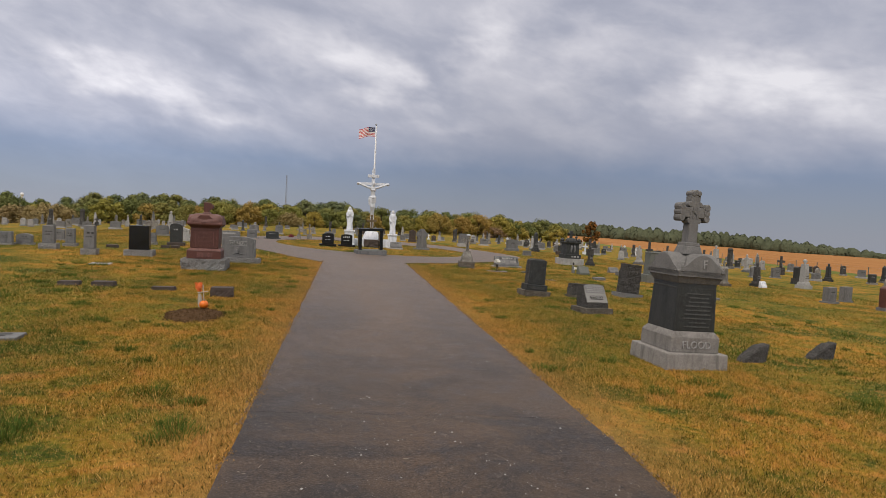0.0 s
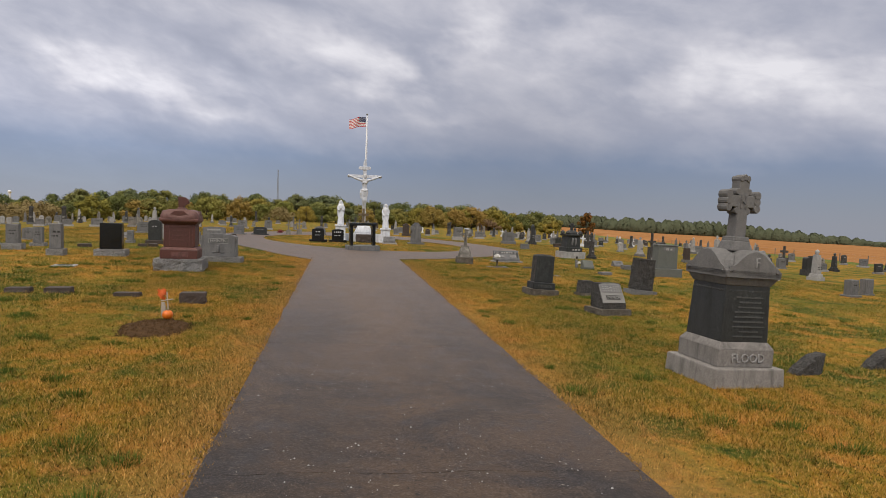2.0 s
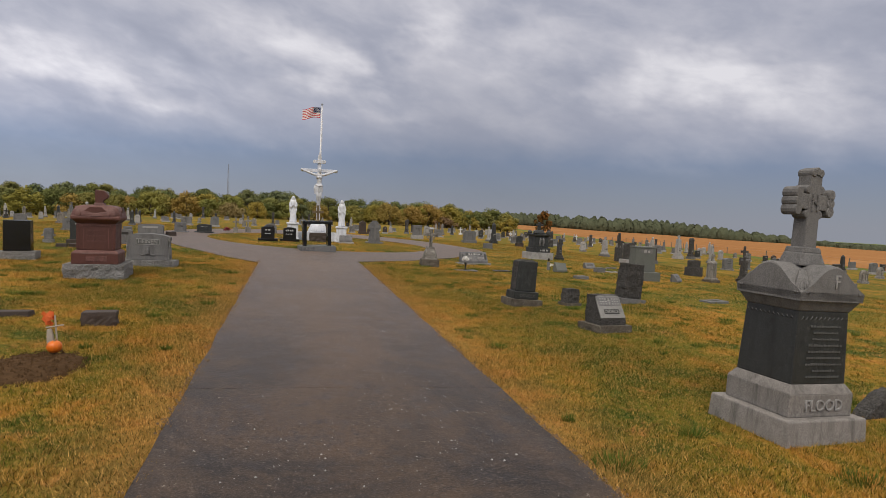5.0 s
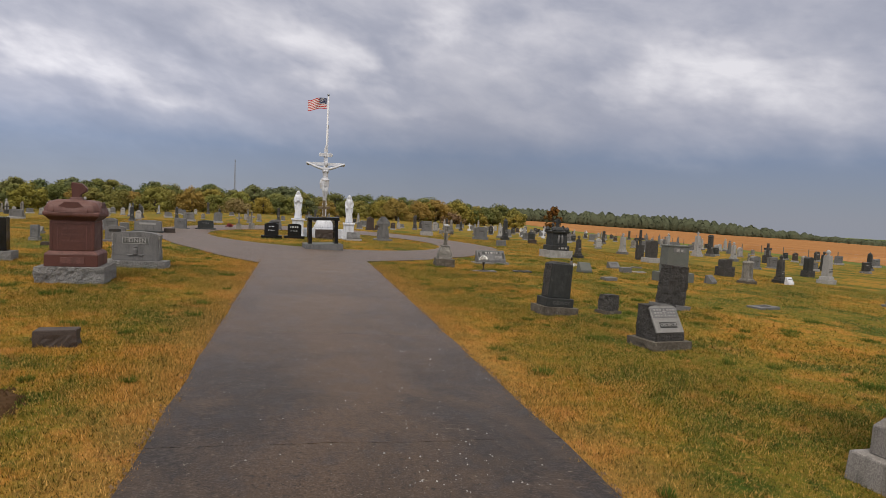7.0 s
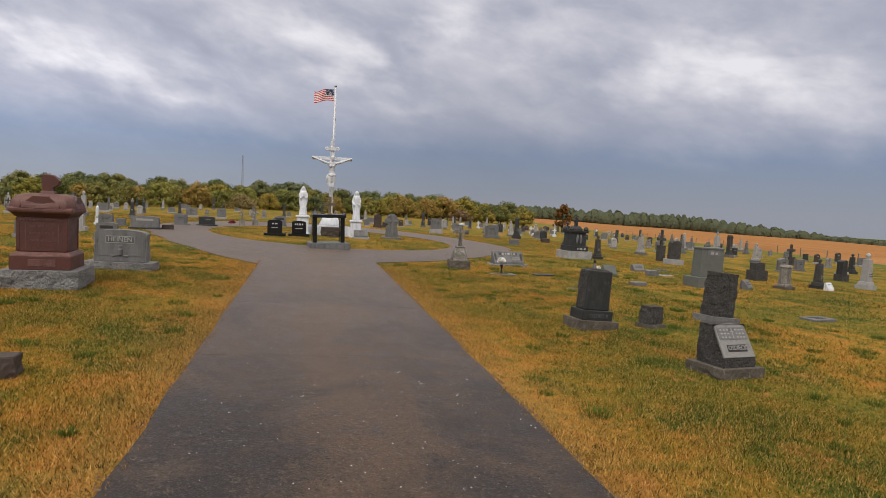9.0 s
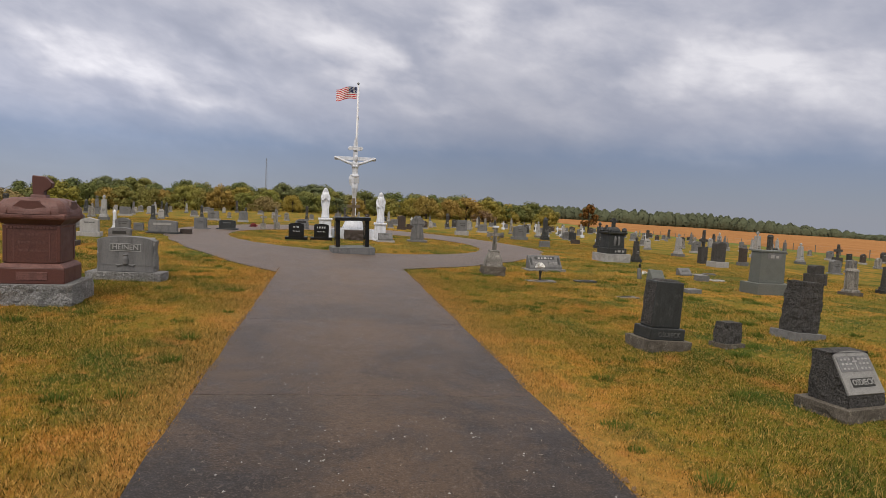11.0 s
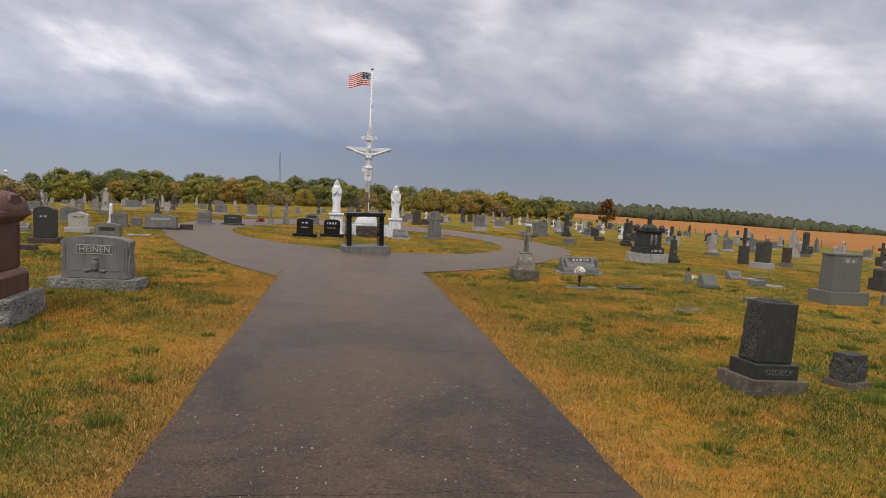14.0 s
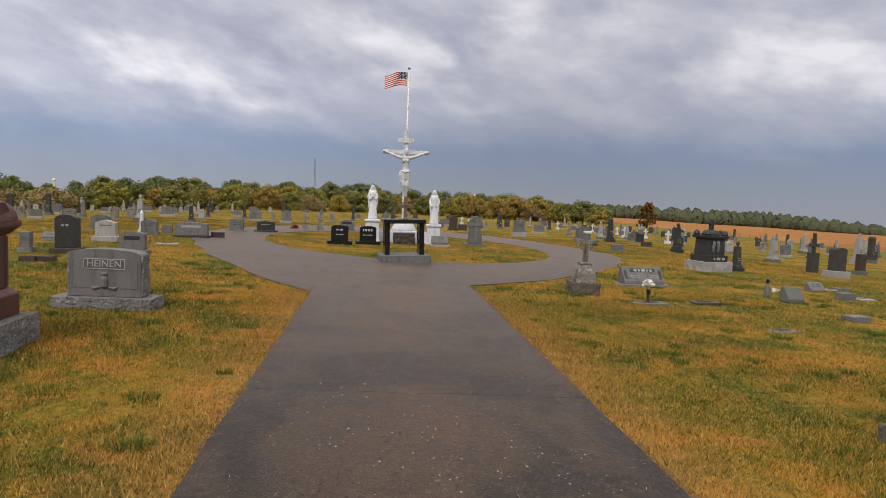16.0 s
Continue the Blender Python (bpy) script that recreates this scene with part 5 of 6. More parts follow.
flat_marker(11.7, 23.25, 0.3, 0.24, PALE)
flat_marker(12.25, 23.5, 0.34, 0.24, GREY, rise=0.05)
block_marker(10.65, 21.5, 0.34, 0.15, 0.22, GREY, 8, "low grey granite grave marker in the turf")
flat_marker(11.25, 21.7, 0.36, 0.3, PALE)
slant_marker(12.1, 19.3, 0.34, 0.24, 0.24, GREY, ROCK, 30, False, seed=14)


def cherub_monument():
    t = thing("carved_dark_monument", 10.7, 27.0, 8, "tall dark granite monument with a carved panel and draped top", "monument", tilt=1.0)
    part("base", rock(1.06, 0.84, 0.38, -0.08, 0.014, 81, 0.07), PALE, t, "pale rough granite base")
    part("plinth", block(0.82, 0.66, 0.2, 0.3, 0.012), DARK, t)
    bars(t, 1, 0.4, 0.05, -0.332, 0.36, 0.1, 0.09, PALE, 41)
    part("die", block(0.68, 0.54, 0.5, 0.5, 0.012, 0.95), DARK, t)
    own = bmesh.new()
    for s in (-1, 1):
        tube([(s * 0.08, -0.27, 0.6), (s * 0.09, -0.285, 0.72), (s * 0.07, -0.285, 0.86), (s * 0.08, -0.27, 0.93)], [0.03, 0.045, 0.05, 0.025], 8, own)
    part("carved_panel", own, GREY, t, "pale carved relief")
    part("cornice", block(0.78, 0.64, 0.09, 1.0, 0.02, 1.05), DARK, t)
    own = bmesh.new()
    for s in (-1, 1):
        for q in (-1, 1):
            lathe([(0.07, 1.08), (0.1, 1.13), (0.08, 1.2), (0.02, 1.25)], 10, x=s * 0.31, y=q * 0.24, bm=own)
    block(0.5, 0.44, 0.18, 1.08, 0.06, 0.6, bm=own)
    part("roof", own, DARK, t, "rounded carved roof")
    own = block(0.12, 0.1, 0.34, 1.24, 0.012)
    block(0.3, 0.09, 0.09, 1.42, 0.02, bm=own)
    part("cross_finial", own, DARK, t)


cherub_monument()
obelisk(11.95, 27.5, 0.34, 0.95, MURKY, 8, DARK, "urn", "dark weathered short shaft with an urn", seed=5)
obelisk(15.1, 37.3, 0.46, 1.45, DARK, 8, DARK, "urn", "dark granite shaft with an urn", seed=6)
obelisk(18.0, 34.3, 0.46, 1.15, PALE, 8, GREY, "cross", "pale stone shaft with a small cross", seed=7)
headstone(15.4, 27.5, 0.46, 0.98, 0.28, MURKY, "oval", 10, (1.45, 0.22), PALE, False, lines=0, label="dark rough headstone on a pale base", seed=8, tilt=2)
cross_stone(15.9, 29.2, 0.4, 1.4, MURKY, 8, 0.5, "dark stone cross on a tall block", seed=9)
headstone(18.1, 29.6, 0.3, 0.76, 0.2, BROWN, "flat", 8, (1.3, 0.16), GREY, True, lines=1, label="narrow brown headstone on a grey base", seed=10)
obelisk(26.4, 39.2, 0.56, 1.65, PALE, 8, PALE, "cross", "pale pointed monument with a cross", seed=11)
headstone(14.9, 22.2, 0.4, 0.6, 0.26, MURKY, "oval", 10, (1.3, 0.34), MURKY, True, lines=0, label="dark mottled headstone on a tall rough base", seed=12)
t = obelisk(13.85, 19.9, 0.4, 0.7, OLD, 10, CAST, "cap", "stained white marble pillar on a square slab", seed=13)
own = figure("figure", 0.24, z=0.7)
part("figure", own, OLD, t)
obelisk(15.8, 20.7, 0.34, 0.92, MURKY, 10, DARK, "urn", "dark weathered short shaft with an urn", seed=14)
slant_marker(15.7, 20.2, 0.28, 0.24, 0.16, WHITE, WHITE, 14, False, "small white marble slant marker", 15, 1)
headstone(21.1, 27.9, 0.5, 0.6, 0.2, GREY, "serp", 8, (1.2, 0.08), ROCK, seed=16)
headstone(23.8, 29.8, 0.5, 0.56, 0.2, GREY, "flat", 8, (1.15, 0.07), ROCK, seed=17)
headstone(20.9, 24.7, 0.3, 0.82, 0.24, DARK, "oval", 10, (1.35, 0.26), MURKY, True, lines=0, label="narrow dark headstone on a tall base", seed=18)
obelisk(28.1, 30.9, 0.4, 1.05, DARK, 8, DARK, "urn", "dark granite shaft with an urn", seed=19)
obelisk(18.6, 21.6, 0.44, 1.2, PALE, 10, PALE, "urn", "pale marble shaft with a draped urn", seed=20)
headstone(14.5, 15.75, 0.34, 0.48, 0.2, GREY, "flat", 10, (1.35, 0.06), GREY, False, lines=1, label="small blue-grey headstone on a flat base", seed=21)
headstone(15.75, 16.5, 0.38, 0.48, 0.18, GREY, "flat", 14, (1.15, 0.05), GREY, False, lines=0, label="plain grey headstone with a flower cone", seed=22)
headstone(15.2, 14.5, 0.4, 0.7, 0.2, RED, "oval", 8, (1.2, 0.1), GREY, True, lines=1, label="polished red granite headstone", seed=23)
headstone(11.0, 34.7, 0.5, 0.3, 0.2, GREY, "flat", 0, (1.1, 0.04), GREY, False, lines=1, label="low grey granite headstone by the loop drive", seed=24)
headstone(6.4, 50.0, 0.55, 0.4, 0.3, BROWN, "flat", 5, (1.1, 0.05), BROWN, False, lines=0, label="low brown granite headstone", seed=25)
headstone(5.6, 48.7, 0.5, 1.0, 0.3, BROWN, "peak", 5, (1.2, 0.2), BROWN, False, label="tall red-brown peaked headstone", seed=26)
headstone(8.95, 44.3, 0.66, 0.98, 0.26, GREY, "flat", 5, (1.25, 0.28), PALE, False, label="tall grey headstone on a pale base", seed=27)
headstone(12.4, 43.0, 0.85, 0.86, 0.26, GREY, "oval", 5, (1.2, 0.2), GREY, False, label="large grey arched headstone", seed=28)
obelisk(15.1, 45.7, 0.5, 1.58, DARK, 6, DARK, "point", "dark granite obelisk on a stepped base", seed=29)
cross_stone(21.3, 57.9, 0.56, 0.95, WHITE, 6, 0.25, "white painted cross in a far row of graves", seed=30, thick=0.12)
headstone(18.5, 50.2, 0.52, 0.6, 0.22, GREY, "serp", 6, (1.1, 0.08), ROCK, seed=41)
headstone(18.05, 47.9, 0.5, 0.6, 0.22, DARK, "flat", 6, (1.1, 0.08), ROCK, lines=0, label="dark squat granite headstone in the grass", seed=42)
block_marker(15.7, 41.9, 0.54, 0.26, 0.26, BROWN, 6)


# ---- the shrine on the island ----
def altar():
    t = thing("granite_altar_table", 1.24, 24.35, 6, "polished black granite altar table on a grey slab", "altar", tilt=-1.2)
    part("slab", rock(1.2, 0.95, 0.24, -0.06, 0.006, 91, 0.07), GREY, t, "grey granite slab")
    part("slab_top", block(1.18, 0.93, 0.012, 0.18, 0.004), GREEN, t, "smooth wet-looking slab top")
    for s in (-1, 1):
        part("leg", block(0.12, 0.4, 0.76, 0.19, 0.008, x=s * 0.42), BLACK, t)
    part("tabletop", block(1.02, 0.56, 0.1, 0.95, 0.01), BLACK, t)
    t = thing("altar_cross", 1.26, 24.4, 4, "small weathered bronze cross standing on the altar", "cross", lift=1.05)
    part("foot", block(0.14, 0.1, 0.04, 0.0, 0.008, 0.8), GILT, t)
    part("upright", block(0.085, 0.06, 0.52, 0.03, 0.008), GILT, t)
    part("crossbar", block(0.38, 0.06, 0.085, 0.27, 0.008), GILT, t)


altar()


def statue(x, y, ped, h, yaw, praying, label):
    p = thing("statue_pedestal", x, y, yaw, "white painted stone pedestal with stepped mouldings", "pedestal", "pair of white pedestals")
    part("foot", block(0.56, 0.56, 0.14, -0.06, 0.012), WHITE, p)
    part("body", block(0.46, 0.46, ped - 0.16, 0.08, 0.012), WHITE, p)
    part("moulding", block(0.54, 0.54, 0.08, ped - 0.08, 0.02), WHITE, p)
    own = figure("statue", h, z=0.0, lean=0.0 if praying else 1.0, wide=0.74)
    ob = part("statue", own, WHITE, smooth=True)
    ob.matrix_basis = pose(x, y, ground_z(x, y) + ped, 0, 0, yaw)
    fused(tagged(ob, label, "statue"), 0.016)


statue(0.42, 31.1, 0.8, 1.2, 4, True, "white painted robed statue with raised folded arms")
statue(2.64, 31.4, 0.74, 1.24, -4, False, "white painted robed statue with lowered folded arms")


def crucifix():
    x, y = 1.56, 31.6
    t = thing("crucifix", x, y, 0, "tall white crucifix on a white stepped pedestal", "crucifix")
    part("pedestal", block(0.96, 0.7, 0.5, -0.06, 0.02), WHITE, t)
    own = lathe([(0.44, 0.44), (0.45, 0.5), (0.34, 0.72), (0.3, 0.8)], 24, squash=0.7)
    part("pedestal_top", own, WHITE, t, smooth=True)
    own = slab_outline([(-0.08, 0.7), (0.08, 0.7), (0.08, 3.9), (0.03, 4.08), (0.0, 4.16), (-0.03, 4.08), (-0.08, 3.9)], 0.13, 0.006)
    part("post", own, WHITE, t)
    own = slab_outline([(-0.82, 3.2), (0.82, 3.2), (0.86, 3.27), (0.82, 3.34), (-0.82, 3.34), (-0.86, 3.27)], 0.12, 0.006)
    part("crossbeam", own, WHITE, t)
    own = block(0.44, 0.05, 0.15, 3.6, 0.008, y=-0.09)
    for s in (-1, 1):
        o2 = lathe([(0.07, -0.03), (0.085, 0.0), (0.07, 0.03)], 12)
        o2.transform(pose(s * 0.22, -0.09, 3.675, 90, 0, 0))
        poured(o2, own)
    part("title_scroll", own, WHITE, t)
    own = lathe([(0.09, 2.2), (0.13, 2.4), (0.11, 2.5), (0.12, 2.62), (0.155, 2.76), (0.16, 2.84), (0.12, 2.92), (0.05, 2.96)], 16, y=-0.17, squash=0.62)
    lathe([(0.04, 2.92), (0.07, 2.98), (0.085, 3.05), (0.08, 3.12), (0.03, 3.17)], 12, x=0.02, y=-0.23, bm=own)
    # the cloth: a knotted, pleated wrap that hangs to the knees at one side
    lathe([(0.13, 2.02), (0.17, 2.08), (0.175, 2.22), (0.165, 2.36), (0.15, 2.4)], 20, y=-0.18, bm=own, squash=0.7, fold=0.09, folds=7)
    tube([(-0.14, -0.2, 2.38), (-0.19, -0.22, 2.22), (-0.17, -0.2, 1.95)], [0.06, 0.06, 0.025], 7, own)
    tube([(-0.15, -0.24, 2.38), (0.0, -0.3, 2.32), (0.15, -0.24, 2.36)], [0.035, 0.04, 0.035], 7, own)
    for s in (-1, 1):
        tube([(s * 0.12, -0.17, 2.83), (s * 0.3, -0.17, 2.88), (s * 0.54, -0.13, 2.97), (s * 0.76, -0.1, 3.06), (s * 0.84, -0.1, 3.08)], [0.065, 0.058, 0.046, 0.036, 0.03], 8, own)
        tube([(s * 0.03, -0.24, 2.72), (s * 0.1, -0.25, 2.74)], [0.06, 0.05], 7, own)
        tube([(s * 0.075, -0.19, 2.1), (s * 0.06, -0.27, 1.85), (s * 0.035, -0.2, 1.6), (s * 0.02, -0.17, 1.42), (s * 0.02, -0.24, 1.33)], [0.08, 0.068, 0.058, 0.042, 0.036], 8, own)
    own.transform(pose(0, 0, 0.22))
    fused(part("corpus", own, WHITE, t, "plain white carved figure", smooth=True), 0.015)
    part("foot_rest", block(0.2, 0.16, 0.06, 1.47, 0.01, y=-0.12), WHITE, t)
    t = thing("rough_stone_block", 1.55, 30.9, 2, "rough brown stone block in front of the white pedestal", "stone block")
    part("block", rock(0.74, 0.42, 0.44, -0.05, 0.02, 95, 0.06, 0.98), BROWN, t)
    w = thing("low_white_wall", 1.55, 31.75, 0, "low white painted wall between the pedestals", "wall")
    part("wall", block(1.75, 0.2, 0.46, -0.06, 0.012), WHITE, w)


crucifix()


def flagpole():
    x, y, h = 1.62, 33.2, 6.55
    t = thing("flagpole", x, y, 0, "tall white metal flagpole with a striped flag blowing out", "flagpole", tilt=0.5)
    part("footing", lathe([(0.2, -0.05), (0.2, 0.08), (0.12, 0.12)], 16), CAST, t)
    part("pole", lathe([(0.05, 0.0), (0.045, h * 0.5), (0.028, h)], 12), POLE, t, smooth=True)
    part("truck_ball", lathe([(0.02, h), (0.055, h + 0.03), (0.055, h + 0.07), (0.02, h + 0.1)], 12), STEEL, t, smooth=True)
    part("halyard", tube([(0.06, -0.02, 1.2), (0.065, -0.02, h * 0.55), (0.05, -0.02, h - 0.05)], [0.006, 0.006, 0.006], 5), POLE, t)
    part("cleat", block(0.05, 0.05, 0.16, h * 0.77, 0.01, x=0.03), STEEL, t)
    # flag: thirteen stripes and a star field, waving to one side
    nx, nz, long, tall = 40, 13, 0.92, 0.5

    def spot(u, v):
        wave = math.sin(u * 7.0 + v * 1.2)
        return Vector((-0.06 - u * long * 0.93, 0.1 * u * wave + 0.02, h - 0.1 - tall + v * tall - 0.1 * u + 0.05 * math.sin(u * 5.5) * (0.4 + u)))
    def cloth(name_, keep, mat, label=""):
        own = bmesh.new()
        seen = {}
        for i in range(nx):
            for k in range(nz):
                if not keep(i, k):
                    continue
                ring = []
                for c in ((i, k), (i + 1, k), (i + 1, k + 1), (i, k + 1)):
                    if c not in seen:
                        seen[c] = own.verts.new(spot(c[0] / nx, c[1] / nz))
                    ring.append(seen[c])
                own.faces.new(ring)
        return part(name_, own, mat, t, label, True)
    canton = lambda i, k: i < 16 and k >= 6
    cloth("red_stripes", lambda i, k: k % 2 == 0 and not canton(i, k), FLAG_RED, "red stripes of the flag")
    cloth("white_stripes", lambda i, k: k % 2 == 1 and not canton(i, k), FLAG_WHITE, "white stripes of the flag")
    field = cloth("star_field", canton, FLAG_BLUE, "dark blue star field")
    own = bmesh.new()
    for r in range(5):
        for c in range(6):
            p = spot((1.4 + 2.6 * c + (0.0 if r % 2 else 0.6)) / nx, (6.7 + 1.35 * r) / nz)
            for s in (-1, 1):
                vs = [own.verts.new(p + Vector((0.014 * math.cos(a), s * 0.008, 0.014 * math.sin(a)))) for a in (math.pi / 2 + 2 * math.pi * q / 5 for q in range(5))]
                own.faces.new(vs)
    part("stars", own, FLAG_WHITE, field)


flagpole()
for x, y, name_ in ((-0.58, 29.0, 1), (0.3, 29.55, 2)):
    t = thing("black_headstone", x, y, 3, "polished black granite headstone with silver lettering on the island", "headstone", "pair of black headstones")
    part("base", block(0.8, 0.3, 0.16, -0.05, 0.01), BLACK, t)
    pts = [(a, b + 0.11) for a, b in crown(0.54, 0.5, "oval")]
    part("tablet", slab_outline(pts, 0.15, 0.008), BLACK, t)
    bars(t, 1, 0.34, 0, -0.077, 0.44, 0.1, 0.07, SILVER, 50 + name_)
    bars(t, 1, 0.32, 0, -0.077, 0.3, 0.1, 0.035, SILVER, 60 + name_)
slant_marker(2.8, 30.7, 0.56, 0.36, 0.28, GREY, PALE, 4, True, "grey granite slant marker with a carved panel on the island", 71, 1)


def celtic():
    t = thing("celtic_cross_headstone", 4.3, 32.2, 4, "grey granite headstone carved as a ringed cross", "headstone")
    part("base", block(0.84, 0.4, 0.14, -0.05, 0.014), GREY, t)
    pts = [(-0.28, 0.09), (0.28, 0.09), (0.24, 0.55), (0.16, 0.66), (0.3, 0.72), (0.3, 0.9), (0.14, 0.93), (0.11, 1.12), (-0.11, 1.12), (-0.14, 0.93), (-0.3, 0.9), (-0.3, 0.72), (-0.16, 0.66), (-0.24, 0.55)]
    part("slab", slab_outline(pts, 0.2, 0.012), GREY, t)
    own = bmesh.new()
    n = 24
    ring = [(0.26 * math.cos(2 * math.pi * k / n), -0.02, 0.81 + 0.24 * math.sin(2 * math.pi * k / n)) for k in range(n + 1)]
    tube(ring, [0.04] * (n + 1), 7, own)
    part("ring", own, GREY, t)
    own = block(0.1, 0.03, 0.9, 0.16, 0.008, y=-0.105)
    block(0.5, 0.03, 0.1, 0.76, 0.008, y=-0.105, bm=own)
    part("raised_cross", own, GREY, t)


celtic()


# ---- rows of older stones farther off ----
def far_rows():
    rnd = random.Random(11)
    lot = "older headstones in the far rows"
    kinds = []
    for k, (w, h, mat, style) in enumerate(((0.6, 0.8, GREY, "serp"), (0.5, 0.7, DARK, "flat"), (0.7, 0.6, GREY, "oval"), (0.45, 0.85, PALE, "round"), (0.55, 0.9, BROWN, "peak"), (0.4, 0.7, OLD, "round"), (0.8, 0.7, GREY, "flat"), (0.5, 0.9, MURKY, "shoulder"))):
        kinds.append(headstone(-14 - k, -30, w, h, 0.2, mat, style, 5, (1.25, 0.14), ROCK if k % 2 else PALE, False, lines=1, text_mat=CHALK if mat in (DARK, MURKY, BROWN) else INK,
                               label="older upright headstone in a far row of the cemetery", group=lot, seed=100 + k))
    shafts = []
    for k, (w, h, mat, tip) in enumerate(((0.5, 1.5, GREY, "cross"), (0.45, 1.3, DARK, "point"), (0.5, 1.4, PALE, "urn"), (0.4, 1.2, OLD, "point"), (0.5, 1.6, MURKY, "cap"))):
        shafts.append(obelisk(-14 - k, -33, w, h, mat, 5, GREY, tip, "tall older monument shaft in a far row", lot, seed=120 + k))
    crosses = [cross_stone(-14, -36, 0.5, 1.0, WHITE, 5, 0.25, "small white cross in a far row", lot, seed=130), cross_stone(-15.5, -36, 0.6, 1.3, MURKY, 5, 0.4, "dark stone cross in a far row", lot, seed=131)]
    used, fresh = [], kinds + shafts + crosses

    def plant(x, y):
        if on_drive(x, y, 1.0) or any(math.hypot(x - a, y - b) < 1.5 for a, b in used):
            return
        used.append((x, y))
        q = rnd.random()
        if x < 0 and q < 0.62:
            src = rnd.choice([kinds[0], kinds[2], kinds[3], kinds[5], kinds[6]])
        else:
            src = rnd.choice(kinds) if q < 0.62 else rnd.choice(shafts) if q < 0.9 else rnd.choice(crosses)
        small = rnd.uniform(0.6, 0.9) if x < 12 else rnd.uniform(0.75, 1.05)
        m = pose(x, y, ground_z(x, y), 0, rnd.uniform(-2, 3), 5 + rnd.uniform(-8, 8))
        if src in fresh:
            fresh.remove(src)
            src.matrix_basis = m
            ob = src
        else:
            ob = copy_thing(src, m)
        ob.scale = (small, small, small)
    for row in range(9):
        y0 = 40 + row * 6.5
        for k in range(16):
            x = 20 + k * 2.6 + rnd.uniform(-1, 1)
            if x < field_edge(y0) - 9 and x > 17 + row * 0.5 and rnd.random() < 0.85:
                plant(x, y0 + 0.28 * (x - 20) + rnd.uniform(-0.8, 0.8))
    for row in range(6):
        for k in range(11):
            if rnd.random() < 0.68:
                plant(2 + k * 2.3 + rnd.uniform(-0.7, 0.7), 50 + row * 5.0 + rnd.uniform(-0.8, 0.8))
    for row in range(6):
        for k in range(19):
            if rnd.random() < 0.82:
                plant(-35 + k * 1.9 + rnd.uniform(-0.7, 0.7), 40 + row * 4.5 + rnd.uniform(-0.8, 0.8))
    for row in range(3):
        for k in range(22):
            if rnd.random() < 0.6:
                plant(-62 + k * 2.6 + rnd.uniform(-0.9, 0.9), 68 + row * 6.0 + rnd.uniform(-0.8, 0.8))
    for row in range(2):
        for k in range(5):
            if rnd.random() < 0.5:
                plant(-24 + k * 2.2 + rnd.uniform(-0.7, 0.7), 27 + row * 4.0 + rnd.uniform(-0.8, 0.8))
    for row in range(5):
        for k in range(9):
            if rnd.random() < 0.7:
                plant(26 + k * 2.8 + rnd.uniform(-0.7, 0.7), 19 + row * 5.5 + 0.3 * k + rnd.uniform(-0.8, 0.8))


far_rows()


# ---- fence along the crop ----
def fence():
    t = tagged(new("wire_fence"), "low wire fence on thin posts along the crop field", "fence")
    me = mesh_from("post", block(0.06, 0.06, 1.1, -0.15, 0.0), WOOD)
    ys = [20 + 4.5 * k for k in range(24)]
    for y in ys:
        ob = new("post", me)
        x = field_edge(y) - 5.0
        ob.parent = t
        ob.location = (x, y, ground_z(x, y))
    for z in (0.3, 0.6, 0.9):
        pts = [(field_edge(y) - 5.0, y, ground_z(field_edge(y) - 5.0, y) + z) for y in ys]
        part("wire", tube(pts, [0.005] * len(pts), 4), STEEL, t)


fence()


# ---- trees ----
def crown_mesh(rnd, h, w, leaf, count, lobes):
    """Leaf clumps gathered in lobes about the limbs' ends."""
    centres = []
    for k in range(lobes):
        a, u = rnd.uniform(0, 6.28), rnd.uniform(0.12, 1.0)
        reach = w * 0.44 * math.sin(math.pi * min(0.25 + 0.68 * u, 0.98)) * rnd.uniform(0.5, 1.15)
        centres.append((Vector((math.cos(a) * reach, math.sin(a) * reach, h * (0.12 + 0.76 * u))), w * rnd.uniform(0.1, 0.21)))
    verts, faces = [], []
    for k in range(count):
        c, r = rnd.choice(centres)
        out = Vector((rnd.gauss(0, 1), rnd.gauss(0, 1), rnd.gauss(0, 0.9))).normalized()
        d = out * r * rnd.uniform(0.6, 1.04)
        p = c + d
        p.z = max(p.z, h * 0.04)
        m = out.to_track_quat("Z", "Y").to_matrix() @ Euler((rnd.uniform(-0.3, 0.3), rnd.uniform(-0.3, 0.3), rnd.uniform(0, 6.28))).to_matrix()
        s = leaf * rnd.uniform(0.6, 1.5)
        n = len(verts)
        verts += [p + m @ Vector(v) * s for v in ((-0.55, -0.2, 0), (0.1, -0.5, 0.1), (0.6, 0.1, 0), (-0.1, 0.5, 0.12))]
        faces.append((n, n + 1, n + 2, n + 3))
    return verts, faces, centres


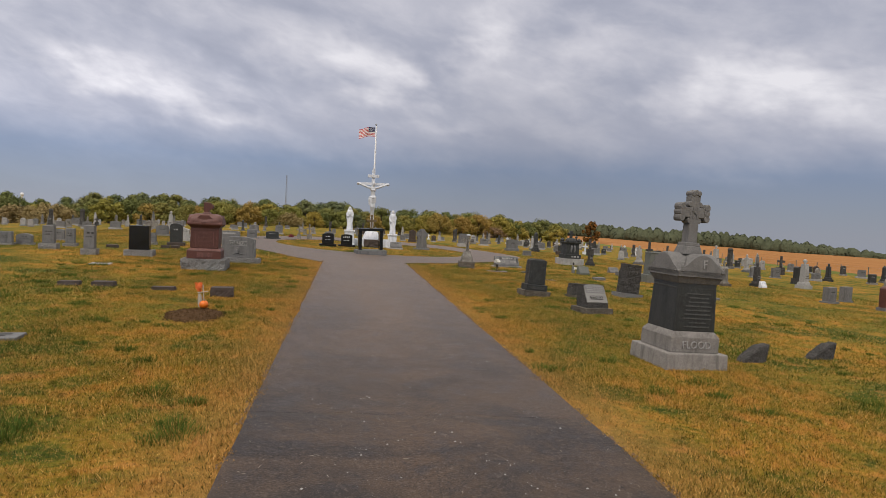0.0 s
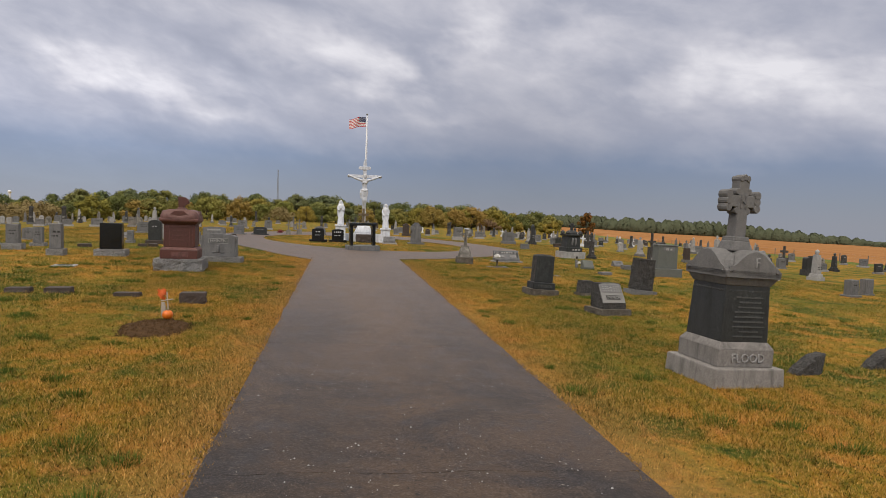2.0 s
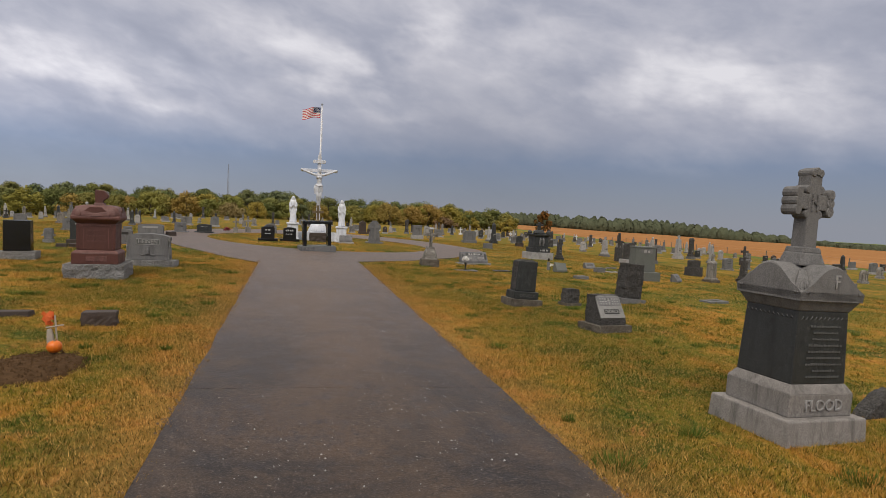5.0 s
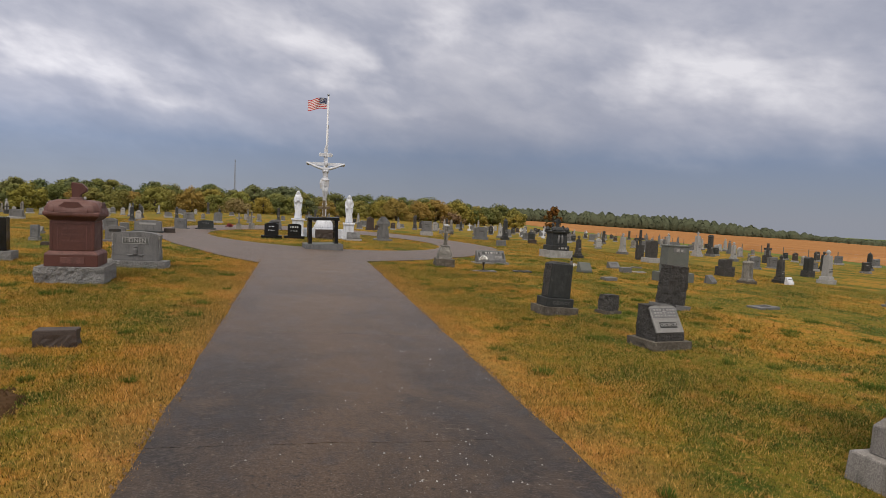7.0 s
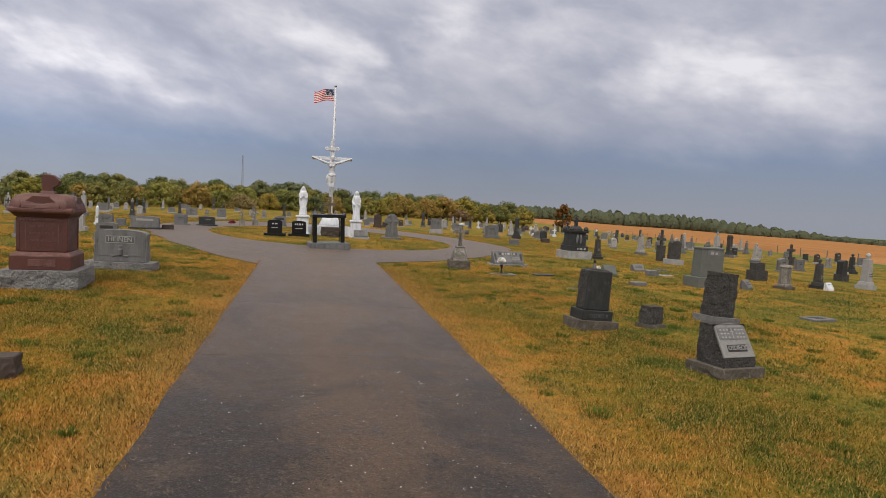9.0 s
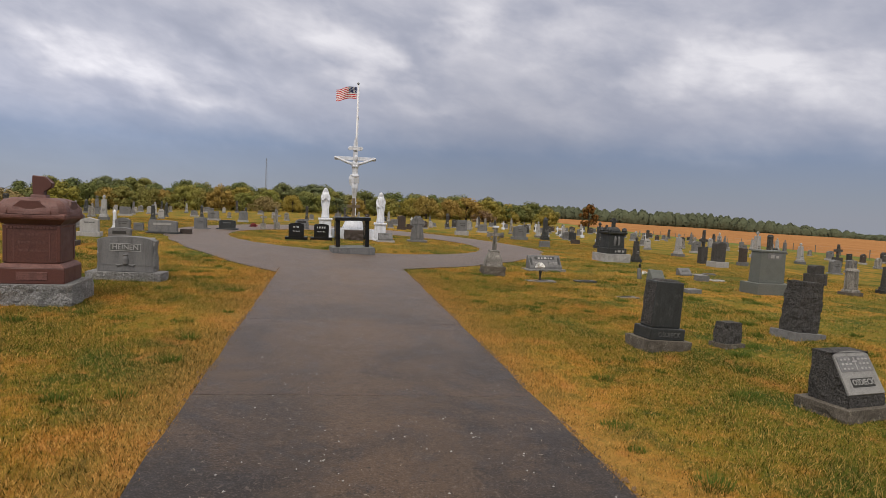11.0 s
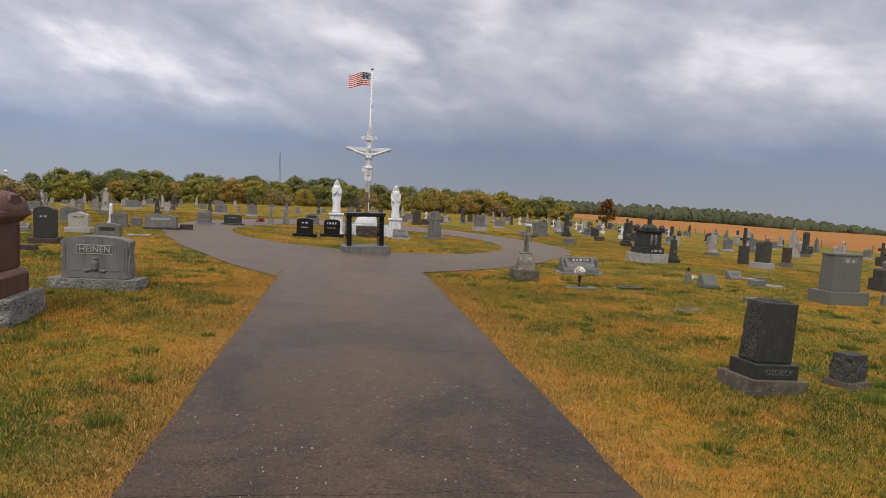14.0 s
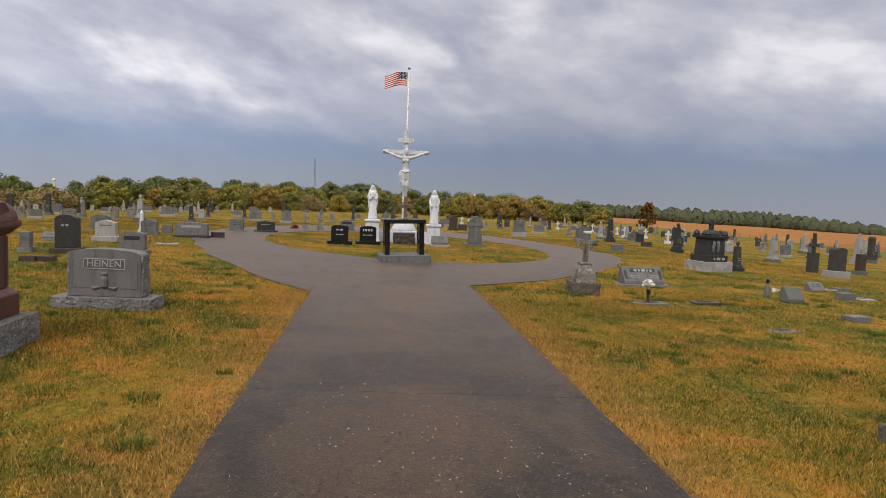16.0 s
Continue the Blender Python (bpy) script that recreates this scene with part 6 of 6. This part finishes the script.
def tree(x, y, h, w, mat, seed, label, leaf=0.34, count=900, name="tree"):
    rnd = random.Random(seed)
    t = thing(name, x, y, rnd.uniform(0, 360), label, "tree", "trees along the cemetery's edge")
    verts, faces, centres = crown_mesh(rnd, h, w, leaf, count, 34)
    own = tube([(0, 0, -0.2), (0.05 * w * rnd.uniform(-1, 1), 0.04 * w, h * 0.3), (0, 0, h * 0.6), (0.05 * w, 0, h * 0.85)], [h * 0.03, h * 0.022, h * 0.014, h * 0.004], 8)
    for c, r in centres[::3]:
        z0 = min(c.z * 0.6, h * 0.5)
        tube([(0, 0, z0), ((c.x * 0.5, c.y * 0.5, (z0 + c.z) / 2)), c], [h * 0.011, h * 0.007, h * 0.002], 5, own)
    part("trunk", own, BARK, t)
    me = bpy.data.meshes.new("crown")
    me.from_pydata([tuple(v) for v in verts], [], faces)
    me.materials.append(mat)
    ob = new("crown", me)
    ob.parent = t
    return t


def woodland():
    rnd = random.Random(5)
    models = []
    for k in range(7):
        models.append(tree(-40 - 9 * k, -120, 6.4, (6.6, 5.4, 7.4, 6.0, 5.0, 7.0, 5.8)[k], GOLD if k < 4 else LEAF, 40 + k, "autumn tree turning yellow at the cemetery edge" if k < 4 else "broad green tree at the cemetery edge", 0.25, 3600))
    brush = [tree(-40 - 6 * k, -140, 3.0, 5.4, BRUSH, 60 + k, "low brown autumn thicket of bare brush", 0.2, 2200, "thicket") for k in range(3)]

    fresh = models + brush

    def place(src, x, y, sc):
        m = pose(x, y, ground_z(x, y) - 0.2, 0, 0, rnd.uniform(0, 360))
        if src in fresh:
            fresh.remove(src)
            ob = src
            ob.matrix_basis = m
        else:
            ob = copy_thing(src, m)
        ob.scale = (sc * rnd.uniform(1.0, 1.4), sc * rnd.uniform(1.0, 1.4), sc)
        return ob
    # the tree line across the left and the middle, by bearing from the drive
    az = -46.0
    while az < 20.5:
        dist = 112 + 16 * math.sin(az * 0.11) + (max(az, 0)) * 1.7
        rise = 4.6 if az < 2 else 4.6 - 0.03 * (az - 2)
        for layer in range(2):
            d = dist + layer * 11 + rnd.uniform(-4, 4)
            a = radians(az + rnd.uniform(-1.0, 1.0))
            x, y = 0.5 + d * math.sin(a), 2 + d * math.cos(a)
            el = {0: 0.3, 1: 0.6}[layer] if az < -21 else {0: 0.85, 1: 1.2}[layer] if az < 3 else {0: 0.5, 1: 0.75}[layer] if az < 17 else 0.25
            top = 1.6 + d * math.tan(radians(el + rnd.uniform(-0.6, 0.35)))
            sc = max(top - ground_z(x, y), 2.5) / 6.4
            place(rnd.choice(models[:4] if layer == 0 and rnd.random() < (0.4 if az < -27 else 0.2 if az < -14 else 0.72) else models[4:]), x, y, sc)
        if rnd.random() < 0.4:
            # taller trees farther back show between the crowns
            a, d = radians(az + rnd.uniform(-1.0, 1.0)), dist + 45 + rnd.uniform(-8, 8)
            x, y = 0.5 + d * math.sin(a), 2 + d * math.cos(a)
            top = 1.6 + d * math.tan(radians((0.85 if az < -21 else 1.3 if az < 3 else 0.8 if az < 17 else 0.3) + rnd.uniform(-0.3, 0.2)))
            place(rnd.choice(models[4:]), x, y, max(top - ground_z(x, y), 2.5) / 6.4)
        if rnd.random() < (0.5 if az < -20 else 0.12):
            a = radians(az + rnd.uniform(-0.8, 0.8))
            d = dist - 9 + rnd.uniform(-3, 3)
            place(rnd.choice(brush), 0.5 + d * math.sin(a), 2 + d * math.cos(a), rnd.uniform(0.6, 1.0))
        az += 0.84


woodland()
tree(40.7, 95.3, 4.9, 2.8, RUST, 77, "small rust-leaved tree at the field's edge", 0.3, 700)


def far_woods():
    """The wood beyond the crop, a long uneven belt."""
    rnd = random.Random(9)
    verts, faces = [], []
    az = 17.0
    while az < 62.0:
        for layer in range(3):
            d = 620 + 60 * layer + 30 * math.sin(az * 0.6)
            a = radians(az + rnd.uniform(-0.2, 0.2))
            x, y = d * math.sin(a), d * math.cos(a)
            el = 0.16 - 0.012 * (az - 25) if az < 34 else 0.05 - 0.095 * (az - 34)
            top = 1.6 + d * math.tan(radians(max(el, -1.6) + rnd.uniform(-0.42, 0.02)))
            z0 = ground_z(x, y)
            h, w = max(top - z0, 4.0), rnd.uniform(8, 15)
            for k in range(300):
                u = rnd.random()
                r = w * 0.5 * math.sin(math.pi * min(0.2 + 0.75 * u, 0.97))
                b = rnd.uniform(0, 6.28)
                p = Vector((x + r * math.cos(b), y + r * math.sin(b), z0 + h * u))
                out = Vector((math.cos(b), math.sin(b), 1.6 * (u - 0.35)))
                m = out.to_track_quat("Z", "Y").to_matrix() @ Euler((rnd.uniform(-0.2, 0.2), rnd.uniform(-0.2, 0.2), rnd.uniform(0, 6.28))).to_matrix()
                s = rnd.uniform(1.4, 2.7)
                n = len(verts)
                verts += [tuple(p + m @ Vector(v) * s) for v in ((-0.55, -0.4, 0), (0.5, -0.5, 0.1), (0.6, 0.35, 0), (-0.3, 0.55, 0.1))]
                faces.append((n, n + 1, n + 2, n + 3))
        az += 0.42
    me = bpy.data.meshes.new("far_woods")
    me.from_pydata(verts, [], faces)
    me.materials.append(FARLEAF)
    tagged(new("far_woods", me), "hazy grey-green belt of distant woodland", "woods", kind="stuff")


far_woods()


def far_masts():
    for az, el, d, r in ((-25.9, 0.6, 420, 1.0), (9.2, 0.62, 520, 1.0)):
        x, y = d * math.sin(radians(az)), d * math.cos(radians(az))
        t = thing("water_tower", x, y, 0, "far white globe water tower above the trees", "water tower", "far water towers")
        h = 1.6 + d * math.tan(radians(el)) - ground_z(x, y)
        part("stem", lathe([(0.7, -0.5), (0.5, h * 0.6), (0.6, h - r * 0.8)], 12), POLE, t)
        part("globe", lathe([(r * math.cos(e), h + r * math.sin(e)) for e in (-1.3, -0.9, -0.45, 0.0, 0.45, 0.9, 1.3)], 18), POLE, t, smooth=True)
    d, az = 420, -5.55
    x, y = d * math.sin(radians(az)), d * math.cos(radians(az))
    t = thing("radio_mast", x, y, 0, "thin grey lattice radio mast far behind the trees", "mast")
    h = 1.6 + d * math.tan(radians(3.5)) - ground_z(x, y)
    own = bmesh.new()
    for k in range(3):
        a = 2.094 * k
        tube([(0.9 * math.cos(a), 0.9 * math.sin(a), -0.5), (0.3 * math.cos(a), 0.3 * math.sin(a), h)], [0.14, 0.1], 4, own)
        for j in range(14):
            z, z2 = h * j / 14, h * (j + 1) / 14
            r1, r2, b = 0.9 - 0.6 * j / 14, 0.9 - 0.6 * (j + 1) / 14, 2.094 * (k + 1)
            tube([(r1 * math.cos(a), r1 * math.sin(a), z), (r2 * math.cos(b), r2 * math.sin(b), z2)], [0.06, 0.06], 3, own)
    part("lattice", own, STEEL, t)


far_masts()


# ---- grass, chips ----
def blades(name, x0, x1, y0, y1, per, tall, wide, seed, keep):
    rng = np.random.default_rng(seed)
    count = int((x1 - x0) * (y1 - y0) * per)
    x, y = rng.uniform(x0, x1, count), rng.uniform(y0, y1, count)
    ok = np.array([keep(a, b) for a, b in zip(x, y)])
    x, y = x[ok], y[ok]
    n = len(x)
    z = np.array([ground_z(a, b) for a, b in zip(x, y)])
    turn, lean, way = rng.uniform(0, 2 * np.pi, n), rng.uniform(0.45, 1.52, n), rng.uniform(0, 2 * np.pi, n)
    clump = np.sin(9.0 * x + 2.5 * np.sin(6.3 * y)) * np.sin(8.1 * y + 2.2 * np.sin(7.7 * x)) + 0.6 * np.sin(23.0 * x + 3.0 * np.sin(17.0 * y)) * np.sin(21.0 * y + 2.0 * np.sin(19.0 * x))
    h, w = tall * rng.uniform(0.55, 1.35, n) * np.clip(0.95 + 0.6 * clump, 0.3, 1.5), wide * rng.uniform(0.6, 1.3, n)
    co = np.zeros((n, 3, 3))
    co[:, 0] = np.stack([x - np.cos(turn) * w, y - np.sin(turn) * w, z - 0.004], 1)
    co[:, 1] = np.stack([x + np.cos(turn) * w, y + np.sin(turn) * w, z - 0.004], 1)
    co[:, 2] = np.stack([x + np.cos(way) * h * np.sin(lean), y + np.sin(way) * h * np.sin(lean), z + h * np.cos(lean) + 0.008], 1)
    me = bpy.data.meshes.new(name)
    me.vertices.add(n * 3), me.loops.add(n * 3), me.polygons.add(n)
    me.vertices.foreach_set("co", co.ravel())
    me.loops.foreach_set("vertex_index", np.arange(n * 3, dtype=np.int32))
    me.polygons.foreach_set("loop_start", np.arange(0, n * 3, 3, dtype=np.int32))
    me.update(calc_edges=True)
    me.materials.append(BLADE)
    return tagged(new(name, me), "short mown straw-coloured and green grass blades", "grass", kind="stuff")


def open_turf(x, y):
    if on_drive(x, y, -0.045 - 0.035 * math.sin(7.3 * y + 2.0 * math.sin(17.0 * y)) - 0.025 * math.sin(41.0 * y)):
        return False
    if ((x + 1.82) / 0.4) ** 2 + ((y - 8.92) / 0.54) ** 2 < 1.0:
        return math.sin(61.0 * x + 9.0 * math.sin(37.0 * y)) * math.sin(53.0 * y) > 0.7
    return True


NEAR = (-5.6, 8.2, 2.4, 21.5)


def in_near(x, y):
    return NEAR[0] < x < NEAR[1] and NEAR[2] < y < NEAR[3]


def verge(x, y):
    """The strips beside the drive that the walk passes closest."""
    return -3.4 < x < 5.6 and 3.0 < y < 19.5


blades("grass", -3.4, 5.6, 3.0, 19.5, 9000, 0.029, 0.003, 1, open_turf)
blades("grass", *NEAR, 2600, 0.034, 0.0045, 3, lambda a, b: not verge(a, b) and open_turf(a, b))
blades("grass", -14, 18, 6, 46, 640, 0.03, 0.007, 2, lambda a, b: not in_near(a, b) and open_turf(a, b))


def tufts():
    """Longer, greener tufts that the mower has left."""
    rng = np.random.default_rng(8)
    pts = []
    while len(pts) < 260:
        x, y = rng.uniform(-6, 10), rng.uniform(3, 26)
        if not on_drive(x, y, 0.25):
            pts.append((x, y, rng.uniform(0.05, 0.2), rng.uniform(0.035, 0.07)))
    co = []
    for x, y, r, h in pts:
        for k in range(int(60 + 900 * r)):
            a, q = rng.uniform(0, 6.28), r * rng.random() ** 0.6
            bx, by = x + q * math.cos(a), y + q * math.sin(a) * 0.8
            z, t, l = ground_z(bx, by), rng.uniform(0, 6.28), rng.uniform(0.1, 1.0)
            hh = h * rng.uniform(0.6, 1.4)
            co.append(((bx - math.cos(t) * 0.003, by - math.sin(t) * 0.003, z), (bx + math.cos(t) * 0.003, by + math.sin(t) * 0.003, z), (bx + math.cos(a) * hh * math.sin(l), by + math.sin(a) * hh * math.sin(l), z + 0.01 + hh * math.cos(l))))
    n = len(co)
    me = bpy.data.meshes.new("grass_tufts")
    me.vertices.add(n * 3), me.loops.add(n * 3), me.polygons.add(n)
    me.vertices.foreach_set("co", np.array(co).ravel())
    me.loops.foreach_set("vertex_index", np.arange(n * 3, dtype=np.int32))
    me.polygons.foreach_set("loop_start", np.arange(0, n * 3, 3, dtype=np.int32))
    me.update(calc_edges=True)
    me.materials.append(TUFT)
    tagged(new("grass_tufts", me), "scattered longer green grass tufts in the lawn", "grass", kind="stuff")


def tuft_material():
    m, add, link, bsdf = material("green grass tufts")
    geo = add("ShaderNodeNewGeometry")
    base = mixer(add, link, (geo, "Random Per Island"), (0.035, 0.075, 0.01), (0.13, 0.17, 0.03))
    link(*base, bsdf, "Base Color")
    bsdf.inputs["Roughness"].default_value = 0.7
    bsdf.inputs["Specular IOR Level"].default_value = 0.1
    return m


TUFT = tuft_material()
tufts()


def chips():
    """Pale stone chips and dry clippings strewn on the drive."""
    rnd = random.Random(2)
    verts, faces = [], []
    for k in range(10500):
        x = ROAD_MID + rnd.triangular(-1, 1, 0.15) * ROAD_HALF
        y = rnd.uniform(1.5, 20.5)
        if noise.noise((x * 1.7, y * 1.1, 0.0)) + 0.5 * noise.noise((x * 5.0, y * 4.0, 3.0)) < rnd.uniform(-0.3, 0.5):
            continue
        r = 0.002 + 0.009 * rnd.random() ** 5
        z = ground_z(x, y) + 0.026
        n = len(verts)
        a = rnd.uniform(0, 6.28)
        for q in range(4):
            verts.append((x + r * math.cos(a + q * 1.57) * rnd.uniform(0.7, 1.3), y + r * math.sin(a + q * 1.57) * rnd.uniform(0.7, 1.3), z - 0.002))
        verts.append((x, y, z + r * 0.7))
        faces += [(n + q, n + (q + 1) % 4, n + 4) for q in range(4)]
    me = bpy.data.meshes.new("stone_chips")
    me.from_pydata(verts, [], faces)
    me.materials.append(PALE)
    tagged(new("stone_chips", me), "pale stone chips scattered on the drive", "gravel", kind="stuff")
    verts, faces = [], []
    for k in range(420):
        side = rnd.choice((-1, 1))
        x = ROAD_MID + side * (ROAD_HALF - abs(rnd.gauss(0, 0.3)) if k % 3 else rnd.uniform(0, ROAD_HALF))
        y = rnd.uniform(1.5, 20.5)
        a, s = rnd.uniform(0, 6.28), rnd.uniform(0.01, 0.03)
        z = ground_z(x, y) + 0.03
        n = len(verts)
        c, d = math.cos(a), math.sin(a)
        verts += [(x - c * s, y - d * s, z), (x + d * 0.002, y - c * 0.002, z + 0.004), (x + c * s, y + d * s, z), (x - d * 0.002, y + c * 0.002, z + 0.004)]
        faces.append((n, n + 1, n + 2, n + 3))
    me = bpy.data.meshes.new("dry_clippings")
    me.from_pydata(verts, [], faces)
    me.materials.append(STICKS)
    tagged(new("dry_clippings", me), "dry grass clippings strewn on the drive", "clippings", kind="stuff")


chips()


def drive_edge():
    """Crumbs of dry soil and dead roots along the cut edge of the lawn."""
    rnd = random.Random(21)
    verts, faces = [], []
    for k in range(2600):
        side = 1 if rnd.random() < 0.62 else -1
        y = 2.0 + 17.8 * rnd.random()
        if side * math.sin(2.1 * y) + 0.6 * math.sin(5.3 * y) < -0.5:
            continue
        x = ROAD_MID + side * (ROAD_HALF + 0.012 + rnd.gauss(0, 0.022))
        r = rnd.uniform(0.004, 0.013)
        z = ground_z(x, y) + 0.02
        a, n = rnd.uniform(0, 6.28), len(verts)
        for q in range(5):
            verts.append((x + r * math.cos(a + q * 1.257) * rnd.uniform(0.7, 1.3), y + 1.4 * r * math.sin(a + q * 1.257) * rnd.uniform(0.7, 1.3), z - 0.004))
        verts.append((x, y, z + r * 0.8))
        faces += [(n + q, n + (q + 1) % 5, n + 5) for q in range(5)]
    me = bpy.data.meshes.new("soil_crumbs")
    me.from_pydata(verts, [], faces)
    me.materials.append(CRUMB)
    tagged(new("soil_crumbs", me), "dry soil crumbs along the cut edge of the lawn", "soil", kind="stuff")


drive_edge()
